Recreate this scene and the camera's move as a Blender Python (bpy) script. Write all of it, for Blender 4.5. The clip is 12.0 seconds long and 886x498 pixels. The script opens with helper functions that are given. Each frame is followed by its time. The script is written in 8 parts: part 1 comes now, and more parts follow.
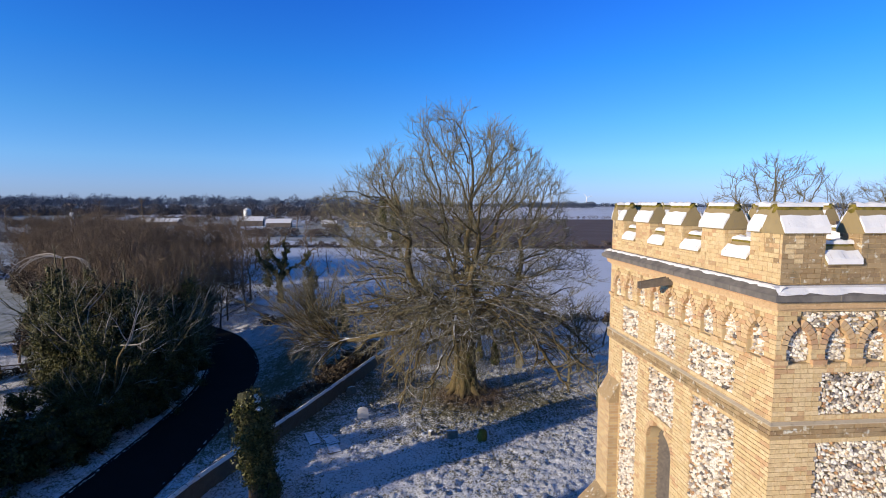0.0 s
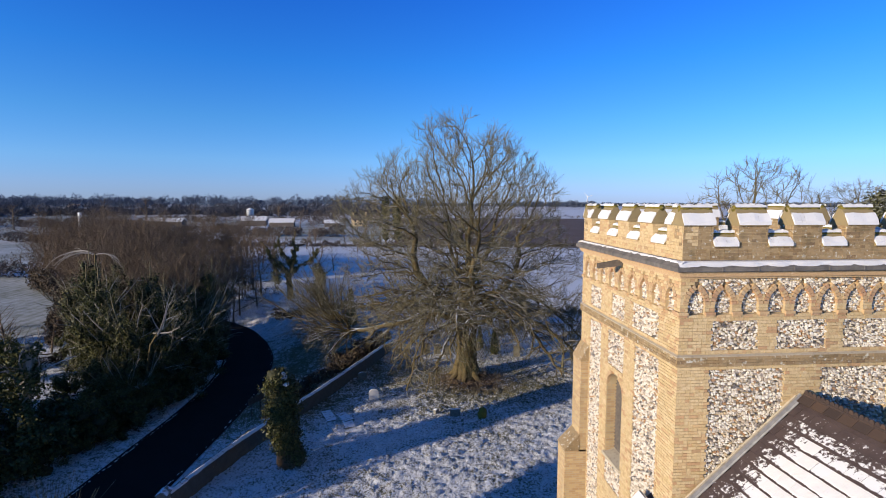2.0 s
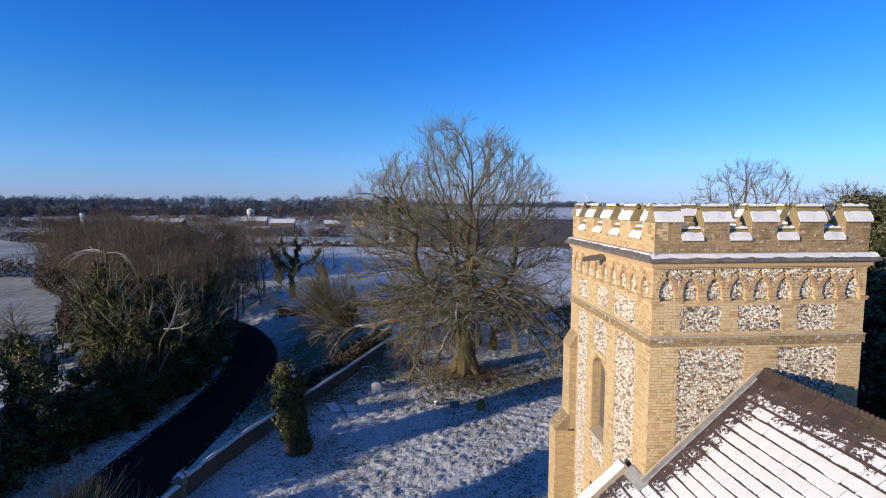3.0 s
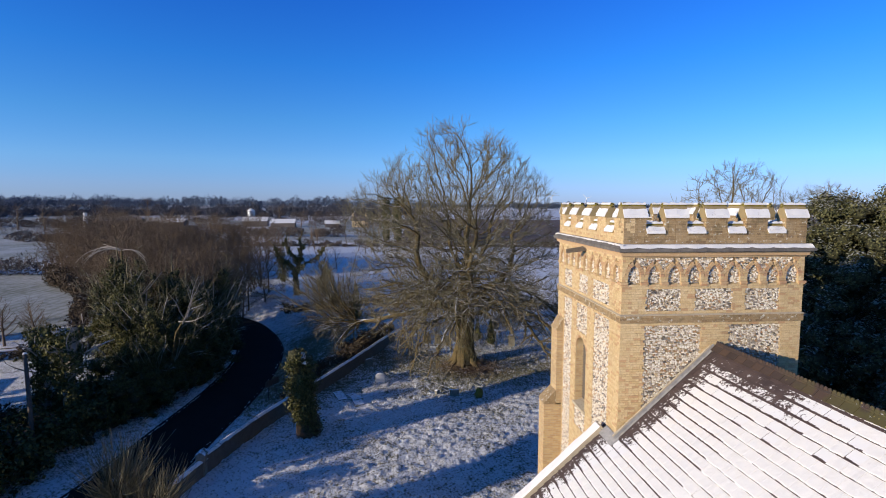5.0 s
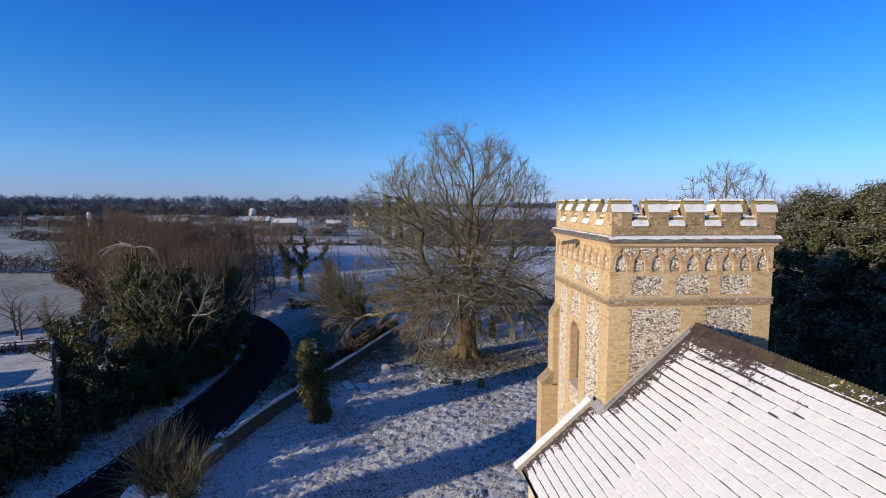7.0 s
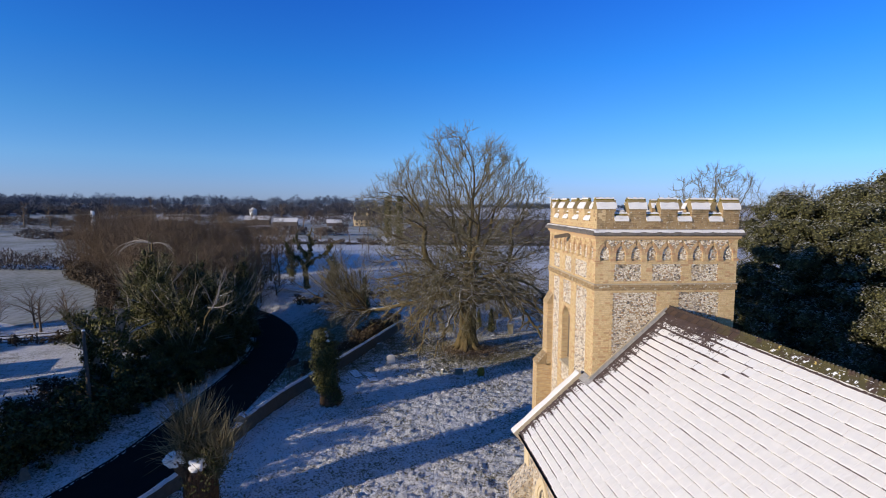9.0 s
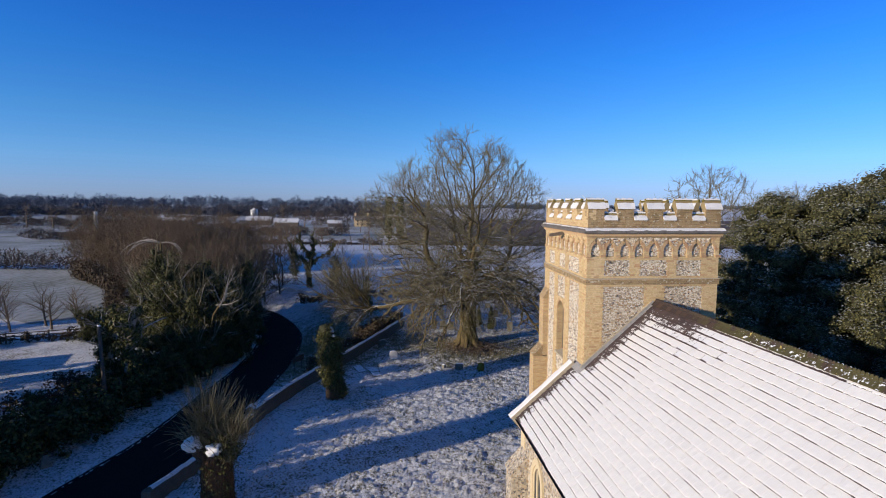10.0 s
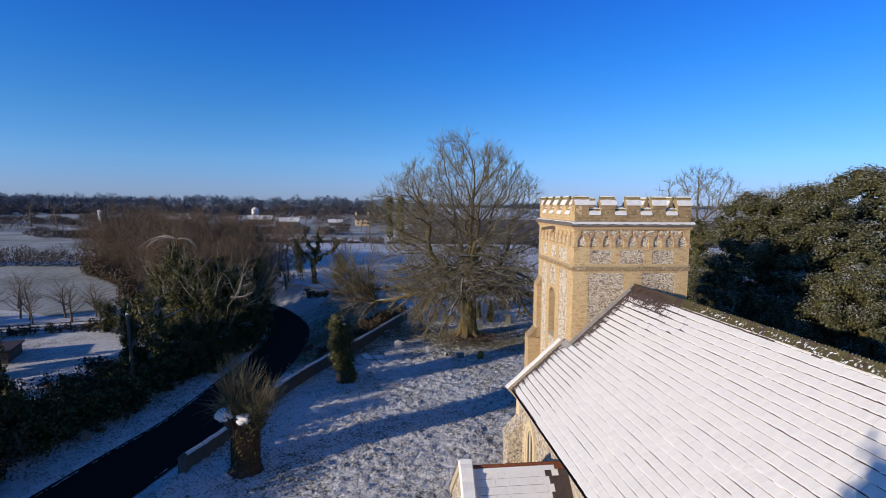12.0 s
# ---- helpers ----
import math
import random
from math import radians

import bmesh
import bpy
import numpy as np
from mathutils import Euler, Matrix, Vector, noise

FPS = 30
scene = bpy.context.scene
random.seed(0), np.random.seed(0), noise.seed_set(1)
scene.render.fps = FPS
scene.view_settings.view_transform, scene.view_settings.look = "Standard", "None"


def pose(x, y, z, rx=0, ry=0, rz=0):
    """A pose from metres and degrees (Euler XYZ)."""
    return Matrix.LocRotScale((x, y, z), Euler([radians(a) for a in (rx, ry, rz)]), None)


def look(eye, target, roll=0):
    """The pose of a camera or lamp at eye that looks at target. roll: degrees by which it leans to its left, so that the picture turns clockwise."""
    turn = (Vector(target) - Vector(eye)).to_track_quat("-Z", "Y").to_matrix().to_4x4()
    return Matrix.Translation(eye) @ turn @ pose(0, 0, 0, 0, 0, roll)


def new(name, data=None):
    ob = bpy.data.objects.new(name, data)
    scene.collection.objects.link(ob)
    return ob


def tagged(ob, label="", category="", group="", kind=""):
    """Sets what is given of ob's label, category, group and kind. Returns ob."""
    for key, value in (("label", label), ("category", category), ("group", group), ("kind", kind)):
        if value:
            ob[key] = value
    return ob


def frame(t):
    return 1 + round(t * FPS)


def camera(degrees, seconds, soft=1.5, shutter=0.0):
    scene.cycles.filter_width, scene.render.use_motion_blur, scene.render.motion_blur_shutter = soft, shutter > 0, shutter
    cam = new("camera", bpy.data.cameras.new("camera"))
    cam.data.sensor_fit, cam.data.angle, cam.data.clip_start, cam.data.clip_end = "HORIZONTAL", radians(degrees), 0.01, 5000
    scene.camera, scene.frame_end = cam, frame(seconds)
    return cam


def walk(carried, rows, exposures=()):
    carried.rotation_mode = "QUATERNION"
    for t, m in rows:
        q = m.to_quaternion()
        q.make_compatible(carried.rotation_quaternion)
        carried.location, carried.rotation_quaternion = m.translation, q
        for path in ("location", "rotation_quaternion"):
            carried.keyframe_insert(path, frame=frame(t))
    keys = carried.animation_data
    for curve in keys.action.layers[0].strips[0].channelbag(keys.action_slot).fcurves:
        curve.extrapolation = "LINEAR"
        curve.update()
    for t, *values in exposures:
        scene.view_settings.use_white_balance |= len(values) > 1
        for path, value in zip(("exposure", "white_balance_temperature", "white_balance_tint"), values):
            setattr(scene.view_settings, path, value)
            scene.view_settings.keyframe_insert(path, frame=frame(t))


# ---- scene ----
cam = camera(82.6, 12.0, 1.0)
PATH = [
    (0, (0.32, -0.184, 15.656), (0.481, 1.801, 15.473), 0.1),
    (0.5, (0.148, -1.089, 15.656), (0.308, 0.896, 15.472), 0.2),
    (1, (0.039, -2.011, 15.669), (0.197, -0.025, 15.488), 0.2),
    (1.5, (-0.07, -2.863, 15.681), (0.088, -0.877, 15.5), 0.1),
    (2, (-0.162, -3.732, 15.718), (-0.005, -1.747, 15.533), 0.0),
    (2.5, (-0.26, -4.523, 15.712), (-0.101, -2.537, 15.528), 0.0),
    (3, (-0.327, -5.283, 15.696), (-0.168, -3.297, 15.513), -0.0),
    (5, (-0.602, -7.645, 15.63), (-0.441, -5.66, 15.45), 0.1),
    (5.5, (-0.682, -8.076, 15.61), (-0.521, -6.09, 15.429), 0.1),
    (6, (-0.775, -8.562, 15.57), (-0.615, -6.577, 15.39), 0.1),
    (6.5, (-0.863, -8.966, 15.553), (-0.703, -6.981, 15.371), 0.0),
    (7, (-1.014, -9.509, 15.501), (-0.854, -7.524, 15.32), 0.1),
    (9, (-1.562, -12.111, 15.395), (-1.398, -10.126, 15.215), 0.3),
    (9.5, (-1.68, -12.851, 15.382), (-1.515, -10.866, 15.204), 0.3),
    (10, (-1.762, -13.597, 15.386), (-1.599, -11.612, 15.208), 0.3),
    (10.5, (-1.945, -14.347, 15.388), (-1.781, -12.361, 15.209), 0.3),
    (11, (-2.088, -15.107, 15.34), (-1.923, -13.122, 15.161), 0.4),
    (11.5, (-2.222, -15.887, 15.277), (-2.057, -13.902, 15.099), 0.4),
    (12, (-2.303, -16.674, 15.232), (-2.137, -14.688, 15.053), 0.4),
]
walk(cam, [(t, look(eye, target, roll)) for t, eye, target, roll in PATH], [(0, 0.28), (3, 0.2), (6, 0.14), (9, 0.06), (12, 0.0)])

# ---- light: low winter sun from behind the camera's left, clear sky ----
SUN_EL, SUN_TOWARD = 12.0, Vector((0.885, 0.465))
sun_from = Vector((-SUN_TOWARD.x, -SUN_TOWARD.y, 0)).normalized()
world = bpy.data.worlds.new("world")
scene.world = world
world.use_nodes = True
wn = world.node_tree.nodes
sky = wn.new("ShaderNodeTexSky")
sky.sky_type, sky.sun_disc = "NISHITA", False
sky.sun_elevation, sky.sun_rotation = radians(SUN_EL), math.atan2(sun_from.x, sun_from.y)
sky.air_density, sky.dust_density, sky.ozone_density, sky.altitude = 0.7, 0.1, 4.0, 20
# the deep winter blue overhead, paler and greyer towards the horizon
height = wn.new("ShaderNodeSeparateXYZ")
way = wn.new("ShaderNodeTexCoord")
tone = wn.new("ShaderNodeValToRGB")
stops = [(0.0, (0.34, 0.36, 0.58)), (0.033, (0.42, 0.43, 0.61)), (0.077, (0.43, 0.535, 0.67)), (0.151, (0.31, 0.565, 0.73)), (0.252, (0.165, 0.54, 0.87)), (0.36, (0.12, 0.47, 0.96)), (0.52, (0.17, 0.42, 0.66)), (1.0, (0.22, 0.40, 0.52))]
while len(tone.color_ramp.elements) < len(stops):
    tone.color_ramp.elements.new(0.5)
for e, (p, c) in zip(tone.color_ramp.elements, stops):
    e.position, e.color = p, (*c, 1)
cool = wn.new("ShaderNodeMix")
cool.data_type, cool.blend_type = "RGBA", "MULTIPLY"
cool.inputs[0].default_value = 1.0
lift = wn.new("ShaderNodeVectorMath")
lift.operation = "SCALE"
lift.inputs["Scale"].default_value = 1.98
for a, b in ((way.outputs["Generated"], height.inputs[0]), (height.outputs[2], tone.inputs[0]), (sky.outputs[0], cool.inputs[6]), (tone.outputs[0], cool.inputs[7]), (cool.outputs[2], lift.inputs[0]), (lift.outputs[0], wn["Background"].inputs[0])):
    world.node_tree.links.new(a, b)
wn["Background"].inputs[1].default_value = 0.12
sun = new("sun", bpy.data.lights.new("sun", "SUN"))
sun.data.energy, sun.data.angle, sun.data.color = 5.0, radians(0.5), (1.0, 0.86, 0.68)
el = radians(SUN_EL)
sun.matrix_world = look(Vector((sun_from.x * math.cos(el), sun_from.y * math.cos(el), math.sin(el))) * 200, (0, 0, 0))

# ---- materials ----
class Nodes:
    """A short way to write a node material."""
    def __init__(self, name):
        self.m = bpy.data.materials.new(name)
        self.m.use_nodes = True
        self.t = self.m.node_tree
        self.b = self.t.nodes["Principled BSDF"]

    def put(self, socket, value):
        if hasattr(value, "is_output"):
            self.t.links.new(value, socket)
        elif isinstance(value, tuple) and len(value) == 3 and len(socket.default_value) == 4:
            socket.default_value = (*value, 1)
        else:
            socket.default_value = value

    def node(self, kind, out=0, _props=(), **inputs):
        n = self.t.nodes.new("ShaderNode" + kind)
        for k, v in _props:
            if k == "operation": n.operation = v
            elif k == "data_type": n.data_type = v
            elif k == "blend_type": n.blend_type = v
            elif k == "use_clamp": n.use_clamp = v
            elif k == "feature": n.feature = v
        for k, v in inputs.items():
            self.put(n.inputs[int(k[1:])] if k[0] == "i" and k[1:].isdigit() else n.inputs[k.replace("_", " ")], v)
        return n.outputs[out]

    def place(self):
        return self.node("NewGeometry", 0)

    def coord(self):
        return self.node("TexCoord", 3)

    def up(self):
        return self.node("SeparateXYZ", 2, i0=self.node("NewGeometry", 1))

    def noise(self, scale, detail=3.0, vec=None, rough=0.55):
        return self.node("TexNoise", 0, Vector=vec or self.place(), Scale=scale, Detail=detail, Roughness=rough)

    def math(self, op, a, b=0.0, c=0.0):
        return self.node("Math", 0, (("operation", op),), i0=a, i1=b, i2=c)

    def step(self, x, lo, hi):
        return self.node("MapRange", 0, i0=x, i1=lo, i2=hi, i3=0.0, i4=1.0)

    def ramp(self, fac, stops, sharp=False):
        n = self.t.nodes.new("ShaderNodeValToRGB")
        e = n.color_ramp.elements
        n.color_ramp.interpolation = "CONSTANT" if sharp else "LINEAR"
        while len(e) < len(stops):
            e.new(0.5)
        for el_, (p, c) in zip(e, stops):
            el_.position, el_.color = p, (*c, 1)
        self.t.links.new(fac, n.inputs[0])
        return n.outputs[0]

    def mix(self, fac, a, b, blend="MIX"):
        n = self.t.nodes.new("ShaderNodeMix")
        n.data_type, n.blend_type = "RGBA", blend
        self.put(n.inputs[0], fac), self.put(n.inputs[6], a), self.put(n.inputs[7], b)
        return n.outputs[2]

    def chance(self):
        """A random number for each island of a joined mesh and for each object."""
        a = self.node("NewGeometry", 8)
        b = self.node("ObjectInfo", 5)
        return self.math("FRACT", self.math("ADD", a, b))

    def done(self, color, rough=0.8, metal=0.0, bump=None, strength=0.3, dist=0.02, spec=0.3):
        self.put(self.b.inputs["Base Color"], color)
        self.put(self.b.inputs["Roughness"], rough)
        self.put(self.b.inputs["Metallic"], metal)
        self.put(self.b.inputs["Specular IOR Level"], spec)
        if bump is not None:
            n = self.t.nodes.new("ShaderNodeBump")
            n.inputs["Strength"].default_value, n.inputs["Distance"].default_value = strength, dist
            self.t.links.new(bump, n.inputs["Height"])
            self.t.links.new(n.outputs[0], self.b.inputs["Normal"])
        return self.m


SNOW = (0.84, 0.86, 0.90)


def make_brick(name, stops, lichen=0.0):
    k = Nodes(name)
    c = k.ramp(k.chance(), stops)
    c = k.mix(k.math("MULTIPLY", k.step(k.noise(26, 5, rough=0.7), 0.45, 0.7), 0.6), c, (0.36, 0.25, 0.13))
    c = k.mix(k.math("MULTIPLY", k.step(k.noise(1.1, 4), 0.5, 0.75), 0.35), c, (0.34, 0.27, 0.17))
    c = k.mix(k.math("MULTIPLY", k.step(k.noise(11, 5, rough=0.7), 0.52, 0.66), 0.45), c, (0.33, 0.215, 0.10))
    c = k.mix(k.math("MULTIPLY", k.step(k.noise(17, 4), 0.60, 0.7), 0.4), c, (0.66, 0.56, 0.37))
    if lichen:
        c = k.mix(k.math("MULTIPLY", k.step(k.noise(9, 5), 0.6, 0.66), lichen), c, (0.62, 0.60, 0.50))
        c = k.mix(k.math("MULTIPLY", k.step(k.noise(3, 4), 0.55, 0.7), lichen * 0.6), c, (0.13, 0.10, 0.05))
    return k.done(c, 0.9, bump=k.noise(60, 4), strength=0.5, dist=0.006)


BUFF = [(0.0, (0.55, 0.40, 0.20)), (0.3, (0.61, 0.46, 0.245)), (0.65, (0.65, 0.50, 0.285)), (0.84, (0.56, 0.39, 0.20)), (0.95, (0.52, 0.31, 0.165)), (1.0, (0.42, 0.28, 0.15))]
M_BRICK = make_brick("buff_brick", BUFF)
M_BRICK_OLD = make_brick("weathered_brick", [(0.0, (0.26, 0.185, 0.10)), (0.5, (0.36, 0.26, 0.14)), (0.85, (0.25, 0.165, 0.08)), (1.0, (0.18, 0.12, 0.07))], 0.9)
M_ARCH = make_brick("arch_brick", [(0.0, (0.58, 0.41, 0.22)), (0.6, (0.50, 0.33, 0.18)), (0.85, (0.46, 0.25, 0.14)), (1.0, (0.55, 0.42, 0.26))])


def make_mortar():
    k = Nodes("lime_mortar")
    return k.done(k.mix(k.noise(5, 5), (0.40, 0.30, 0.165), (0.54, 0.42, 0.25)), 0.95, bump=k.noise(80, 3), strength=0.4, dist=0.005)


def make_brick_wall():
    k = Nodes("buff_brick_wall")
    n = k.t.nodes.new("ShaderNodeTexBrick")
    n.offset = 0.5
    sep = k.t.nodes.new("ShaderNodeSeparateXYZ")
    k.put(sep.inputs[0], k.place())
    along = k.math("ADD", sep.outputs[0], sep.outputs[1])
    comb = k.node("CombineXYZ", 0, X=along, Y=sep.outputs[2])
    k.put(n.inputs["Vector"], comb)
    for s, v in (("Scale", 1.0), ("Mortar Size", 0.006), ("Brick Width", 0.225), ("Row Height", 0.075), ("Color1", (0.55, 0.40, 0.20, 1)), ("Color2", (0.42, 0.27, 0.14, 1)), ("Mortar", (0.45, 0.37, 0.25, 1))):
        n.inputs[s].default_value = v
    c = k.mix(k.math("MULTIPLY", k.step(k.noise(1.3, 5), 0.45, 0.75), 0.4), n.outputs[0], (0.28, 0.22, 0.13))
    return k.done(c, 0.9, bump=k.math("SUBTRACT", k.noise(50, 3), n.outputs[1]), strength=0.4, dist=0.01)


def make_flint():
    k = Nodes("flint")
    c = k.ramp(k.chance(), [(0.0, (0.78, 0.72, 0.61)), (0.38, (0.66, 0.58, 0.46)), (0.58, (0.50, 0.42, 0.32)), (0.72, (0.30, 0.26, 0.22)), (0.83, (0.12, 0.105, 0.095)), (0.89, (0.42, 0.24, 0.11)), (0.95, (0.62, 0.48, 0.30))], True)
    c = k.mix(k.math("MULTIPLY", k.step(k.noise(35, 4), 0.5, 0.7), 0.55), c, (0.30, 0.28, 0.26))
    return k.done(c, 0.45, bump=k.noise(70, 3), strength=0.3, dist=0.004, spec=0.5)


def make_flint_wall():
    k = Nodes("flint_rubble_wall")
    n = k.t.nodes.new("ShaderNodeTexVoronoi")
    k.put(n.inputs["Vector"], k.place())
    n.inputs["Scale"].default_value = 11
    edge = k.t.nodes.new("ShaderNodeTexVoronoi")
    edge.feature = "DISTANCE_TO_EDGE"
    k.put(edge.inputs["Vector"], k.place())
    edge.inputs["Scale"].default_value = 11
    sep = k.node("SeparateXYZ", 0, i0=n.outputs[1])
    c = k.ramp(sep, [(0.0, (0.70, 0.65, 0.55)), (0.35, (0.52, 0.46, 0.38)), (0.6, (0.34, 0.31, 0.28)), (0.8, (0.12, 0.12, 0.13)), (0.9, (0.42, 0.28, 0.16)), (1.0, (0.6, 0.5, 0.36))])
    c = k.mix(k.step(edge.outputs[0], 0.02, 0.09), (0.56, 0.45, 0.30), c)
    return k.done(c, 0.8, bump=k.step(edge.outputs[0], 0.0, 0.15), strength=0.7, dist=0.03)


def make_stone(name, a, b):
    k = Nodes(name)
    c = k.mix(k.noise(3, 5), a, b)
    c = k.mix(k.math("MULTIPLY", k.step(k.noise(12, 5), 0.55, 0.7), 0.5), c, (0.22, 0.19, 0.13))
    return k.done(c, 0.9, bump=k.noise(40, 4), strength=0.4, dist=0.008)


def make_snow():
    k = Nodes("snow")
    c = k.mix(k.step(k.noise(3.5, 5), 0.3, 0.75), (0.795, 0.775, 0.74), (0.72, 0.71, 0.695))
    c = k.mix(k.math("MULTIPLY", k.step(k.noise(38, 4), 0.62, 0.75), 0.35), c, (0.42, 0.41, 0.42))
    return k.done(c, 0.7, bump=k.math("ADD", k.noise(14, 6), k.math("MULTIPLY", k.noise(45, 4), 0.5)), strength=0.45, dist=0.025, spec=0.2)


def make_plain(name, a, b, scale, rough=0.7, metal=0.0, bump=0.25, dist=0.01):
    k = Nodes(name)
    return k.done(k.mix(k.step(k.noise(scale, 5), 0.3, 0.7), a, b), rough, metal, k.noise(scale * 6, 4), bump, dist)


def make_snowy(name, a, b, scale, lo, hi, patch=2.5, rough=0.85, rand=False, cover=1.0, frost=0.0):
    """A surface whose upward faces hold patches of snow."""
    k = Nodes(name)
    c = k.ramp(k.chance(), [(0, a), (1, b)]) if rand else k.mix(k.step(k.noise(scale, 4), 0.3, 0.7), a, b)
    lay = k.math("ADD", k.up(), k.math("MULTIPLY", k.math("SUBTRACT", k.noise(patch, 3), 0.5), 1.2))
    if frost:
        lay = k.math("ADD", k.math("MULTIPLY", lay, 0.75), k.math("MULTIPLY", k.chance(), frost))
    c = k.mix(k.math("MULTIPLY", k.step(lay, lo, hi), cover), c, SNOW)
    return k.done(c, rough, bump=k.noise(scale * 4, 3), strength=0.3, dist=0.02, spec=0.15)


def make_slate():
    """Purple-brown slate; near the tower and the ridge the snow has shrunk to ragged patches."""
    k = Nodes("dark_slate")
    sep = k.t.nodes.new("ShaderNodeSeparateXYZ")
    k.put(sep.inputs[0], k.place())
    x, y, z = sep.outputs
    c = k.mix(k.step(k.noise(4, 5), 0.3, 0.7), (0.050, 0.036, 0.036), (0.085, 0.060, 0.056))
    c = k.mix(k.math("MULTIPLY", k.chance(), 0.45), c, (0.10, 0.072, 0.064))
    beside = k.math("MULTIPLY", k.math("LESS_THAN", x, 5.95), 0.86)
    off = k.math("SUBTRACT", k.math("ADD", beside, 6.89), y)
    down = k.math("MULTIPLY", k.math("SUBTRACT", 11.2, z), 1.5)
    keep = k.math("MINIMUM", k.math("MULTIPLY", off, 1.1), k.math("MAXIMUM", k.math("MULTIPLY", down, 1.0), k.math("MULTIPLY", k.math("SUBTRACT", off, 2.0), 0.5)))
    keep = k.math("MINIMUM", keep, 1.5)
    rag = k.math("ADD", k.math("MULTIPLY", k.math("SUBTRACT", k.noise(13, 6, rough=0.7), 0.5), 2.6), k.math("MULTIPLY", k.math("SUBTRACT", k.noise(3.0, 3), 0.5), 1.6))
    row = k.math("FRACT", k.math("DIVIDE", k.math("SUBTRACT", k.math("MULTIPLY", k.math("SUBTRACT", 11.2, z), 1.499), 7.715), -0.30))
    tail = k.math("MULTIPLY", k.math("SUBTRACT", 0.30, row), 8.0)
    lay = k.math("SUBTRACT", k.math("ADD", keep, rag), k.math("MAXIMUM", tail, 0.0))
    c = k.mix(k.math("MULTIPLY", k.step(lay, 0.62, 0.74), k.step(k.up(), 0.5, 0.6)), c, (0.76, 0.755, 0.75))
    return k.done(c, 0.7, bump=k.noise(30, 4), strength=0.3, dist=0.01)


def make_ridge_tile():
    k = Nodes("ridge_tile_clay")
    c = k.ramp(k.chance(), [(0, (0.045, 0.032, 0.028)), (0.6, (0.06, 0.042, 0.035)), (1, (0.075, 0.048, 0.035))])
    sep = k.node("SeparateXYZ", 1, i0=k.place())
    old = k.step(sep, 4.6, 2.2)
    moss = k.math("ADD", k.noise(2.6, 5), k.math("MULTIPLY", old, 0.16))
    c = k.mix(k.math("MULTIPLY", k.step(moss, 0.52, 0.66), old), c, (0.075, 0.066, 0.028))
    c = k.mix(k.math("MULTIPLY", k.step(k.noise(7, 4), 0.66, 0.69), old), c, (0.46, 0.36, 0.12))
    far = k.step(sep, 5.0, 1.0)
    lay = k.math("ADD", k.math("MULTIPLY", k.up(), k.math("ADD", -0.25, k.math("MULTIPLY", far, 1.0))), k.math("MULTIPLY", k.math("SUBTRACT", k.noise(8.5, 4), 0.5), 2.4))
    c = k.mix(k.step(lay, 0.72, 0.86), c, SNOW)
    return k.done(c, 0.8, bump=k.noise(40, 4), strength=0.4, dist=0.01)


def make_ground():
    k = Nodes("snowy_grass")
    sep = k.t.nodes.new("ShaderNodeSeparateXYZ")
    k.put(sep.inputs[0], k.place())
    fine = k.noise(6.5, 6, rough=0.72)
    mid = k.noise(1.3, 4)
    broad = k.noise(0.13, 4)
    v = k.math("ADD", k.math("MULTIPLY", fine, 1.15), k.math("ADD", k.math("MULTIPLY", mid, 0.35), k.math("MULTIPLY", broad, 0.4)))
    dx, dy = k.math("SUBTRACT", sep.outputs[0], 6.0), k.math("SUBTRACT", sep.outputs[1], 39.0)
    d2 = k.math("SQRT", k.math("ADD", k.math("MULTIPLY", dx, dx), k.math("MULTIPLY", k.math("MULTIPLY", dy, dy), 1.6)))
    # less snow under the tree, partly to darken the shaded ground there
    under = k.math("MULTIPLY", k.math("SUBTRACT", 1.0, k.step(d2, 1.0, 11.0)), 0.22)
    lay = k.math("SUBTRACT", v, under)
    # grassy bank between lane and wall: snow thinned to paint in its shade
    bx, by = k.math("DIVIDE", k.math("ADD", sep.outputs[0], 10.0), 8.0), k.math("DIVIDE", k.math("SUBTRACT", sep.outputs[1], 48.0), 17.0)
    bank = k.math("SQRT", k.math("ADD", k.math("MULTIPLY", bx, bx), k.math("MULTIPLY", by, by)))
    lay = k.math("SUBTRACT", lay, k.math("MULTIPLY", k.math("SUBTRACT", 1.0, k.step(bank, 0.6, 1.3)), 0.17))
    grass = k.mix(k.noise(3.0, 4), (0.085, 0.085, 0.036), (0.22, 0.19, 0.105))
    grass = k.mix(k.math("SUBTRACT", 1.0, k.step(d2, 1.0, 4.5)), grass, (0.13, 0.085, 0.055))
    c = k.mix(k.step(lay, 0.80, 0.97), grass, (0.77, 0.775, 0.79))
    return k.done(c, 0.85, bump=k.math("ADD", k.noise(9, 6, rough=0.7), k.noise(2.5, 4)), strength=0.8, dist=0.12, spec=0.15)


def make_field(name, a, b, lo, hi, furrow):
    k = Nodes(name)
    w = k.t.nodes.new("ShaderNodeTexWave")
    k.put(w.inputs["Vector"], k.place())
    w.inputs["Scale"].default_value, w.inputs["Distortion"].default_value, w.inputs["Detail"].default_value = furrow, 4.0, 3
    n = k.math("ADD", k.math("MULTIPLY", w.outputs[1], 0.05), k.math("ADD", k.math("MULTIPLY", k.noise(0.05, 6, rough=0.65), 0.62), k.math("MULTIPLY", k.noise(0.9, 6, rough=0.7), 0.40)))
    return k.done(k.mix(k.step(n, lo, hi), a, b), 0.9, bump=k.math("ADD", n, k.noise(3.0, 4)), strength=0.5, dist=0.15, spec=0.1)


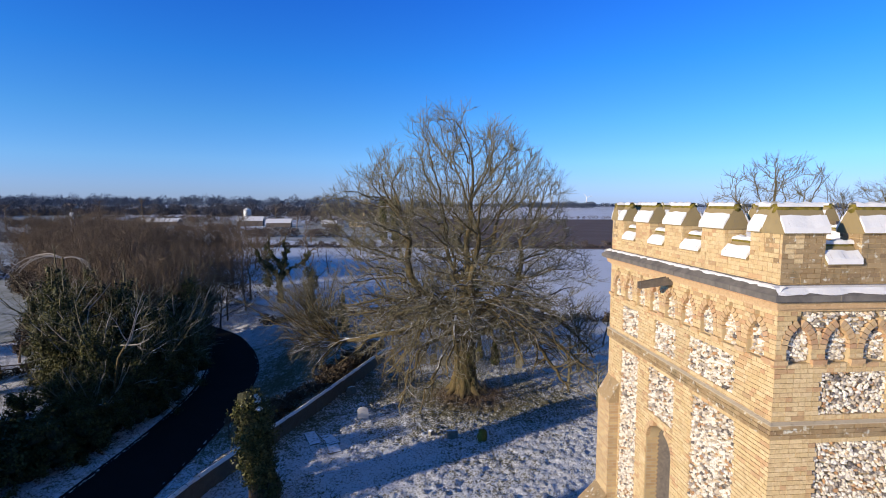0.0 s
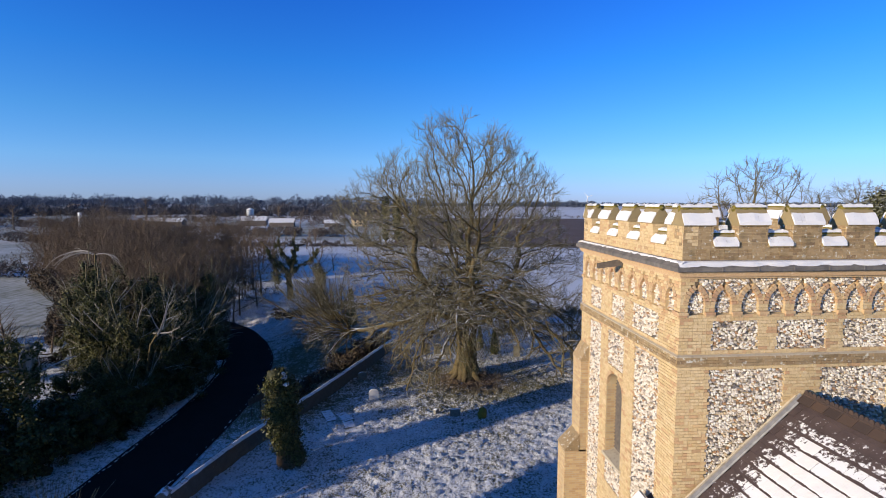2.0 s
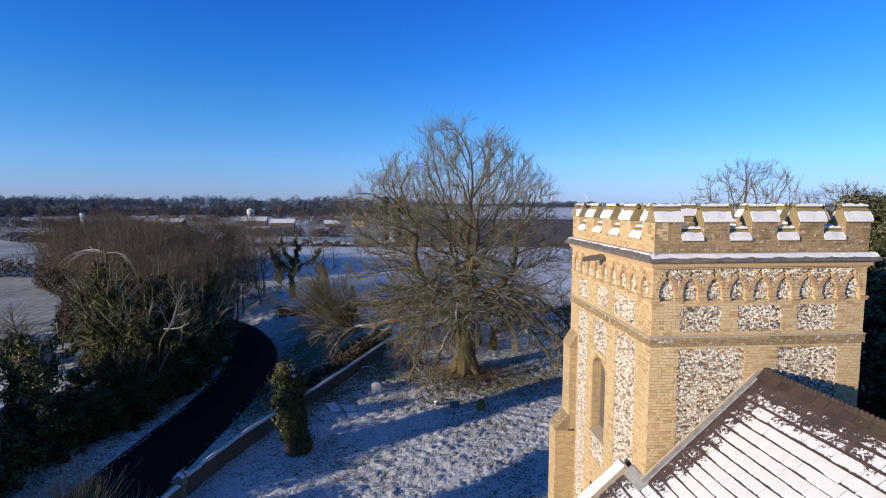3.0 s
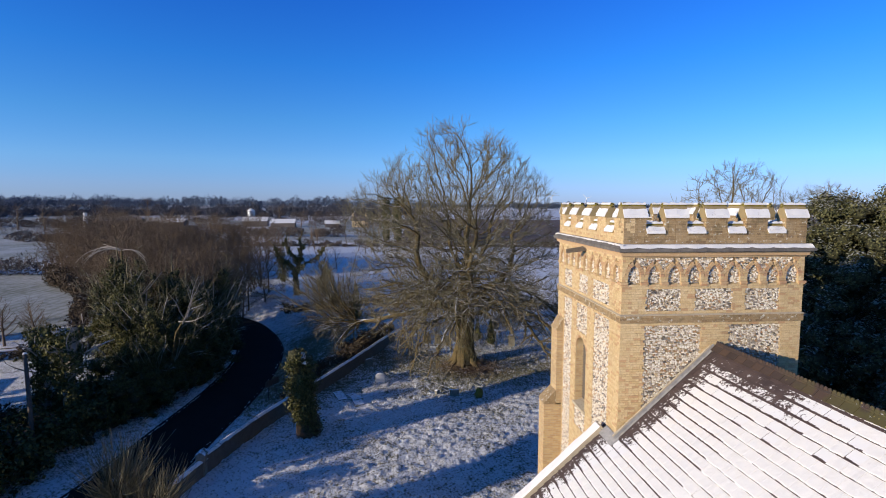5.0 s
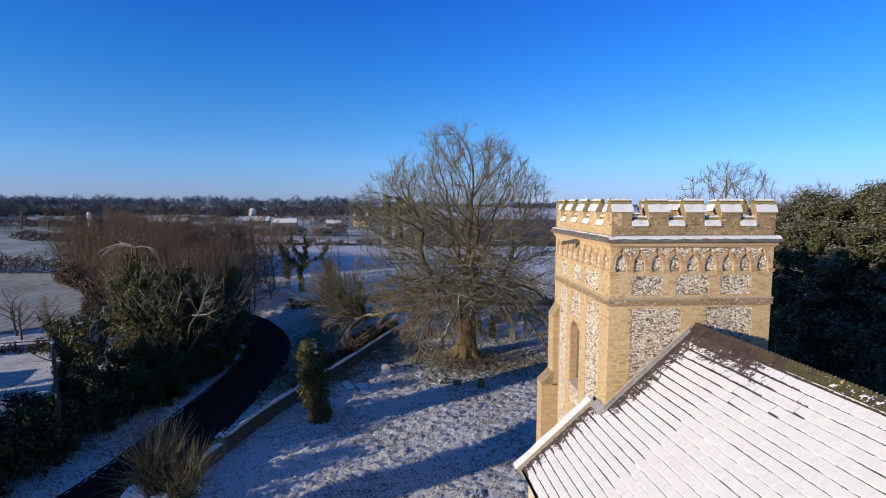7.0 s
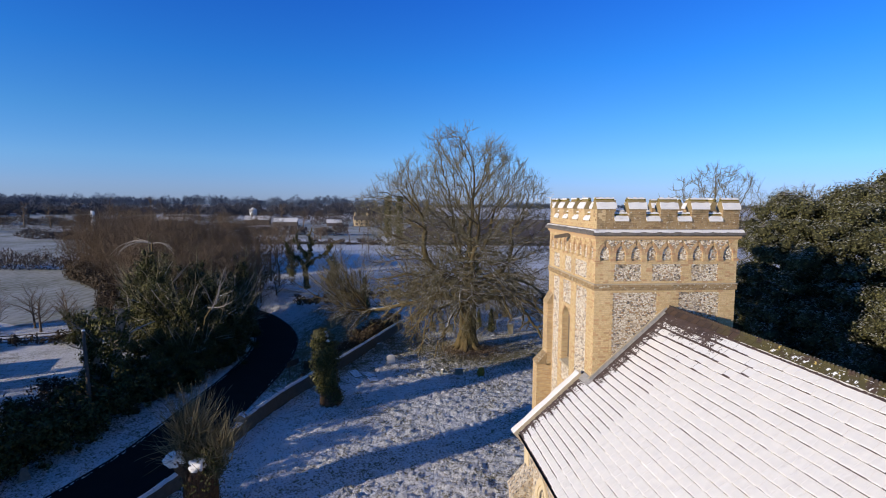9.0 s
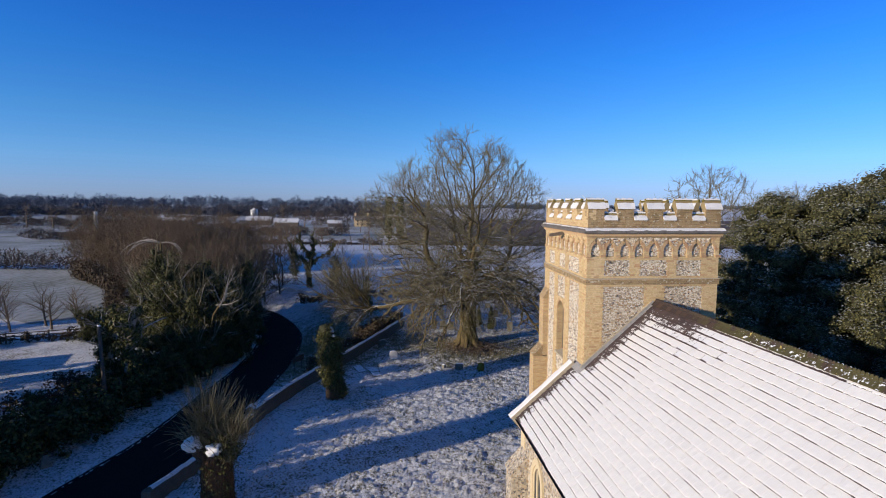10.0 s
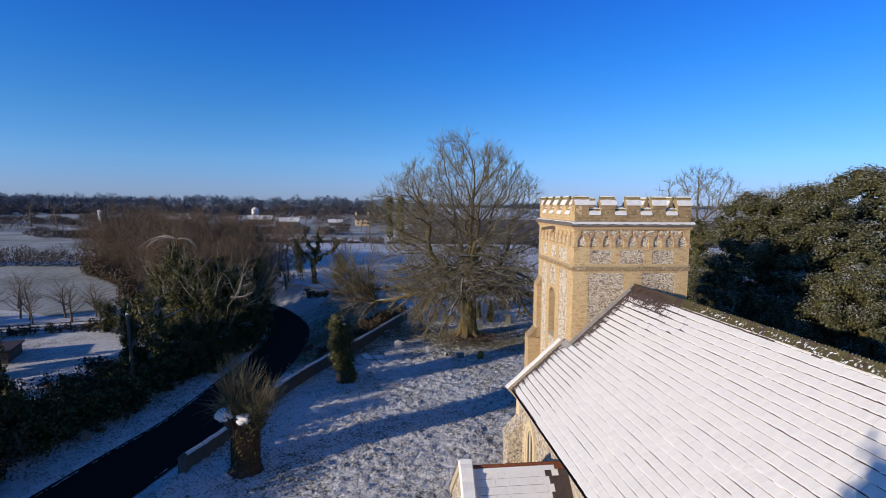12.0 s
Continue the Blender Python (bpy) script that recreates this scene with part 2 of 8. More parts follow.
def make_road():
    k = Nodes("dark_asphalt")
    c = k.mix(k.noise(0.6, 4), (0.012, 0.012, 0.0125), (0.022, 0.0215, 0.021))
    c = k.mix(k.math("MULTIPLY", k.step(k.noise(40, 3), 0.6, 0.75), 0.4), c, (0.045, 0.044, 0.042))
    return k.done(c, 0.9, bump=k.noise(90, 3), strength=0.4, dist=0.008, spec=0.06)


M_MORTAR = make_mortar()
M_BRICKWALL = make_brick_wall()
M_FLINT = make_flint()
M_FLINTWALL = make_flint_wall()
M_STONE = make_stone("weathered_limestone", (0.52, 0.45, 0.33), (0.40, 0.33, 0.23))
M_PALE = make_stone("pale_dressed_stone", (0.66, 0.55, 0.36), (0.58, 0.47, 0.30))
M_CAP = make_stone("lichened_coping_stone", (0.34, 0.26, 0.13), (0.23, 0.175, 0.085))
M_MOSS = make_plain("yellow_moss", (0.26, 0.20, 0.03), (0.09, 0.08, 0.02), 14, 0.95, bump=0.7, dist=0.02)
M_LEAD = make_plain("lead_sheet", (0.20, 0.18, 0.155), (0.11, 0.10, 0.09), 5, 0.7, 0.1)
M_FLASH = make_plain("weathered_lead_flashing", (0.40, 0.385, 0.36), (0.26, 0.255, 0.25), 7, 0.7, 0.1)
M_SNOW = make_snow()
M_SLATE = make_slate()
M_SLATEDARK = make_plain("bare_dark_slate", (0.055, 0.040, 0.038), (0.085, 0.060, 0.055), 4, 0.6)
M_RIDGE = make_ridge_tile()
M_RED = make_snowy("red_ridge_tile", (0.23, 0.075, 0.035), (0.14, 0.055, 0.03), 8, 1.1, 1.3)
M_LOUVRE = make_plain("grey_louvre_board", (0.17, 0.14, 0.11), (0.10, 0.085, 0.07), 9, 0.85)
M_DARK = make_plain("dark_interior", (0.02, 0.02, 0.02), (0.03, 0.03, 0.03), 3, 0.9)
M_GLASS = make_plain("leaded_glass", (0.03, 0.035, 0.045), (0.06, 0.065, 0.075), 9, 0.25)
M_IRON = make_plain("black_gutter", (0.015, 0.015, 0.016), (0.03, 0.03, 0.03), 9, 0.5)
M_ROAD = make_road()
M_GROUND = make_ground()
M_FIELD = make_field("snowy_stubble", (0.22, 0.22, 0.17), (0.68, 0.70, 0.73), 0.30, 0.52, 0.25)
M_PASTURE = make_field("thin_snow_pasture", (0.13, 0.145, 0.075), (0.50, 0.51, 0.50), 0.36, 0.62, 0.2)
M_PLOUGH = make_field("ploughed_soil", (0.12, 0.082, 0.062), (0.19, 0.145, 0.125), 0.3, 0.75, 0.18)
M_BARK = make_snowy("bark_mossy", (0.080, 0.066, 0.028), (0.15, 0.108, 0.054), 5, 0.76, 1.0, 1.2, cover=0.85)
M_TWIG = make_snowy("pale_twig", (0.112, 0.098, 0.052), (0.228, 0.200, 0.128), 1.5, 0.76, 1.0, 0.8, cover=0.8)
M_TWIGB = make_snowy("brown_twig", (0.115, 0.083, 0.054), (0.175, 0.13, 0.092), 0.3, 1.15, 1.4, 0.8, cover=0.6)
M_POLLARD = make_snowy("furrowed_red_brown_bark", (0.055, 0.032, 0.020), (0.115, 0.072, 0.042), 9, 1.2, 1.35, 2.0)
M_DEADWOOD = make_snowy("bleached_dead_wood", (0.26, 0.23, 0.19), (0.40, 0.36, 0.31), 3, 0.8, 1.0, 1.2)
# darker leaf colour for inner masses, painting the shade between the outer leaves
M_SHADOWLEAF = make_plain("shade_dark_inner_leaves", (0.022, 0.025, 0.010), (0.058, 0.054, 0.024), 9, 0.8, bump=0.8, dist=0.05)
M_IVY = make_snowy("ivy_leaf", (0.024, 0.032, 0.010), (0.135, 0.125, 0.042), 3, 1.2, 1.4, 1.5, 0.45, True, 0.6)
M_EVER = make_snowy("evergreen_leaf", (0.044, 0.048, 0.019), (0.140, 0.132, 0.056), 3, 0.52, 0.98, 0.9, 0.6, True, 0.55, 0.10)
# skyline woods: the haze of distance is mixed into this blue-grey colour
M_FARWOOD = make_plain("hazed_bare_wood", (0.072, 0.076, 0.092), (0.095, 0.092, 0.102), 0.02, 0.95)
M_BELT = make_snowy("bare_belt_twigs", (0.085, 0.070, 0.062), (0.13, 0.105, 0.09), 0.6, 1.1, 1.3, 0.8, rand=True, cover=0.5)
# bluer still: horizon haze painted into the wood's colour
M_FARBLUE = make_plain("haze_blue_wood", (0.088, 0.114, 0.165), (0.105, 0.132, 0.182), 0.01, 0.95)
M_HEDGE = make_snowy("hedge_twigs", (0.055, 0.042, 0.030), (0.10, 0.075, 0.05), 0.6, 1.0, 1.2, 0.8, rand=True, cover=0.7)
M_FLINTGREY = make_stone("churchyard_wall_flint", (0.15, 0.135, 0.11), (0.07, 0.062, 0.048))
M_GRAVE = make_snowy("lichened_gravestone", (0.24, 0.22, 0.18), (0.15, 0.14, 0.11), 6, 0.75, 0.95, 5)
M_GRAVEPALE = make_snowy("pale_gravestone", (0.62, 0.60, 0.56), (0.52, 0.50, 0.46), 6, 0.75, 0.95, 5)
M_WOOD = make_plain("weathered_timber", (0.13, 0.10, 0.075), (0.08, 0.062, 0.05), 6, 0.85)
M_WHITE = make_plain("white_paint", (0.80, 0.80, 0.78), (0.72, 0.72, 0.70), 1, 0.5)
M_CREAM = make_plain("cream_render", (0.72, 0.56, 0.32), (0.66, 0.50, 0.28), 0.4, 0.8)
M_BARN = make_plain("barn_cladding", (0.10, 0.085, 0.075), (0.16, 0.13, 0.11), 0.4, 0.8)
M_STEEL = make_plain("galvanised_steel", (0.45, 0.46, 0.47), (0.36, 0.37, 0.38), 1, 0.4, 0.6)

# ---- mesh helpers ----
class Mesh:
    """Collects faces; add() turns them into one object."""
    def __init__(self):
        self.v, self.f, self.mi = [], [], []

    def poly(self, pts, m=0):
        n = len(self.v)
        self.v.extend(pts)
        self.f.append(tuple(range(n, n + len(pts))))
        self.mi.append(m)

    def box(self, x0, x1, y0, y1, z0, z1, to=None, m=0, skip=()):
        p = [(x, y, z) for x in (x0, x1) for y in (y0, y1) for z in (z0, z1)]
        if to:
            p = [to(*q) for q in p]
        n = len(self.v)
        self.v.extend(p)
        for i, q in enumerate(((0, 1, 3, 2), (4, 6, 7, 5), (0, 4, 5, 1), (2, 3, 7, 6), (0, 2, 6, 4), (1, 5, 7, 3))):
            if i not in skip:
                self.f.append(tuple(n + a for a in q))
                self.mi.append(m)

    def prism(self, outline, a, b, to, m=0):
        """outline: points (p, q), counter-clockwise; swept from a to b; to(p, q, s) gives the place."""
        n, k = len(self.v), len(outline)
        self.v.extend([to(p, q, a) for p, q in outline] + [to(p, q, b) for p, q in outline])
        self.f.append(tuple(range(n + k - 1, n - 1, -1)))
        self.f.append(tuple(range(n + k, n + 2 * k)))
        self.mi.extend([m, m])
        for i in range(k):
            j = (i + 1) % k
            self.f.append((n + i, n + j, n + k + j, n + k + i))
            self.mi.append(m)

    def tube(self, pts, radii, k=6, m=0, cap=False):
        pts = np.asarray(pts, float)
        d = np.gradient(pts, axis=0)
        d /= np.linalg.norm(d, axis=1)[:, None] + 1e-9
        ref = np.array((0.31, 0.95, 0.1)) if abs(d[0][2]) > 0.7 else np.array((0.0, 0.0, 1.0))
        u = np.cross(d, ref)
        u /= np.linalg.norm(u, axis=1)[:, None] + 1e-9
        w = np.cross(d, u)
        ang = np.arange(k) * (2 * math.pi / k)
        r = np.asarray(radii, float)[:, None, None]
        ring = pts[:, None, :] + r * (np.cos(ang)[None, :, None] * u[:, None, :] + np.sin(ang)[None, :, None] * w[:, None, :])
        n = len(self.v)
        self.v.extend(map(tuple, ring.reshape(-1, 3)))
        for i in range(len(pts) - 1):
            for j in range(k):
                a, b = n + i * k + j, n + i * k + (j + 1) % k
                self.f.append((a, b, b + k, a + k))
                self.mi.append(m)
        if cap:
            e = n + (len(pts) - 1) * k
            self.f.append(tuple(range(e, e + k)))
            self.f.append(tuple(range(n + k - 1, n - 1, -1)))
            self.mi.extend([m, m])

    def data(self, name, mats, smooth=False):
        me = bpy.data.meshes.new(name)
        me.from_pydata(self.v, [], self.f)
        for q in mats if isinstance(mats, (list, tuple)) else [mats]:
            me.materials.append(q)
        if any(self.mi):
            me.polygons.foreach_set("material_index", self.mi)
        if smooth:
            me.polygons.foreach_set("use_smooth", [True] * len(self.f))
        me.update()
        return me

    def add(self, name, mats, parent=None, label="", smooth=False, kind=""):
        return child(name, self.data(name, mats, smooth), parent, label, kind)


def child(name, me, parent=None, label="", kind=""):
    ob = new(name, me)
    if parent:
        ob.parent = parent
    return tagged(ob, label, kind=kind)


def thing(name, label, category, m=None, group="", kind=""):
    """An Empty at the base of a thing that has parts."""
    ob = new(name)
    if m:
        ob.matrix_basis = m
    return tagged(ob, label, category, group, kind)


def lumps(name, blobs, mat, parent=None, seed=0, rough=0.25, sub=3, kind="", label=""):
    """Uneven rounded masses, joined: (x, y, z, rx, ry, rz)."""
    bm = bmesh.new()
    off = Vector((seed * 7.3, seed * 3.1, 0))
    for x, y, z, rx, ry, rz in blobs:
        made = bmesh.ops.create_icosphere(bm, subdivisions=sub, radius=1.0)["verts"]
        for v in made:
            c = v.co.copy()
            s = 1 + rough * noise.noise(c * 1.7 + off + Vector((x, y, z)))
            v.co = Vector((x + c.x * rx * s, y + c.y * ry * s, z + c.z * rz * s))
    for f in bm.faces:
        f.smooth = True
    me = bpy.data.meshes.new(name)
    bm.to_mesh(me)
    bm.free()
    me.materials.append(mat)
    return child(name, me, parent, label, kind)


def leaf_mesh(name, blobs, count, size, mat, seed=0, shell=0.35, flat=0.0, loose=0.7):
    """Many small leaves scattered in the outer part of uneven masses."""
    rng = np.random.default_rng(seed)
    b = np.array(blobs, float)
    area = (b[:, 3] * b[:, 4] * b[:, 5]) ** (2 / 3)
    which = rng.choice(len(b), count, p=area / area.sum())
    d = rng.normal(size=(count, 3))
    d /= np.linalg.norm(d, axis=1)[:, None]
    lump = 1 + 0.22 * np.sin(d[:, 0] * 5 + which) * np.sin(d[:, 1] * 6 + 2 * which) + 0.12 * np.sin(d[:, 2] * 11 + d[:, 0] * 9)
    r = (1 - shell * rng.random(count) ** 1.5) * lump
    p = b[which, :3] + d * b[which, 3:] * r[:, None]
    n = d + rng.normal(size=(count, 3)) * loose + np.array((0, 0, flat))
    n /= np.linalg.norm(n, axis=1)[:, None]
    u = np.cross(n, rng.normal(size=(count, 3)))
    u /= np.linalg.norm(u, axis=1)[:, None]
    w = np.cross(n, u)
    s = size * (0.6 + 0.8 * rng.random(count))[:, None]
    q = np.stack([p - u * s, p - w * s * 0.55, p + u * s, p + w * s * 0.55], 1).reshape(-1, 3)
    me = bpy.data.meshes.new(name)
    me.from_pydata(q.tolist(), [], np.arange(count * 4).reshape(-1, 4).tolist())
    me.materials.append(mat)
    return me


def line_at(pts, s):
    """The place and direction at the length s along a line of (x, y)."""
    for (x0, y0), (x1, y1) in zip(pts, pts[1:]):
        d = math.hypot(x1 - x0, y1 - y0)
        if s <= d or (x1, y1) == pts[-1]:
            return x0 + (x1 - x0) * s / d, y0 + (y1 - y0) * s / d, (x1 - x0) / d, (y1 - y0) / d
        s -= d


def smooth_line(pts, step=1.0):
    """A Catmull-Rom line through (x, y) points, in even steps."""
    out = []
    p = [pts[0], *pts, pts[-1]]
    for a, b, c, d in zip(p, p[1:], p[2:], p[3:]):
        n = max(2, int(math.dist(b, c) / step))
        for i in range(n):
            t = i / n
            out.append(tuple(0.5 * (2 * b[j] + (c[j] - a[j]) * t + (2 * a[j] - 5 * b[j] + 4 * c[j] - d[j]) * t * t + (3 * b[j] - a[j] - 3 * c[j] + d[j]) * t ** 3) for j in (0, 1)))
    out.append(tuple(pts[-1]))
    return out

# ---- ground, road, fields ----
ROAD_RIGHT = smooth_line([(-35, -50), (-25, -18), (-19.4, 2), (-17.0, 11), (-14.9, 19.6), (-14.3, 25.1), (-14.0, 30.7), (-13.7, 38), (-13.9, 45.5), (-14.9, 53), (-16.4, 58.4), (-19.2, 64.8), (-23.8, 71.8), (-34, 80), (-56, 88)], 1.0)
ROAD_WIDTH = 5.5
WALL_LINE = [(-14.6, 12.0), (-13.6, 15.1), (-12.1, 21.5), (-10.4, 27.0), (-6.5, 36.4), (-3.7, 43.6), (-1.6, 49.2)]


def road_edges():
    left = []
    for i, (x, y) in enumerate(ROAD_RIGHT):
        x0, y0 = ROAD_RIGHT[max(0, i - 1)]
        x1, y1 = ROAD_RIGHT[min(len(ROAD_RIGHT) - 1, i + 1)]
        d = math.hypot(x1 - x0, y1 - y0)
        left.append((x - (y1 - y0) / d * ROAD_WIDTH, y + (x1 - x0) / d * ROAD_WIDTH))
    return left


ROAD_LEFT = road_edges()
ROAD_MID = np.array([((a[0] + b[0]) / 2, (a[1] + b[1]) / 2) for a, b in zip(ROAD_RIGHT, ROAD_LEFT)])


def lane_depth(y):
    """How deep the lane lies below the churchyard: it sinks as it goes north."""
    return np.interp(y, (0, 15, 30, 42, 60, 80), (-0.85, -0.95, -1.4, -1.9, -2.6, -2.6))


def ground_shape(X, Y):
    """The height of the ground round the sunken lane, and the distance from the middle of the lane."""
    X, Y = np.atleast_1d(np.asarray(X, float)), np.atleast_1d(np.asarray(Y, float))
    dist, z = np.full(X.shape, 99.0), np.zeros(X.shape)
    sel = (X > -75) & (X < 10) & (Y > -60) & (Y < 100)
    if sel.any():
        px, py = X[sel], Y[sel]
        near = np.argmin(np.hypot(px[:, None] - ROAD_MID[None, :, 0], py[:, None] - ROAD_MID[None, :, 1]), 1)
        m = ROAD_MID[near]
        d = np.hypot(px - m[:, 0], py - m[:, 1])
        right = px > m[:, 0]
        wall = np.interp(py, [p[1] for p in WALL_LINE], [p[0] for p in WALL_LINE])
        run = np.where(right, np.clip(wall - 0.3 - m[:, 0] - ROAD_WIDTH / 2, 1.2, 7.0), 7.0)
        flat = np.where(right, 0.2, 2.5)
        k = np.clip(1 - (d - ROAD_WIDTH / 2 - flat) / run, 0, 1)
        z[sel], dist[sel] = lane_depth(m[:, 1]) * k * k * (3 - 2 * k), d
    return z, dist


def ground_z(x, y):
    return float(ground_shape(x, y)[0][0])


def make_ground_sheet():
    xs = np.concatenate([-np.geomspace(3500, 63, 26), np.arange(-60, -26.1, 0.8), np.arange(-26, 18.01, 0.19), np.geomspace(19, 3500, 34)])
    ys = np.concatenate([-np.geomspace(3000, 13, 24), np.arange(-8, 50.01, 0.20), np.arange(50.6, 90, 0.7), np.geomspace(92, 4500, 38)])
    X, Y = np.meshgrid(xs, ys)
    rng = np.random.default_rng(3)

    def waves(freq, n, seed):
        r = np.random.default_rng(seed)
        z = np.zeros_like(X)
        for _ in range(n):
            a, f, ph = r.random() * 2 * math.pi, freq * (0.6 + 0.9 * r.random()), r.random() * 6.3
            z += np.sin((X * math.cos(a) + Y * math.sin(a)) * f + ph)
        return z / math.sqrt(n)

    near = np.clip((30 - np.hypot((X + 2) / 1.0, (Y - 22) / 1.6)) / 8, 0, 1) * np.clip((Y + 7) / 3, 0, 1)
    rough = near * (0.025 * waves(1.1, 8, 1) + 0.020 * waves(5.0, 12, 2) + 0.030 * waves(13.0, 20, 4) + 0.044 * rng.normal(size=X.shape))
    low, dist = ground_shape(X.ravel(), Y.ravel())
    low, dist = low.reshape(X.shape), dist.reshape(X.shape)
    bed = np.clip((dist - ROAD_WIDTH / 2 + 0.1) / 0.5, 0, 1)
    z = low + np.where(bed < 1, bed * 0.07 - 0.09 * (1 - bed) + rough * bed, rough)
    z += np.where(bed >= 1, 0.07 * np.clip(1 - (dist - ROAD_WIDTH / 2) / 3, 0, 1), 0)
    ny, nx = X.shape
    verts = np.stack([X, Y, z], 2).reshape(-1, 3)
    i = np.arange(ny - 1)[:, None] * nx + np.arange(nx - 1)[None, :]
    faces = np.stack([i, i + 1, i + nx + 1, i + nx], 2).reshape(-1, 4)
    me = bpy.data.meshes.new("ground")
    me.from_pydata(verts.tolist(), [], faces.tolist())
    me.polygons.foreach_set("use_smooth", [True] * len(faces))
    me.materials.append(M_GROUND)
    return tagged(new("ground", me), "snow-dusted tussocky grass of the churchyard and fields", "ground", kind="structure")


make_ground_sheet()


def build_road():
    q = Mesh()
    for i in range(len(ROAD_RIGHT) - 1):
        (a, b), (c, d) = (ROAD_LEFT[i], ROAD_RIGHT[i]), (ROAD_LEFT[i + 1], ROAD_RIGHT[i + 1])
        ts = (0, 0.25, 0.5, 0.75, 1)
        crown = (0.0, 0.03, 0.045, 0.03, 0.0)
        for t0, t1, h0, h1 in zip(ts, ts[1:], crown, crown[1:]):
            mixp = lambda p, r, t, h: (p[0] + (r[0] - p[0]) * t, p[1] + (r[1] - p[1]) * t, h)
            e0, e1 = lane_depth(ROAD_MID[i][1]), lane_depth(ROAD_MID[i + 1][1])
            q.poly([mixp(a, b, t0, h0 + e0), mixp(a, b, t1, h1 + e0), mixp(c, d, t1, h1 + e1), mixp(c, d, t0, h0 + e1)])
    q.add("road", M_ROAD, smooth=True, kind="structure", label="narrow dark wet asphalt lane bending away between snowy verges")


build_road()


def make_sheet(name, corners, z, mat, label):
    q = Mesh()
    rng = random.Random(len(corners) * 7 + int(corners[0][1]))
    edge = smooth_line([*corners, corners[0]], 6.0)[:-1]
    q.poly([(x + rng.uniform(-0.6, 0.6), y + rng.uniform(-0.6, 0.6), z) for x, y in edge])
    q.add(name, mat, kind="structure", label=label)


make_sheet("field_snow", [(-9, 66), (60, 58), (190, 95), (240, 168), (-10, 172), (-70, 182), (-62, 120), (-30, 86)], 0.08, M_FIELD, "snow-covered stubble field beyond the churchyard")
make_sheet("field_ploughed", [(-5, 176), (250, 172), (420, 468), (30, 488), (5, 330)], 0.09, M_PLOUGH, "ploughed brown field with furrows and little snow")
make_sheet("field_far", [(20, 496), (430, 476), (1500, 760), (900, 1250), (60, 800)], 0.1, M_FIELD, "far snowy field under the horizon")
make_sheet("field_west", [(-43, 60), (-49, 53.5), (-64, 60), (-130, 72), (-190, 108), (-150, 114), (-80, 109), (-66, 94), (-50, 74)], 0.08, M_PASTURE, "snowy paddock beside the wood")
make_sheet("field_north_west", [(-90, 118), (-200, 118), (-420, 250), (-330, 330), (-150, 250)], 0.09, M_PASTURE, "snowy field beyond the hedgerow")
make_sheet("field_hill", [(-150, 270), (-330, 350), (-560, 520), (-420, 640), (-120, 420)], 0.1, M_PASTURE, "far snowy field below the woods")
make_sheet("field_middle", [(-14, 190), (0, 330), (25, 480), (-60, 470), (-80, 260)], 0.08, M_PASTURE, "snowy field beside the farm")

# ---- church tower ----
TX0, TX1, TY0, TY1 = 5.98, 11.80, 6.89, 13.0
COURSE = 0.075
SKIN = 0.09


def on_front(u, d, z):
    return TX0 + u, TY0 + d, z


def on_left(u, d, z):
    return TX0 + d, TY1 - u, z


def on_right(u, d, z):
    return TX1 - d, TY0 + u, z


def on_back(u, d, z):
    return TX1 - u, TY1 - d, z


tower = thing("church_tower", "square church tower of buff brick and knapped flint with snowy battlements", "church tower")


def arch_half(z, spring, half, rise):
    """Half the width of a pointed arch's opening at the height z."""
    if z <= spring:
        return half
    t = (z - spring) / rise
    if t >= 1:
        return 0.0
    r = (half * half + rise * rise) / (2 * half)
    return max(0.0, math.sqrt(max(0.0, r * r - (t * rise) ** 2)) - (r - half))


def free_spans(width, cuts, lo=0.0):
    spans = [(lo, width)]
    for a, b in cuts:
        spans = [s for x, y in spans for s in ((x, min(y, a)), (max(x, b), y)) if s[1] - s[0] > 0.02]
    return spans


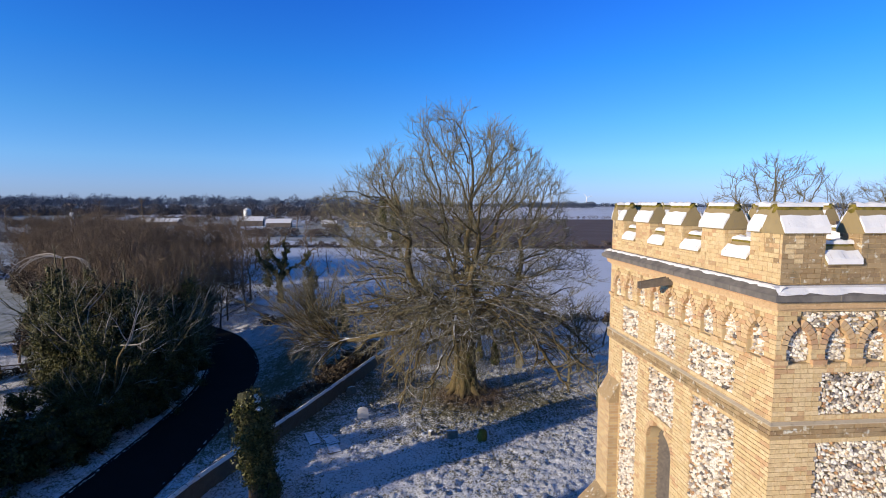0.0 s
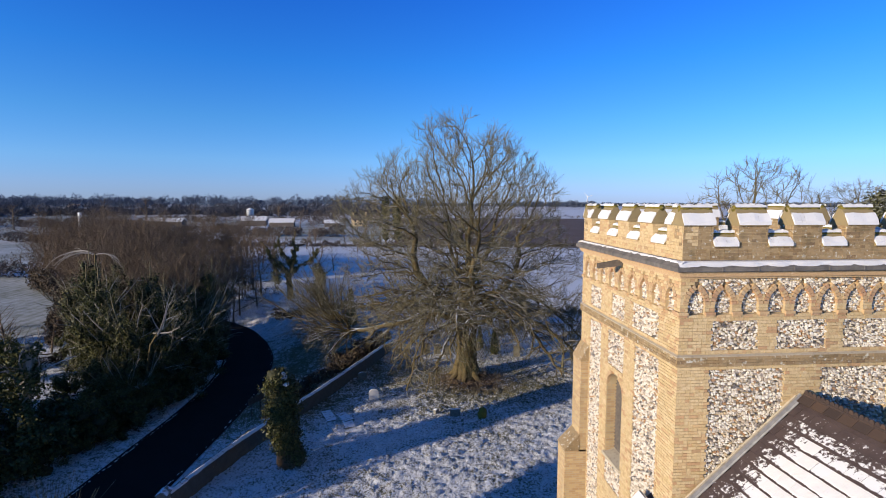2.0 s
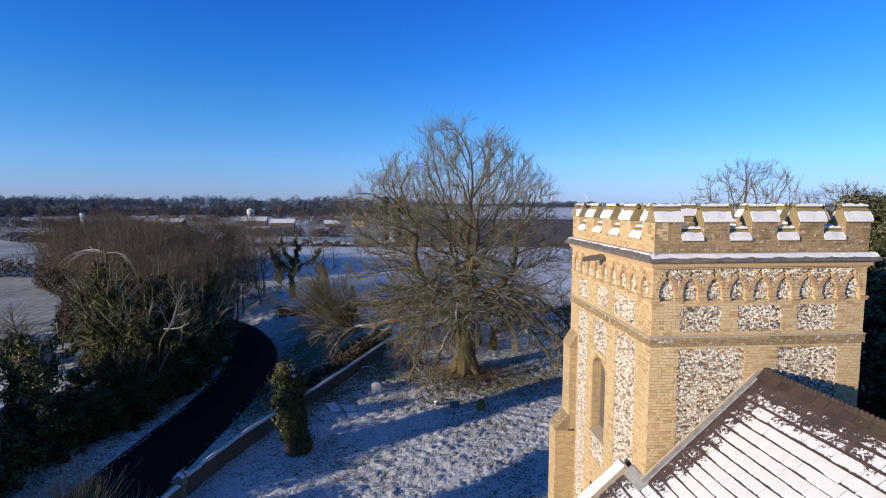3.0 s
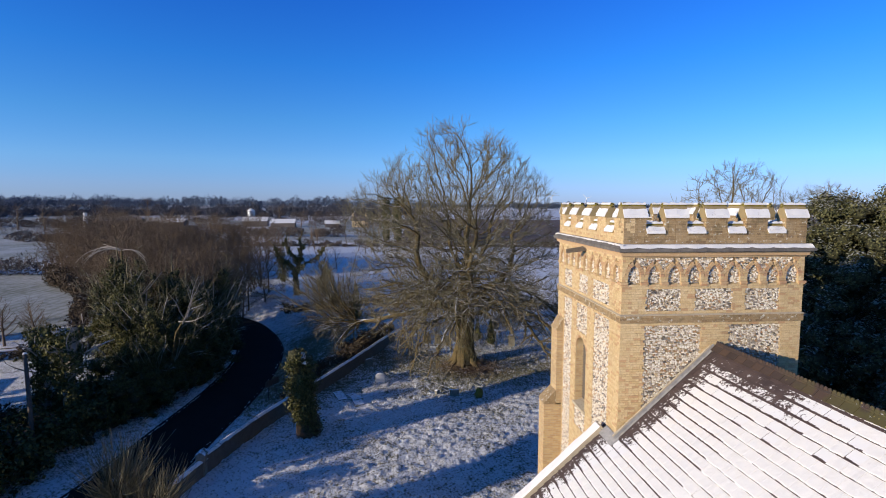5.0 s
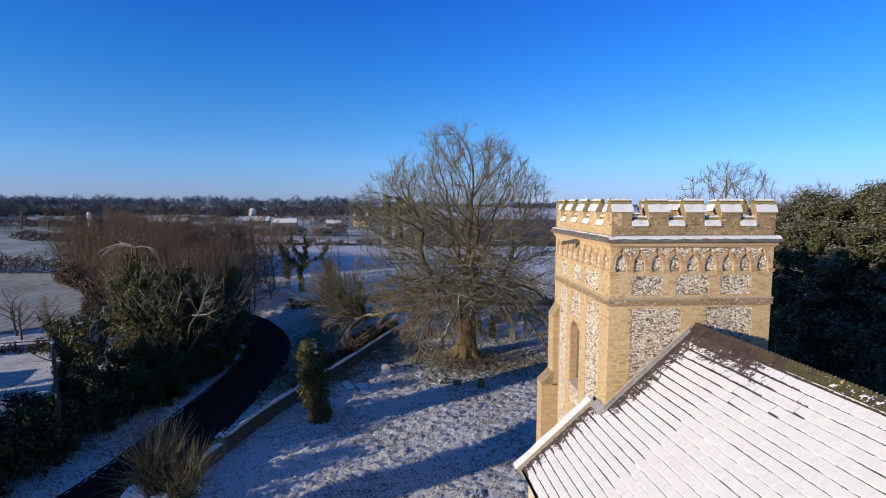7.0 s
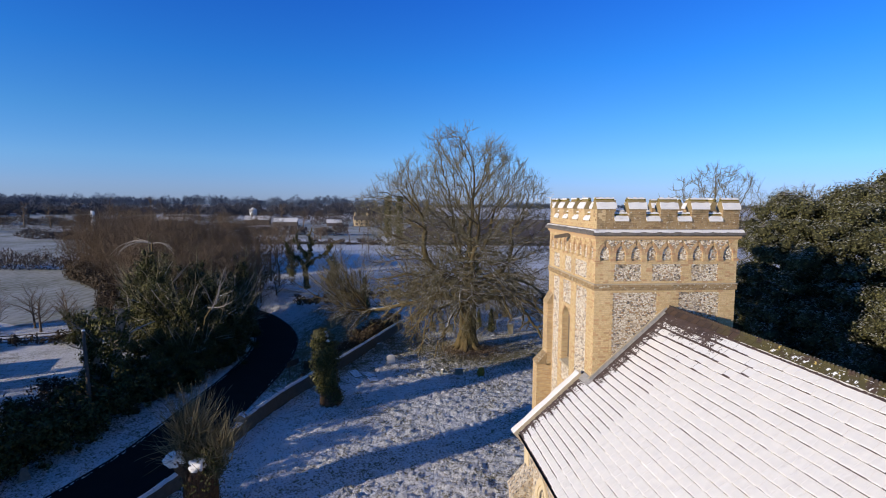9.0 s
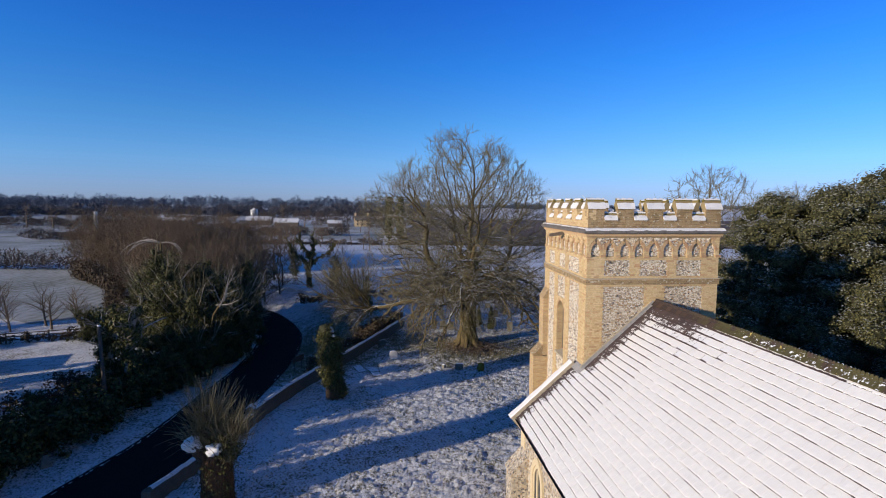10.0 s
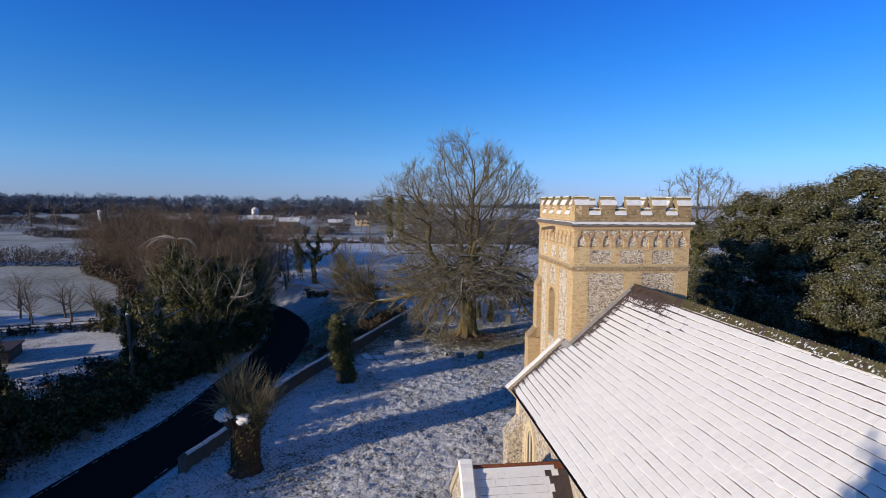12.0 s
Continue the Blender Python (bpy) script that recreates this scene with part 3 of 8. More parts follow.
class Face:
    """One face of the tower: where brick is left out for flint, arches and a window."""
    def __init__(self, to, width, panels, arches, window=None):
        self.to, self.width, self.panels, self.arches, self.window = to, width, panels, arches, window
        self.rng = random.Random(int(width * 100))

    def cuts(self, z):
        n = int(z / COURSE)
        out = [(a + 0.03 * math.sin(n * 2.3 + a * 9), b + 0.03 * math.sin(n * 2.9 + b * 7)) for a, b, z0, z1 in self.panels if z0 < z < z1]
        if 13.22 < z < 14.02:
            for c in self.arches:
                h = arch_half(z, 13.42, 0.20, 0.37)
                ring = arch_half(z, 13.42, 0.31, 0.53)
                if z > 13.42:
                    out.append((c - ring, c + ring))
                else:
                    out.append((c - h, c + h))
            if z > 13.62 and self.to is on_front:
                out.append((self.arches[0], self.arches[-1]))
        if self.window:
            a, b, z0, z1, rise = self.window
            if z0 - 0.1 < z < z1 + rise + 0.2:
                h = arch_half(z, z1, (b - a) / 2 + (0.11 if z > z1 else 0), rise + (0.12 if z > z1 else 0))
                out.append(((a + b) / 2 - h, (a + b) / 2 + h))
        return out

    def lay(self, z0, z1, bricks, mortar, pick=None, pieces=None, proud=0.0):
        for row in range(int(round((z1 - z0) / COURSE))):
            z = z0 + row * COURSE
            for a, b in free_spans(self.width, self.cuts(z + COURSE / 2)):
                mortar.box(max(a, 0.016), min(b, self.width - 0.016), 0.014 - proud, SKIN + 0.01, z, z + COURSE, self.to, skip=(3,))
                u = a
                head = (row + int(a * 7)) % 2
                while u < b - 0.015:
                    w = 0.106 if head else 0.218
                    head = not head if self.rng.random() < 0.85 else head
                    e = min(u + w, b)
                    if b - e < 0.05:
                        e = b
                    j = self.rng.uniform(-0.004, 0.004)
                    if pick and pick(u, z) and len(pieces) < 300 and abs(e - u - w) < 0.002:
                        pieces.append((self, u, z, w, j - proud))
                    else:
                        bricks.box(u + 0.004, e - 0.004, j - proud, 0.03, z + 0.004, z + COURSE - 0.005, self.to, skip=(3,))
                    u = e

    def flint(self, q, a, b, z0, z1, depth, inside=None, pieces=None, pick=None):
        step = 0.068
        rows = int((z1 - z0) / (step * 0.82)) + 1
        for r in range(rows):
            z = z0 + (r + 0.5) * (z1 - z0) / rows
            u = a + self.rng.uniform(0, step)
            while u < b:
                w = step * self.rng.uniform(0.5, 1.7)
                c = u + w / 2 - 0.01
                if c < b and (inside is None or inside(c, z)):
                    zz = z + self.rng.uniform(-0.02, 0.02)
                    if pick and pick(c, zz) and len(pieces) < 300:
                        pieces.append((self, c, zz, w, depth, self.rng.random()))
                    else:
                        cobble(q, self.to, c, zz, w * 0.55, step * self.rng.uniform(0.34, 0.68), depth, self.rng)
                u += w


def cobble(q, to, u, z, ru, rz, depth, rng, k=7):
    """A split flint: an uneven rim, a raised broken face."""
    n = len(q.v)
    ph = rng.random() * 6.3
    rim, top = [], []
    for i in range(k):
        a = ph + i * 2 * math.pi / k
        s = rng.uniform(0.68, 1.16)
        rim.append(to(u + ru * s * math.cos(a), depth, z + rz * s * math.sin(a)))
        t = s * rng.uniform(0.55, 0.8)
        top.append(to(u + ru * t * math.cos(a), depth - rng.uniform(0.022, 0.045), z + rz * t * math.sin(a)))
    q.v.extend(rim + top)
    for i in range(k):
        j = (i + 1) % k
        q.f.append((n + i, n + j, n + k + j, n + k + i))
        q.mi.append(0)
    q.f.append(tuple(range(n + k, n + 2 * k)))
    q.mi.append(0)


FW, LW = TX1 - TX0, TY1 - TY0
FRONT_ARCHES = [FW / 2 + (i - 4) * 0.632 for i in range(9)]
LEFT_ARCHES = [LW / 2 + (i - 4) * 0.652 for i in range(9)]
front = Face(on_front, FW, [(0.78, 1.87, 12.39, 13.04), (2.34, 3.52, 12.39, 13.04), (3.95, 5.05, 12.39, 13.04), (0.77, 2.56, 8.4, 11.89), (3.48, 5.15, 9.6, 11.89)], FRONT_ARCHES)
left = Face(on_left, LW, [(0.78, 1.65, 12.39, 13.06), (2.45, 3.30, 12.39, 13.06), (3.80, 5.18, 12.39, 13.06), (0.80, 1.72, 2.0, 11.89), (2.25, 3.35, 10.90, 11.89), (2.25, 3.35, 7.2, 7.95), (4.0, 5.28, 4.0, 11.89)], LEFT_ARCHES, (2.25, 3.33, 8.12, 10.20, 0.42))


def build_tower_walls():
    core = Mesh()
    core.box(TX0 + 0.9, TX1 - 0.01, TY0 + SKIN, TY1 - 0.01, 0, 14.2)
    a, b, z0, z1, rise = left.window
    d0, d1 = SKIN, 0.9
    for u0, u1, lo, hi in ((0.01, a, 0, 14.2), (b, LW - SKIN, 0, 14.2), (a, b, 0, z0 - 0.08), (a, b, z1 + rise, 14.2)):
        core.box(u0, u1, d0, d1 + 0.02, lo, hi, on_left)
    steps = 10
    c = (a + b) / 2
    for side in (-1, 1):
        prev = None
        for i in range(steps + 1):
            z = z1 + rise * i / steps
            h = arch_half(z, z1, (b - a) / 2, rise)
            if prev:
                out, zp, hp = (b - a) / 2, prev[0], prev[1]
                pts = [(c + side * out, zp), (c + side * hp, zp), (c + side * h, z), (c + side * out, z)]
                if side > 0:
                    pts.reverse()
                core.prism(pts, d0, d1, lambda p, s, d: on_left(p, d, s))
            prev = (z, h)
    core.add("wall_core", M_MORTAR, tower, "lime mortar behind the brick and flint")
    back = Mesh()
    back.box(TX1 - 0.012, TX1, TY0 + 0.02, TY1, 0, 14.1)
    back.box(TX0 + 0.02, TX1 - 0.013, TY1 - 0.012, TY1, 0, 14.1)
    back.add("rear_brickwork", M_BRICKWALL, tower, "buff brick of the shaded sides")

    bricks, mortar, arches, flints = Mesh(), Mesh(), Mesh(), Mesh()
    pieces, stones = [], []
    near = lambda u, z: u < 1.2 and 12.3 < z < 13.25
    front.lay(7.5, 14.025, bricks, mortar, near, pieces)
    left.lay(0.0, 14.025, bricks, mortar, lambda u, z: u > 4.3 and 12.3 < z < 13.9, pieces)
    for face in (front, left):
        for pa, pb, z0, z1 in face.panels:
            first = face is front and z0 == 12.39 and pa < 1
            face.flint(flints, pa - 0.045, pb + 0.045, z0 - 0.02, z1 + 0.02, 0.05, None, stones, (lambda u, z: True) if first else None)
        for i, c in enumerate(face.arches):
            face.flint(flints, c - 0.2, c + 0.2, 13.23, 13.80, 0.088, lambda u, z: abs(u - c) < arch_half(z, 13.42, 0.20, 0.37) + 0.01)
            if i and face is front:
                m = (c + face.arches[i - 1]) / 2
                face.flint(flints, m - 0.3, m + 0.3, 13.6, 14.0, 0.05, lambda u, z: abs(u - c) > arch_half(z, 13.42, 0.31, 0.53) and abs(u - face.arches[i - 1]) > arch_half(z, 13.42, 0.31, 0.53))
                mortar.prism([(m - 0.32, 14.02), (m, 13.60), (m + 0.32, 14.02)], 0.05, SKIN + 0.01, lambda p, s, d, f=face: f.to(p, d, s))
            ring(arches, face.to, c, 13.42, 0.20, 0.37, 0.11, 6, face.rng)
        for m in [face.arches[0] - 0.32] + [(p + q) / 2 for p, q in zip(face.arches, face.arches[1:])] + [face.arches[-1] + 0.32]:
            arches.box(m - 0.115, m + 0.115, -0.05, 0.03, 13.20, 13.265, face.to)
            arches.box(m - 0.10, m + 0.10, -0.025, 0.03, 13.155, 13.20, face.to)
    a, b, z0, z1, rise = left.window
    ring(arches, on_left, (a + b) / 2, z1, (b - a) / 2, rise, 0.12, 9, left.rng)
    bricks.add("brickwork", M_BRICK, tower, "laid buff bricks with pinkish ones among them", kind="stuff")
    mortar.add("mortar_bed", M_MORTAR, tower, "pale lime mortar joints", kind="stuff")
    arches.add("arcade_brickwork", M_ARCH, tower, "pointed brick arches with corbels", kind="stuff")
    flints.add("flintwork", M_FLINT, tower, "split flints, white, grey and dark", kind="stuff")

    long, short = Mesh(), Mesh()
    for q, w in ((long, 0.218), (short, 0.106)):
        q.box(0.004, w - 0.004, 0.0, 0.03, 0.004, COURSE - 0.005, skip=(3,))
    meshes = {0.218: long.data("brick", M_BRICK), 0.106: short.data("brick", M_BRICK)}
    for face, u, z, w, j in pieces:
        ob = child("brick", meshes[w], tower)
        ob.location = face.to(u, j, z)
        ob.rotation_euler.z = 0 if face is front else -math.pi / 2
    shapes = []
    rng = random.Random(5)
    for _ in range(12):
        q = Mesh()
        cobble(q, lambda u, d, z: (u, d, z), 0, 0, 0.042, 0.034, 0, rng)
        shapes.append(q.data("flint", M_FLINT))
    for face, u, z, w, depth, r in stones:
        ob = child("flint", shapes[int(r * 12)], tower)
        ob.location = face.to(u, depth, z)
        ob.scale = (w / 0.075, 1, 1)
        ob.rotation_euler = (0, (r - 0.5) * 2, 0)


def ring(q, to, c, spring, half, rise, thick, n, rng):
    """Voussoirs of a pointed arch."""
    r = (half * half + rise * rise) / (2 * half)
    top = math.asin(min(1, rise / r))
    for side in (-1, 1):
        for i in range(n):
            a0, a1 = top * i / n + 0.012, top * (i + 1) / n - 0.012
            pts = []
            for a, rr in ((a0, r), (a0, r + thick), (a1, r + thick), (a1, r)):
                pts.append((c + side * (rr * math.cos(a) - (r - half)), spring + rr * math.sin(a)))
            pts = [(c + side * max(0.0, side * (p - c)), s) for p, s in pts]
            if side < 0:
                pts.reverse()
            j = rng.uniform(-0.006, 0.004)
            q.prism(pts, -0.004 + j, SKIN + 0.01, lambda p, s, d: to(p, d, s))


build_tower_walls()


def ring_course(q, out, z0, z1, top_in=None, m=0):
    """A course running round the tower, proud by out; top_in: how far its top slopes back."""
    t = out if top_in is None else top_in
    lo = [(TX0 - out, TY0 - out), (TX1 + out, TY0 - out), (TX1 + out, TY1 + out), (TX0 - out, TY1 + out)]
    hi = [(TX0 - t, TY0 - t), (TX1 + t, TY0 - t), (TX1 + t, TY1 + t), (TX0 - t, TY1 + t)]
    base = [(TX0 + 0.05, TY0 + 0.05), (TX1 - 0.05, TY0 + 0.05), (TX1 - 0.05, TY1 - 0.05), (TX0 + 0.05, TY1 - 0.05)]
    for i in range(4):
        j = (i + 1) % 4
        q.poly([(*lo[i], z0), (*lo[j], z0), (*hi[j], z1), (*hi[i], z1)], m)
        q.poly([(*hi[i], z1), (*hi[j], z1), (*base[j], z1), (*base[i], z1)], m)
        q.poly([(*base[i], z0), (*base[j], z0), (*lo[j], z0), (*lo[i], z0)], m)


def build_courses():
    band = Mesh()
    rng = random.Random(8)
    ring_course(band, 0.028, 12.02, 12.24)
    band.add("string_course_bed", M_MORTAR, tower)
    blocks = Mesh()
    for face in (front, left):
        for row in range(3):
            u = -0.04
            while u < face.width + 0.04:
                e = min(u + rng.choice((0.218, 0.106)), face.width + 0.04)
                blocks.box(u + 0.003, e - 0.003, -0.045 + rng.uniform(-0.003, 0.003), 0.0, 12.02 + row * 0.074 + 0.003, 12.02 + (row + 1) * 0.074 - 0.004, face.to)
                u = e
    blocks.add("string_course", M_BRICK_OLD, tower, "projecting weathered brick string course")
    cap = Mesh()
    ring_course(cap, 0.062, 12.243, 12.256)
    ring_course(cap, 0.062, 12.256, 12.285, 0.0)
    cap.add("string_course_capping", M_STONE, tower, "thin weathered capping on the string course")
    cor = Mesh()
    ring_course(cor, 0.03, 14.025, 14.07)
    ring_course(cor, 0.085, 14.07, 14.15)
    ring_course(cor, 0.10, 14.15, 14.19)
    cor.add("cornice", M_ARCH, tower, "moulded orange brick cornice")
    lead = Mesh()
    ring_course(lead, 0.17, 14.19, 14.205)
    ring_course(lead, 0.20, 14.205, 14.29)
    ring_course(lead, 0.20, 14.29, 14.43, 0.012)
    for face, n in ((front, 7), (left, 7)):
        for i in range(1, n):
            u = face.width * i / n
            lead.box(u - 0.016, u + 0.016, -0.212, -0.1, 14.21, 14.297, face.to)
    lead.add("lead_gutter", M_LEAD, tower, "grey lead flashing dressed over the cornice")
    snow = Mesh()
    for face in (front, left, Face(on_right, LW, [], []), Face(on_back, FW, [], [])):
        n = 60
        edge = [0.175 + 0.012 * math.sin(i * 0.9) + rng.uniform(-0.008, 0.008) for i in range(n + 1)]
        if face is left:
            edge = [min(t, 0.135) for t in edge]
        top = [0.055 + rng.uniform(0, 0.02) - (0.03 if face is left else 0) for i in range(n + 1)]
        for i in range(n):
            u0, u1 = [-0.15 + (face.width + 0.3) * t / n for t in (i, i + 1)]
            p = [(u0, -edge[i], 14.315), (u1, -edge[i + 1], 14.315), (u1, -top[i + 1] - 0.03, 14.40), (u0, -top[i] - 0.03, 14.40), (u0, -0.01, 14.425), (u1, -0.01, 14.425)]
            p = [face.to(*t) for t in p]
            snow.poly([p[0], p[1], p[2], p[3]]), snow.poly([p[3], p[2], p[5], p[4]])
            b = [face.to(u0, -edge[i] + 0.01, 14.27), face.to(u1, -edge[i + 1] + 0.01, 14.27)]
            snow.poly([b[0], b[1], p[1], p[0]])
    snow.add("gutter_snow", M_SNOW, tower, "snow lying along the lead gutter", smooth=True)


build_courses()

# parapet: brick below, five merlons a side, saddleback copings with moss and snow
PT = 0.40
SILL, MERLON = 14.73, 15.20


def build_parapet():
    rng = random.Random(11)
    for face, detailed in ((front, True), (left, True), (Face(on_right, LW, [], []), False), (Face(on_back, FW, [], []), False)):
        w, to = face.width, face.to
        corner = 0.72
        gap = (w - 5 * 0.70) / 4
        starts = [i * (0.70 + gap) for i in range(5)]
        lo, hi = (0.0, w) if face in (front,) or to is on_back else (PT, w - PT)
        core = Mesh()
        core.box(lo + 0.012, hi - 0.012, 0.012, PT - 0.01, 14.2, SILL, to)
        for s in starts:
            a, b = max(s, lo), min(s + 0.70, hi)
            core.box(a + 0.012, b - 0.012, 0.012, PT - 0.012, SILL, MERLON + 0.01, to)
        core.add("parapet_core", M_BRICKWALL, tower, "brick parapet seen from within")
        bricks = Mesh()
        for row in range(int((MERLON - 14.30) / COURSE + 0.5)):
            z = 14.30 + row * COURSE
            spans = [(0, w)] if z + COURSE / 2 < SILL else [(s, s + 0.70) for s in starts]
            for a, b in spans:
                sides = [(0.0, 1)] if detailed else []
                sides.append((PT, -1))
                for d, sign in sides:
                    u = a if sign > 0 else max(a, PT)
                    stop = b if sign > 0 else min(b, w - PT)
                    head = row % 2
                    while u < stop - 0.02:
                        e = min(u + (0.106 if head else 0.218), stop)
                        if stop - e < 0.05:
                            e = stop
                        head = not head
                        j = rng.uniform(-0.004, 0.004)
                        if sign > 0:
                            bricks.box(u + 0.004, e - 0.004, j, 0.05, z + 0.004, z + COURSE - 0.005, to)
                        else:
                            bricks.box(u + 0.004, e - 0.004, PT - 0.05, PT + j, z + 0.004, z + COURSE - 0.005, to)
                        u = e
                # returns of the merlons
                if z + COURSE / 2 > SILL:
                    for uu, s in ((a, 1), (b, -1)):
                        for d0, d1 in ((0.055, 0.20), (0.205, 0.345)):
                            bricks.box(*sorted((uu + s * rng.uniform(-0.004, 0.004), uu + s * 0.05)), d0, d1, z + 0.004, z + COURSE - 0.005, to)
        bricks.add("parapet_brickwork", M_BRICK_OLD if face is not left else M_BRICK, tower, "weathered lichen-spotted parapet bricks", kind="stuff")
        for s in starts:
            skip_lo = PT * 0 if face in (front,) or to is on_back else (PT if s == 0 else 0)
            skip_hi = 0 if face in (front,) or to is on_back else (PT if s == starts[-1] else 0)
            coping(to, s - 0.02 + (skip_lo + 0.05 if skip_lo else 0), s + 0.72 - (skip_hi + 0.05 if skip_hi else 0), MERLON, 0.40, rng, True)
        for s in starts[:-1]:
            coping(to, s + 0.705, s + 0.70 + gap - 0.005, SILL, 0.30, rng, False)


def coping(to, a, b, z, high, rng, tall):
    """A saddleback coping stone with a roll along its top and snow on its slopes."""
    mid = PT / 2
    over = 0.045
    prof = [(-over, z - 0.005), (PT + over, z - 0.005), (PT + over, z + 0.03), (mid + 0.13, z + high * 0.62), (mid + 0.055, z + high * 0.93), (mid, z + high), (mid - 0.055, z + high * 0.93), (mid - 0.13, z + high * 0.62), (-over, z + 0.03)]
    q = Mesh()
    q.prism(prof[::-1], a, b, lambda p, s, u: to(u, p, s))
    cap = q.add("coping_stone", M_CAP, tower, "mossy saddleback coping stone under snow")
    roll = Mesh()
    n = 9
    pts = [to(a + (b - a) * i / n, mid + rng.uniform(-0.004, 0.004), z + high * 0.93 + rng.uniform(-0.004, 0.004)) for i in range(n + 1)]
    roll.tube(pts, [0.072 * rng.uniform(0.92, 1.06) for _ in pts], 8, cap=True)
    roll.add("coping_roll", M_MOSS, cap, "roll moulding thick with yellow moss", smooth=True)
    for side in (0, 1):
        snow = Mesh()
        e0, e1 = (-over - 0.012, mid - 0.145) if side == 0 else (PT + over + 0.012, mid + 0.145)
        n = 8
        for i in range(n):
            u0, u1 = a + (b - a) * i / n, a + (b - a) * (i + 1) / n
            p = []
            for u in (u0, u1):
                k = 0.046 + 0.010 * math.sin(u * 13 + z * 7) + rng.uniform(-0.004, 0.004)
                p += [(u, e0, z + 0.012), (u, e0 + (e1 - e0) * 0.06, z + 0.05 + k), (u, e1, z + high * 0.60 + k * 0.8), (u, e1, z + high * 0.55)]
            p = [to(*t) for t in p]
            for m_ in (0, 1, 2):
                f = [p[m_], p[4 + m_], p[5 + m_], p[m_ + 1]]
                snow.poly(f if side == 0 else f[::-1])
            if i in (0, n - 1):
                f = p[:4] if i == 0 else p[4:]
                snow.poly(f)
        snow.add("coping_snow", M_SNOW, cap, "snow on the coping's slope", smooth=True)
    snow = Mesh()
    n = 10
    for i in range(n):
        u0, u1 = a + (b - a) * i / n, a + (b - a) * (i + 1) / n
        k0, k1 = [0.058 + 0.016 * math.sin(u * 23 + z) for u in (u0, u1)]
        r = 0.082
        ring_ = [(-r, -0.012), (-r * 0.75, 0.9), (0, 1.15), (r * 0.75, 0.9), (r, -0.012)]
        zt = z + high + 0.004
        for (d0, h0), (d1, h1) in zip(ring_, ring_[1:]):
            snow.poly([to(u0, mid + d0, zt + h0 * k0), to(u1, mid + d0, zt + h0 * k1), to(u1, mid + d1, zt + h1 * k1), to(u0, mid + d1, zt + h1 * k0)])
    snow.add("roll_snow", M_SNOW, cap, "snow along the roll", smooth=True)


build_parapet()


def build_tower_details():
    roof = Mesh()
    roof.box(TX0 + PT, TX1 - PT, TY0 + PT, TY1 - PT, 14.2, 14.42)
    roof.add("tower_roof", M_SNOW, tower, "flat snow-covered tower roof")
    a, b, z0, z1, rise = left.window
    win = new("belfry_window")
    win.parent = tower
    win["label"] = "arched belfry opening with slanting grey louvre boards"
    frame_ = Mesh()
    frame_.box(a, b, 0.88, 0.93, z0 - 0.1, z1 + rise, on_left)
    frame_.add("backing", M_DARK, win)
    n = 24
    for i in range(n):
        z = z0 + (z1 + rise - z0) * i / n
        h = arch_half(z + 0.1, z1, (b - a) / 2, rise)
        if h < 0.08:
            continue
        q = Mesh()
        c = (a + b) / 2
        q.prism([(0.28, z), (0.30, z), (0.40, z + 0.13), (0.38, z + 0.13)], c - h, c + h, lambda p, s, u: on_left(u, p, s))
        q.add("louvre_board", M_LOUVRE, win)
    for name, u in (("jamb", a), ("jamb", b - 0.006)):
        q = Mesh()
        q.box(u, u + 0.006, 0.03, 0.88, z0 - 0.1, z1, on_left)
        q.add(name, M_BRICKWALL, win, "brick jamb")
    sill = Mesh()
    sill.prism([(-0.06, z0 - 0.13), (0.5, z0 - 0.13), (0.5, z0 + 0.10), (-0.06, z0 - 0.05)], a - 0.08, b + 0.08, lambda p, s, u: on_left(u, p, s))
    sill.add("sill", M_STONE, win, "sloping weathered stone sill")
    # lower slit window, seen just above the coping of the gable
    low = Mesh()
    low.box(2.35, 3.2, -0.012, 0.02, 4.9, 6.3, on_left)
    low.add("lower_window", M_DARK, tower, "dark lower tower window")
    # water spout
    sp = Mesh()
    u0 = TY1 - 9.95
    for s in (-1, 1):
        sp.prism([(-0.70, 13.87), (0.02, 13.95), (0.02, 14.12), (-0.70, 14.0)], u0 + s * 0.06 - 0.012, u0 + s * 0.06 + 0.012, lambda p, s_, u: on_left(u, p, s_))
    sp.prism([(-0.70, 13.865), (0.02, 13.945), (0.02, 13.97), (-0.70, 13.89)], u0 - 0.06, u0 + 0.06, lambda p, s_, u: on_left(u, p, s_))
    sp.add("water_spout", M_LOUVRE, tower, "grey wooden water spout under the cornice")
    # stepped buttress at the far corner, with sloping offsets
    for to, w in ((on_left, 0.75), ):
        but = new("buttress")
        but.parent = tower
        but["label"] = "stepped buff brick buttress with sloping offsets"
        for name, d0, d1, lo, hi, mat in (("upper_stage", -0.26, 0.02, 7.3, 10.45, M_BRICKWALL), ("lower_stage", -0.74, 0.02, 0.0, 7.35, M_BRICKWALL)):
            q = Mesh()
            q.box(0.0, w, d0, d1, lo, hi, to)
            q.add(name, mat, but)
            s = Mesh()
            nxt = 0.02 if name == "upper_stage" else -0.25
            rise_ = 0.55
            s.prism([(d0 - 0.02, hi - 0.02), (nxt, hi - 0.02), (nxt, hi + rise_), (d0 - 0.02, hi + 0.03)], -0.015, w + 0.015, lambda p, s_, u: to(u, p, s_))
            s.add("offset", M_BRICK_OLD, but, "sloping brick weathering")


build_tower_details()

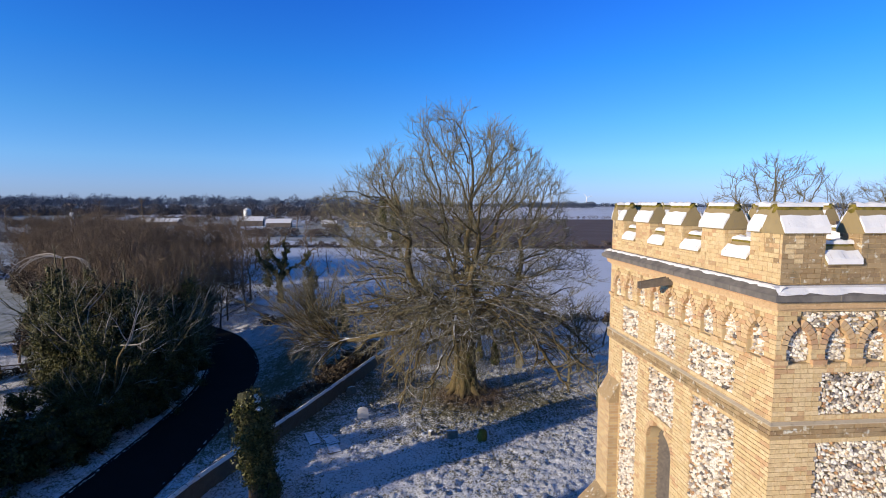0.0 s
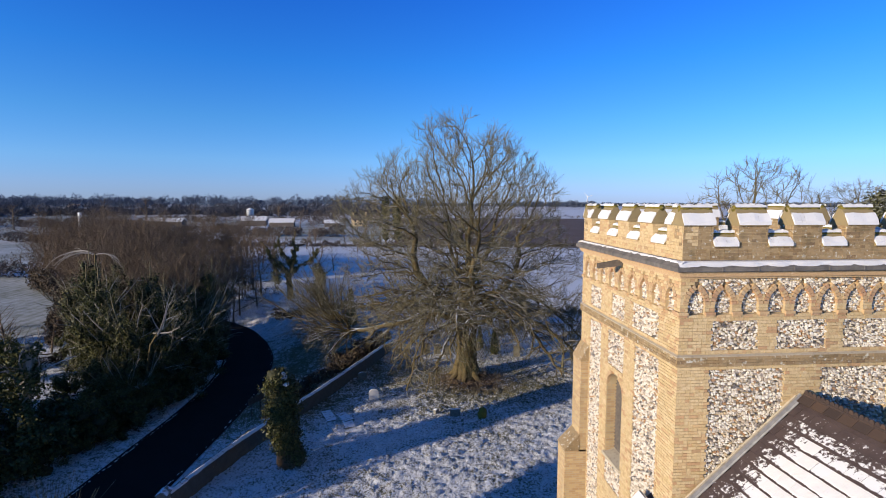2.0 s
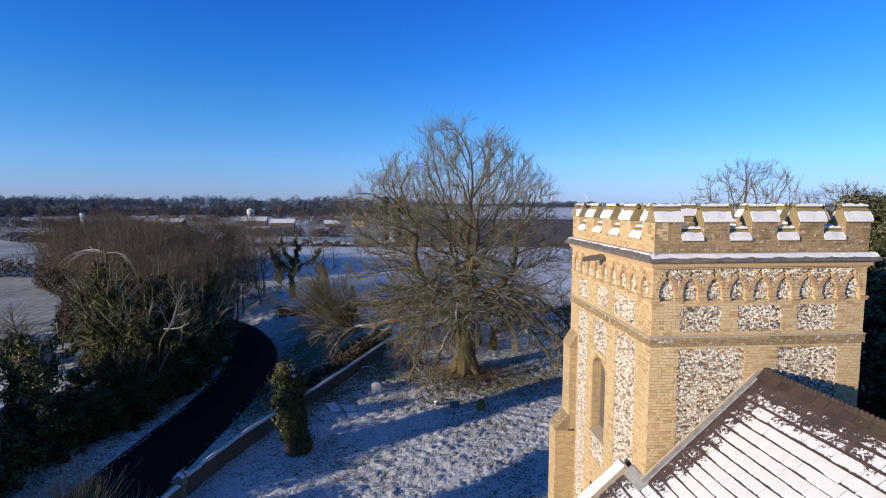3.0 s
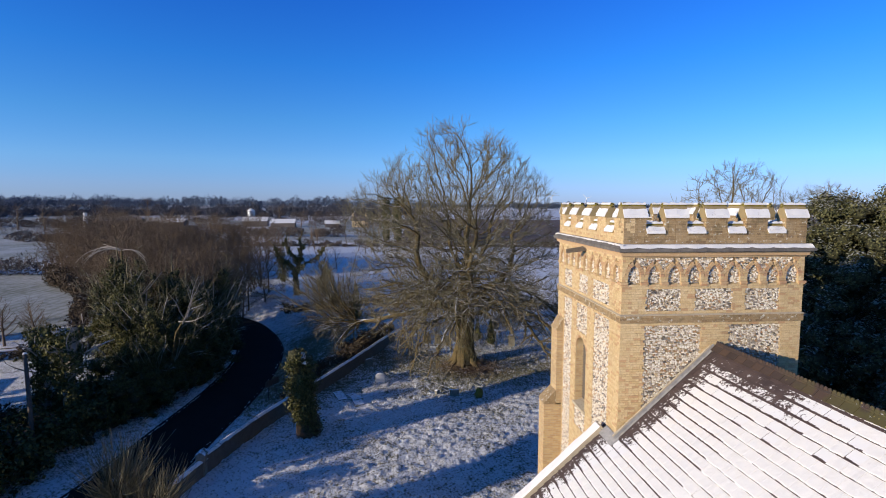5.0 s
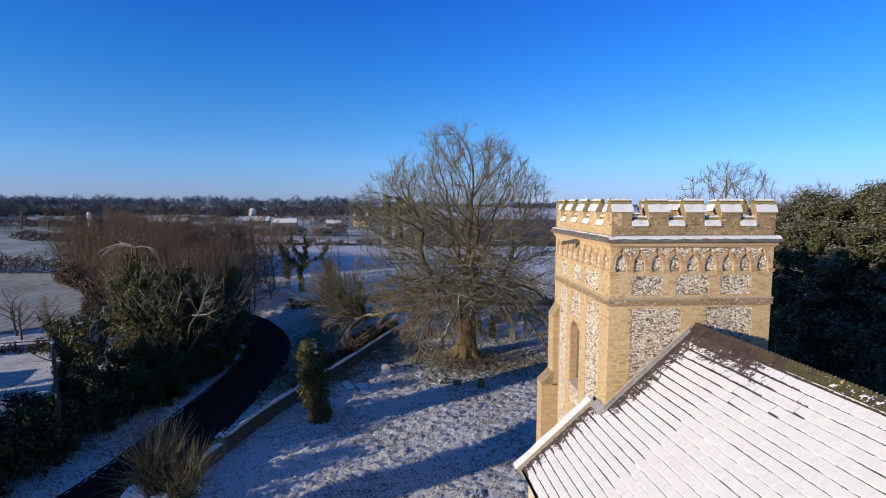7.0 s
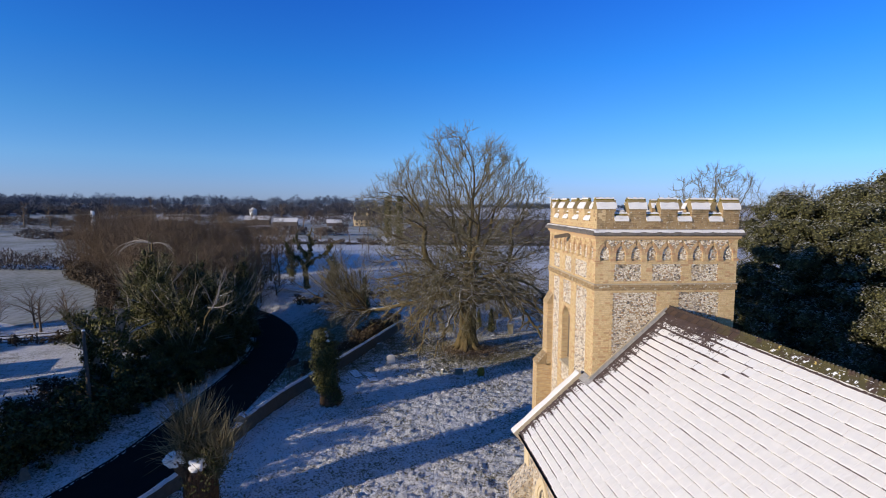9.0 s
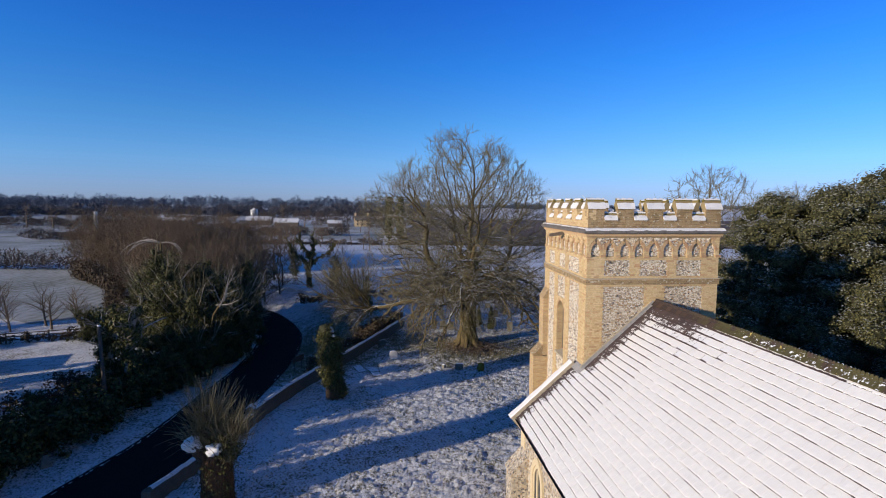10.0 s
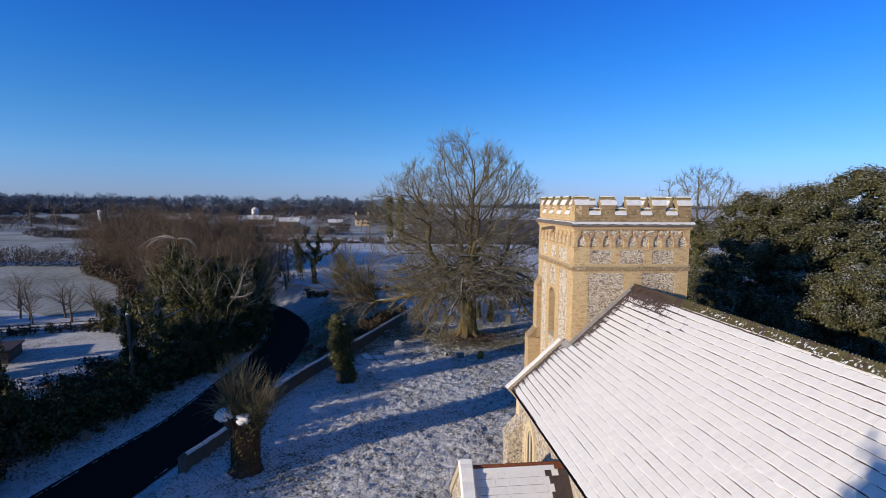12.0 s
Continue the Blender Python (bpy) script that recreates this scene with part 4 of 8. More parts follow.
# ---- nave: its own axis, a little askew to the tower ----
NAVE = pose(9.05, 6.89, 0, 0, 0, 1.8)
RIDGE, EAVE_X, EAVE_Z = 11.20, 5.74, 6.06
SLOPE = math.atan2(RIDGE - EAVE_Z, EAVE_X)
LENGTH = 30.0
nave = thing("church_nave", "church nave with flint walls and a snow-covered slate roof", "church", NAVE)


def on_roof(s, y, h, side=-1):
    """s metres down the slope from the ridge, y along it, h above it."""
    x, z = s * math.cos(SLOPE), RIDGE - s * math.sin(SLOPE)
    return side * (x + h * math.sin(SLOPE)), y, z + h * math.cos(SLOPE)


SLOPE_LEN = EAVE_X / math.cos(SLOPE)
GABLE = 1.08


def build_nave_walls():
    q = Mesh()
    for side in (-1, 1):
        q.box(*sorted((side * 5.42, side * 4.8)), -LENGTH, GABLE - 0.1, 0, 6.0)
    q.add("side_wall", M_FLINTWALL, nave, "flint rubble wall with buff mortar")
    for y in (GABLE - 0.35, -LENGTH):
        g = Mesh()
        if y > 0:
            for side in (-1, 1):
                pts = [(side * 5.45, 0), (side * 2.4, 0), (side * 2.4, RIDGE - 2.4 * math.tan(SLOPE) - 0.1), (side * 5.45, 6.2)]
                g.prism(pts if side > 0 else pts[::-1], y, y + 0.42, lambda p, s, t: (p, t, s))
        else:
            g.prism([(-5.45, 0), (5.45, 0), (5.45, 6.2), (0, RIDGE - 0.1), (-5.45, 6.2)], y, y + 0.42, lambda p, s, t: (p, t, s))
        g.add("gable_wall", M_FLINTWALL, nave, "flint gable wall")
    deck = Mesh()
    for side in (-1, 1):
        a = [on_roof(0, GABLE, -0.03, side), on_roof(SLOPE_LEN, GABLE, -0.03, side), on_roof(SLOPE_LEN, -LENGTH, -0.03, side), on_roof(0, -LENGTH, -0.03, side)]
        b = [on_roof(0, GABLE, -0.15, side), on_roof(SLOPE_LEN, GABLE, -0.15, side), on_roof(SLOPE_LEN, -LENGTH, -0.15, side), on_roof(0, -LENGTH, -0.15, side)]
        deck.poly(a if side < 0 else a[::-1]), deck.poly(b[::-1])
        deck.poly([a[1], b[1], b[2], a[2]])
    deck.add("roof_deck", M_SLATEDARK, nave, "dark roof under the slates")


build_nave_walls()
CO, SW = 0.30, 0.34


def snow_left(s, y):
    """How surely snow still lies on the roof here: it has gone near the tower and under the ridge end."""
    keep = 2.0
    if s < 4.4:
        keep = (-y - 0.08) / 0.55
        keep = min(keep, max((s - 0.15) / 0.8, (-y - 2.2) / 2.0))
    else:
        keep = min((GABLE - 0.32 - y) / 0.55, 0.45 + max(0.0, -y) * 1.1 + (s - 4.4) * 0.8)
    if s < 0.3:
        keep = min(keep, (-y - 4.5) / 4)
    return min(keep, 2.0) + 0.8 * (noise.noise(Vector((s * 2.3, y * 2.3, 3.0))) + 0.6 * noise.noise(Vector((s * 7, y * 7, 1.0))))


def build_slates():
    rng = random.Random(21)
    rows = int(SLOPE_LEN / CO) + 1
    joined, snow = Mesh(), Mesh()
    pieces = []
    for r in range(rows):
        s1 = SLOPE_LEN + 0.04 - r * CO
        s0 = max(0.05, s1 - CO - 0.05)
        y = GABLE - 0.30 + (SW / 2 if r % 2 else 0)
        inside = s1 - 0.2 < 4.35
        while y > -LENGTH + 0.1:
            y0, y1 = y - SW, y
            y -= SW
            y1 = min(y1, GABLE - 0.30)
            if inside:
                if y0 > -0.1:
                    continue
                y1 = min(y1, -0.02)
            if y1 - y0 < 0.1:
                continue
            lift = rng.uniform(0, 0.006)
            tail = rng.uniform(-0.006, 0.006)

            def to(s, yy, h):
                return on_roof(s, yy, h + 0.040 * (s - s0) / CO + lift)

            if -9.5 < y0 < -0.4 and len(pieces) < 300 and y1 - y0 > SW - 0.01 and r > 3:
                pieces.append((s0, s1 + tail, y0, y1, lift))
            else:
                joined.box(s0, s1 + tail, y0 + 0.003, y1 - 0.003, -0.028, 0.0, lambda a, b, c: to(a, b, c))
            top = s0 + 0.045
            gap = noise.noise(Vector((r * 3.1, y0 * 0.55, 5.0))) + 0.5 * noise.noise(Vector((r * 5.7, y0 * 1.7, 9.0)))
            low = s1 - 0.002 - 0.026 * max(0.0, gap + 0.16) - (0.026 if y0 > -3.2 else 0.0) - rng.uniform(0, 0.006)
            crack = rng.uniform(0.006, 0.014) if rng.random() < 0.2 else 0.002
            if snow_left((s0 + s1) / 2, (y0 + y1) / 2) > 1.25 and snow_left(s1, y1) > 0.9:
                p = []
                n = 3
                for i in range(n + 1):
                    yy = y0 + crack + (y1 - y0 - crack - 0.003) * i / n
                    a = low + rng.uniform(-0.012, 0.010)
                    h = 0.012 + rng.uniform(-0.004, 0.004)
                    p.append((to(top - 0.05, yy, h * 0.9), to(a - 0.035, yy, h), to(a - 0.008, yy, h * 0.55), to(a, yy, 0.0)))
                for a, b in zip(p, p[1:]):
                    for m_ in range(3):
                        snow.poly([a[m_], b[m_], b[m_ + 1], a[m_ + 1]])
                snow.poly(p[0]), snow.poly(p[-1][::-1])
    joined.add("slate_covering", M_SLATE, nave, "overlapping dark slates", kind="stuff")
    snow.add("roof_snow", M_SNOW, nave, "thin snow lying slate by slate, melted near the tower", kind="stuff")
    q = Mesh()
    q.box(0, CO + 0.05, 0.003, SW - 0.003, -0.028, 0.0)
    me = q.data("slate", M_SLATE)
    for s0, s1, y0, y1, lift in pieces:
        ob = child("slate", me, nave)
        a, b = Vector(on_roof(s0, y0, lift)), Vector(on_roof(s1, y0, lift + 0.040 * (s1 - s0) / CO))
        xa = (b - a).normalized()
        ya = Vector((0, 1, 0))
        za = xa.cross(ya)
        if za.z < 0:
            za = -za
        m = Matrix((xa, ya, za)).transposed().to_4x4()
        m.translation = a
        ob.matrix_basis = m
    right = Mesh()
    for r in range(rows):
        s1 = SLOPE_LEN + 0.04 - r * CO
        p = [on_roof(max(0, s1 - CO), y, h, 1) for y, h in ((GABLE - 0.3, 0), (-LENGTH, 0))] + [on_roof(s1, y, h, 1) for y, h in ((-LENGTH, 0.03), (GABLE - 0.3, 0.03))]
        right.poly(p)
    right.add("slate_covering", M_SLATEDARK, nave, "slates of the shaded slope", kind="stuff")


build_slates()


def build_nave_trim():
    rng = random.Random(4)
    # crested ridge tiles
    step = 0.34
    base, crest = Mesh(), Mesh()
    for side in (-1, 1):
        p = [(0, RIDGE + 0.11), (0, RIDGE + 0.085), (side * 0.165, RIDGE - 0.075), (side * 0.18, RIDGE - 0.05)]
        base.prism(p if side < 0 else p[::-1], 0.0, step - 0.012, lambda a, b, t: (a, t, b))
    base.tube([(0, 0, RIDGE + 0.10), (0, step - 0.012, RIDGE + 0.10)], [0.035, 0.035], 8, cap=True)
    for side in (-1, 1):
        p = [(0, RIDGE + 0.135), (0, RIDGE + 0.10), (side * 0.178, RIDGE - 0.062), (side * 0.19, RIDGE - 0.038)]
        base.prism(p if side < 0 else p[::-1], step - 0.035, step - 0.002, lambda a, b, t: (a, t, b))
    n = 3
    for i in range(n):
        y0 = (step - 0.012) * i / n
        w = (step - 0.012) / n
        arc = [(y0 + w * 0.04, RIDGE + 0.11)] + [(y0 + w / 2 - w * 0.46 * math.cos(a), RIDGE + 0.15 + 0.075 * math.sin(a)) for a in np.linspace(0.1, math.pi - 0.1, 7)] + [(y0 + w * 0.96, RIDGE + 0.11)]
        base.prism(arc[::-1], -0.014, 0.014, lambda a, b, t: (t, a, b))
    me = base.data("ridge_tile", M_RIDGE)
    for i in range(int((LENGTH - 4) / step)):
        ob = child("ridge_tile", me, nave, "scalloped dark clay ridge tile, lichened" if i == 0 else "")
        ob.location = (0, -0.02 - (i + 1) * step, rng.uniform(-0.006, 0.006))
    # gutter and fascia
    g = Mesh()
    prof = [(math.cos(a) * 0.065, math.sin(a) * 0.065) for a in np.linspace(math.pi, 2 * math.pi, 7)]
    inner = [(x * 0.8, z * 0.8) for x, z in prof[::-1]]
    g.prism(prof + inner, -LENGTH, GABLE - 0.3, lambda a, b, t: (-EAVE_X - 0.05 + a, t, EAVE_Z - 0.05 + b))
    g.box(-EAVE_X + 0.02, -EAVE_X + 0.06, -LENGTH, GABLE - 0.3, EAVE_Z - 0.22, EAVE_Z - 0.02)
    g.add("eaves_gutter", M_IRON, nave, "black half-round eaves gutter")
    # raised gable coping under snow, and the lead flashings against the tower
    for side in (-1, 1):
        end = 3.15 / math.cos(SLOPE)
        c = Mesh()
        for a, b in ((end, 4.3), (4.3, 5.5), (5.5, 6.7), (6.7, SLOPE_LEN + 0.25)):
            pts = [(a + 0.006, -0.05), (b - 0.006, -0.05), (b - 0.006, 0.17), (a + 0.006, 0.17)]
            c.prism(pts if side < 0 else pts[::-1], GABLE - 0.30, GABLE + 0.08, lambda p, s, t: on_roof(p, t, s, side))
        cop = c.add("gable_coping", M_STONE, nave, "raised stone gable coping under snow")
        s = Mesh()
        n = 40
        for i in range(n):
            a, b = end + 0.05 + (SLOPE_LEN + 0.2 - end) * i / n, end + 0.05 + (SLOPE_LEN + 0.2 - end) * (i + 1) / n
            k0, k1 = [0.21 + 0.012 * math.sin(t * 5) for t in (a, b)]
            pr = [(GABLE - 0.295, 0.172), (GABLE - 0.25, 1), (GABLE + 0.03, 1), (GABLE + 0.085, 0.16)]
            for (y0, h0), (y1, h1) in zip(pr, pr[1:]):
                f = lambda t, yy, h, k: on_roof(t, yy, k if h == 1 else h, side)
                s.poly([f(a, y0, h0, k0), f(b, y0, h0, k1), f(b, y1, h1, k1), f(a, y1, h1, k0)])
        s.add("coping_snow", M_SNOW, cop, "unbroken snow on the gable coping", smooth=True)
        k = Mesh()
        k.box(SLOPE_LEN - 0.25, SLOPE_LEN + 0.24, GABLE - 0.32, GABLE + 0.08, -0.55, -0.04, lambda p, t, h: on_roof(p, t, h, side))
        k.add("kneeler", M_STONE, nave, "stone kneeler at the foot of the gable")
    fl = Mesh()
    fl.box(0.05, 3.14 / math.cos(SLOPE), -0.07, 0.02, 0.04, 0.058, lambda s, y, h: on_roof(s, y, h))
    fl.box(0.0, 3.14 / math.cos(SLOPE), -0.03, 0.012, 0.04, 0.16, lambda s, y, h: on_roof(s, y, h))
    fl.box(3.05 / math.cos(SLOPE), 3.32 / math.cos(SLOPE), -0.12, GABLE - 0.3, 0.02, 0.06, lambda s, y, h: on_roof(s, y, h))
    fl.add("flashing", M_FLASH, nave, "grey lead flashing against the tower")
    fil = Mesh()
    fil.box(0.1, 3.14 / math.cos(SLOPE), -0.035, 0.012, 0.16, 0.20, lambda s, y, h: on_roof(s, y, h))
    fil.add("mortar_fillet", M_STONE, nave, "mortar fillet above the flashing")
    # corner buttress
    but = new("nave_buttress")
    but.parent = nave
    but["label"] = "flint buttress with a snow-dusted sloping top"
    q = Mesh()
    q.box(-6.15, -5.40, 0.05, 0.95, 0, 3.75)
    q.box(-6.22, -5.40, -0.02, 1.02, 0, 0.5)
    q.add("stage", M_FLINTWALL, but)
    q = Mesh()
    q.prism([(-6.2, 3.75), (-5.41, 3.75), (-5.41, 4.75), (-6.2, 3.85)], 0.0, 1.0, lambda a, b, t: (a, t, b))
    q.add("offset", M_FLINTWALL, but, "worn sloping flint top")
    q = Mesh()
    q.box(-5.47, -5.40, GABLE - 0.55, GABLE + 0.02, 0, 6.0)
    q.add("quoin", M_PALE, nave, "pale dressed quoins")
    # window with stone dressings
    win = new("nave_window")
    win.parent = nave
    win["label"] = "arched lancet window with pale stone surround"
    yc, zs, half, rise = -1.35, 4.15, 0.55, 0.85

    def arch_line(h, r, n=8):
        rad = (h * h + r * r) / (2 * h)
        top = math.asin(min(1, r / rad))
        right_ = [(rad * math.cos(top * i / n) - (rad - h), zs + rad * math.sin(top * i / n)) for i in range(n + 1)]
        return right_ + [(-a, b) for a, b in right_[::-1][1:]]

    for name, h0, r0, h1, r1, d0, d1, mat in (("surround", half + 0.24, rise + 0.28, half, rise, -5.50, -5.30, M_PALE), ("inner_order", half, rise, half - 0.13, rise - 0.17, -5.46, -5.28, M_PALE)):
        q = Mesh()
        o, i_ = [(h0, 1.9)] + arch_line(h0, r0) + [(-h0, 1.9)], [(h1, 1.9)] + arch_line(h1, r1) + [(-h1, 1.9)]
        for a, b, c, d in zip(o, o[1:], i_[1:], i_):
            q.prism([a, b, c, d], d0, d1, lambda p, s, t: (t, yc + p, s))
        q.add(name, mat, win)
    q = Mesh()
    q.box(-5.425, -5.42, yc - half, yc + half, 1.9, zs + rise - 0.2)
    q.add("pane", M_GLASS, win, "dark leaded glass")
    q = Mesh()
    q.box(-5.47, -5.41, yc - 0.06, yc + 0.06, 1.9, zs + rise - 0.25)
    q.add("mullion", M_PALE, win)


build_nave_trim()


# ---- south porch ----
def build_porch():
    m = NAVE @ pose(-5.42, -5.85, 0)
    porch = thing("church_porch", "small gabled flint porch with snowy roof and red ridge tiles", "church porch", m)
    long, half, eave, ridge = 3.62, 2.15, 3.55, 5.62
    ang = math.atan2(ridge - eave, half)
    sl = half / math.cos(ang)

    def roof(s, x, h, side):
        return x, side * (s * math.cos(ang) + h * math.sin(ang)), ridge - s * math.sin(ang) + h * math.cos(ang)

    w = Mesh()
    for side in (-1, 1):
        w.box(-long - 0.05, 0.0, *sorted((side * (half - 0.1), side * (half - 0.5))), 0, eave + 0.05)
    w.add("side_wall", M_FLINTWALL, porch)
    g = Mesh()
    hw = half - 0.08
    for pts in ([(-hw, 0), (-0.75, 0), (-0.75, 3.0), (-hw, 3.0)], [(0.75, 0), (hw, 0), (hw, 3.0), (0.75, 3.0)], [(-hw, 3.0), (hw, 3.0), (hw, eave), (0, ridge - 0.05), (-hw, eave)]):
        g.prism(pts, -long - 0.35, -long + 0.05, lambda a, b, t: (t, a, b))
    g.add("gable_wall", M_FLINTWALL, porch, "flint gable wall with the entrance")
    d = Mesh()
    for side in (-1, 1):
        d.box(0, sl + 0.1, -long, 0, -0.12, -0.03, lambda s, x, h: roof(s, x, h, side))
    d.add("roof_deck", M_SLATEDARK, porch)
    rng = random.Random(9)
    for side in (-1, 1):
        sla, sn = Mesh(), Mesh()
        r = 0
        s1 = sl + 0.12
        while s1 > 0.15:
            s0 = max(0.02, s1 - 0.29)
            x = -long + (0.12 if r % 2 else 0)
            while x < -0.02:
                e = min(x + 0.25, -0.02)
                t = lambda s, xx, h: roof(s, xx, h + 0.012 * (s - s0) / 0.27, side)
                sla.box(s0, s1, x + 0.003, e - 0.003, -0.028, 0, t)
                if e < -0.35 - 0.45 * rng.random() ** 1.5:
                    sn.box(s0 + 0.02, s1 - rng.uniform(0.002, 0.016), x, e - (0.006 if rng.random() < 0.6 else 0), 0.001, 0.012 + rng.uniform(0, 0.004), t)
                x = e
            s1 -= 0.27
            r += 1
        sn.box(0.035, 0.20, -long + 0.1, -0.5, 0.056, 0.078, lambda s, xx, h: roof(s, xx, h, side))
        sla.add("slate_covering", M_SLATEDARK, porch, "dark slates", kind="stuff")
        sn.add("roof_snow", M_SNOW, porch, "thin snow on the slates", kind="stuff")
    c = Mesh()
    for side in (-1, 1):
        pts = [(-0.02, -0.05), (sl + 0.2, -0.05), (sl + 0.2, 0.22), (-0.02 - 0.2, 0.22)]
        c.prism(pts if side < 0 else pts[::-1], -long - 0.42, -long + 0.08, lambda p, s, t: roof(p, t, s, side))
    cop = c.add("gable_coping", M_STONE, porch, "stone gable coping")
    sn = Mesh()
    for side in (-1, 1):
        n = 22
        for i in range(n):
            a, b = -0.26 + (sl + 0.46) * i / n, -0.26 + (sl + 0.46) * (i + 1) / n
            ks = [0.285 + 0.02 * math.sin(t * 9) + 0.01 * math.sin(t * 23) for t in (a, b)]
            pr = [(-long - 0.44, 0.2), (-long - 0.38, 1), (-long + 0.04, 1), (-long + 0.09, 0.2)]
            for (x0, h0), (x1, h1) in zip(pr, pr[1:]):
                f = lambda t, xx, h, k: roof(t, xx, k if h == 1 else h, side)
                sn.poly([f(a, x0, h0, ks[0]), f(b, x0, h0, ks[1]), f(b, x1, h1, ks[1]), f(a, x1, h1, ks[0])])
    sn.add("coping_snow", M_SNOW, cop, "thick rough snow on the coping", smooth=True)
    tile = Mesh()
    for side in (-1, 1):
        pts = [(0.0, 0.03), (0.17, 0.03), (0.17, 0.055), (-0.045, 0.055)]
        tile.prism(pts if side < 0 else pts[::-1], 0, 0.295, lambda p, s, t: roof(p, t, s, side))
    tile.tube([(0, 0, ridge + 0.075), (0.295 * 0.5, 0, ridge + 0.075), (0.295, 0, ridge + 0.075)], [0.05, 0.062, 0.05], 8, cap=True)
    me = tile.data("ridge_tile", M_RED)
    for i in range(12):
        ob = child("ridge_tile", me, porch, "red clay ridge tile, partly under snow" if i == 0 else "")
        ob.location.x = -long + 0.09 + i * 0.293


build_porch()

# ---- trees ----
class Growth:
    """Grows branches as tapered tubes: thick wood and twigs in two meshes."""
    def __init__(self, seed):
        self.rng = np.random.default_rng(seed)
        self.wood, self.twig = Mesh(), Mesh()

    def bend(self, p, d, length, n, wander, lift):
        pts = [np.array(p, float)]
        d = np.array(d, float)
        d /= np.linalg.norm(d)
        for i in range(n):
            d = d + self.rng.normal(size=3) * wander + np.array((0, 0, lift))
            d /= np.linalg.norm(d)
            pts.append(pts[-1] + d * length / n)
        return np.array(pts)

    def side(self, axis, angle):
        r = self.rng.normal(size=3)
        r -= axis * r.dot(axis)
        r /= np.linalg.norm(r) + 1e-9
        return axis * math.cos(angle) + r * math.sin(angle)

    def draw(self, pts, r0, r1):
        q = self.wood if r0 > 0.035 else self.twig
        k = 8 if r0 > 0.25 else 6 if r0 > 0.1 else 4 if r0 > 0.03 else 3
        q.tube(pts, np.linspace(r0, r1, len(pts)), k)

    def limb(self, pts, r0, level, levels, start=0.25):
        """Draws a branch and lets its side branches grow."""
        tip = 0.25 if level < len(levels) else 0.35
        self.draw(pts, r0, max(0.004, r0 * tip))
        if level >= len(levels):
            return
        spacing, ratio, angle, wander, lift, n, rr = levels[level]
        seg = np.linalg.norm(np.diff(pts, axis=0), axis=1)
        total = seg.sum()
        count = max(1, int(total * (1 - start) / spacing))
        for i in range(count):
            s = start + (1 - start) * (i + self.rng.random()) / count
            f = s * (len(pts) - 1)
            j = min(int(f), len(pts) - 2)
            p = pts[j] + (pts[j + 1] - pts[j]) * (f - j)
            axis = (pts[j + 1] - pts[j]) / (np.linalg.norm(pts[j + 1] - pts[j]) + 1e-9)
            length = total * ratio * (1.15 - 0.75 * s) * self.rng.uniform(0.6, 1.35)
            r = min(r0 * (1 - 0.7 * s) * rr, r0 * 0.7) * self.rng.uniform(0.8, 1.2)
            d = self.side(axis, angle * self.rng.uniform(0.7, 1.3))
            self.limb(self.bend(p, d, length, n, wander, lift), max(r, 0.006), level + 1, levels, 0.15)


def colonise(g, trunk, aims, step, kill, noise_=0.12, droop=0.0, forks=()):
    """Lets branches grow from the trunk towards a cloud of aims; returns nodes, parents and radii."""
    rng = g.rng
    nodes = [np.array(p, float) for p in trunk]
    parent = [-1] + list(range(len(trunk) - 1))
    aims = np.array(aims, float)
    kin = [1] * len(nodes)
    for stem in forks:
        last = int(np.argmin([np.linalg.norm(np.array(stem[0]) - q) for q in nodes]))
        for p in stem[1:]:
            nodes.append(np.array(p, float))
            parent.append(last)
            kin.append(1)
            last = len(nodes) - 1
    base = np.array(nodes)
    dist = np.linalg.norm(aims[:, None] - base[None], axis=2)
    near, best = dist.argmin(1), dist.min(1)
    for _ in range(90):
        live = best > kill
        aims, near, best = aims[live], near[live], best[live]
        if len(aims) < 2:
            break
        P = np.array(nodes)
        d = aims - P[near]
        d /= np.linalg.norm(d, axis=1)[:, None]
        total = np.zeros((len(nodes), 3))
        np.add.at(total, near, d)
        fresh = []
        for i in np.unique(near):
            if kin[i] > 3:
                best[near == i] = 0.0
                continue
            kin[i] += 1
            kin.append(0)
            v = total[i] / (np.linalg.norm(total[i]) + 1e-6) + rng.normal(size=3) * noise_
            if droop:
                away = (nodes[i] - trunk[0]) * (1, 1, 0.35)
                v = v + away / (np.linalg.norm(away) + 1e-6) * droop + (0, 0, droop * 0.6)
            nodes.append(nodes[i] + v / np.linalg.norm(v) * step)
            parent.append(int(i))
            fresh.append(len(nodes) - 1)
        if not fresh:
            break
        F = np.array([nodes[i] for i in fresh])
        dd = np.linalg.norm(aims[:, None] - F[None], axis=2)
        j = dd.argmin(1)
        m = dd[np.arange(len(aims)), j]
        closer = m < best
        near[closer], best[closer] = np.array(fresh)[j[closer]], m[closer]
        if len(nodes) > 9000:
            break
    return np.array(nodes), parent


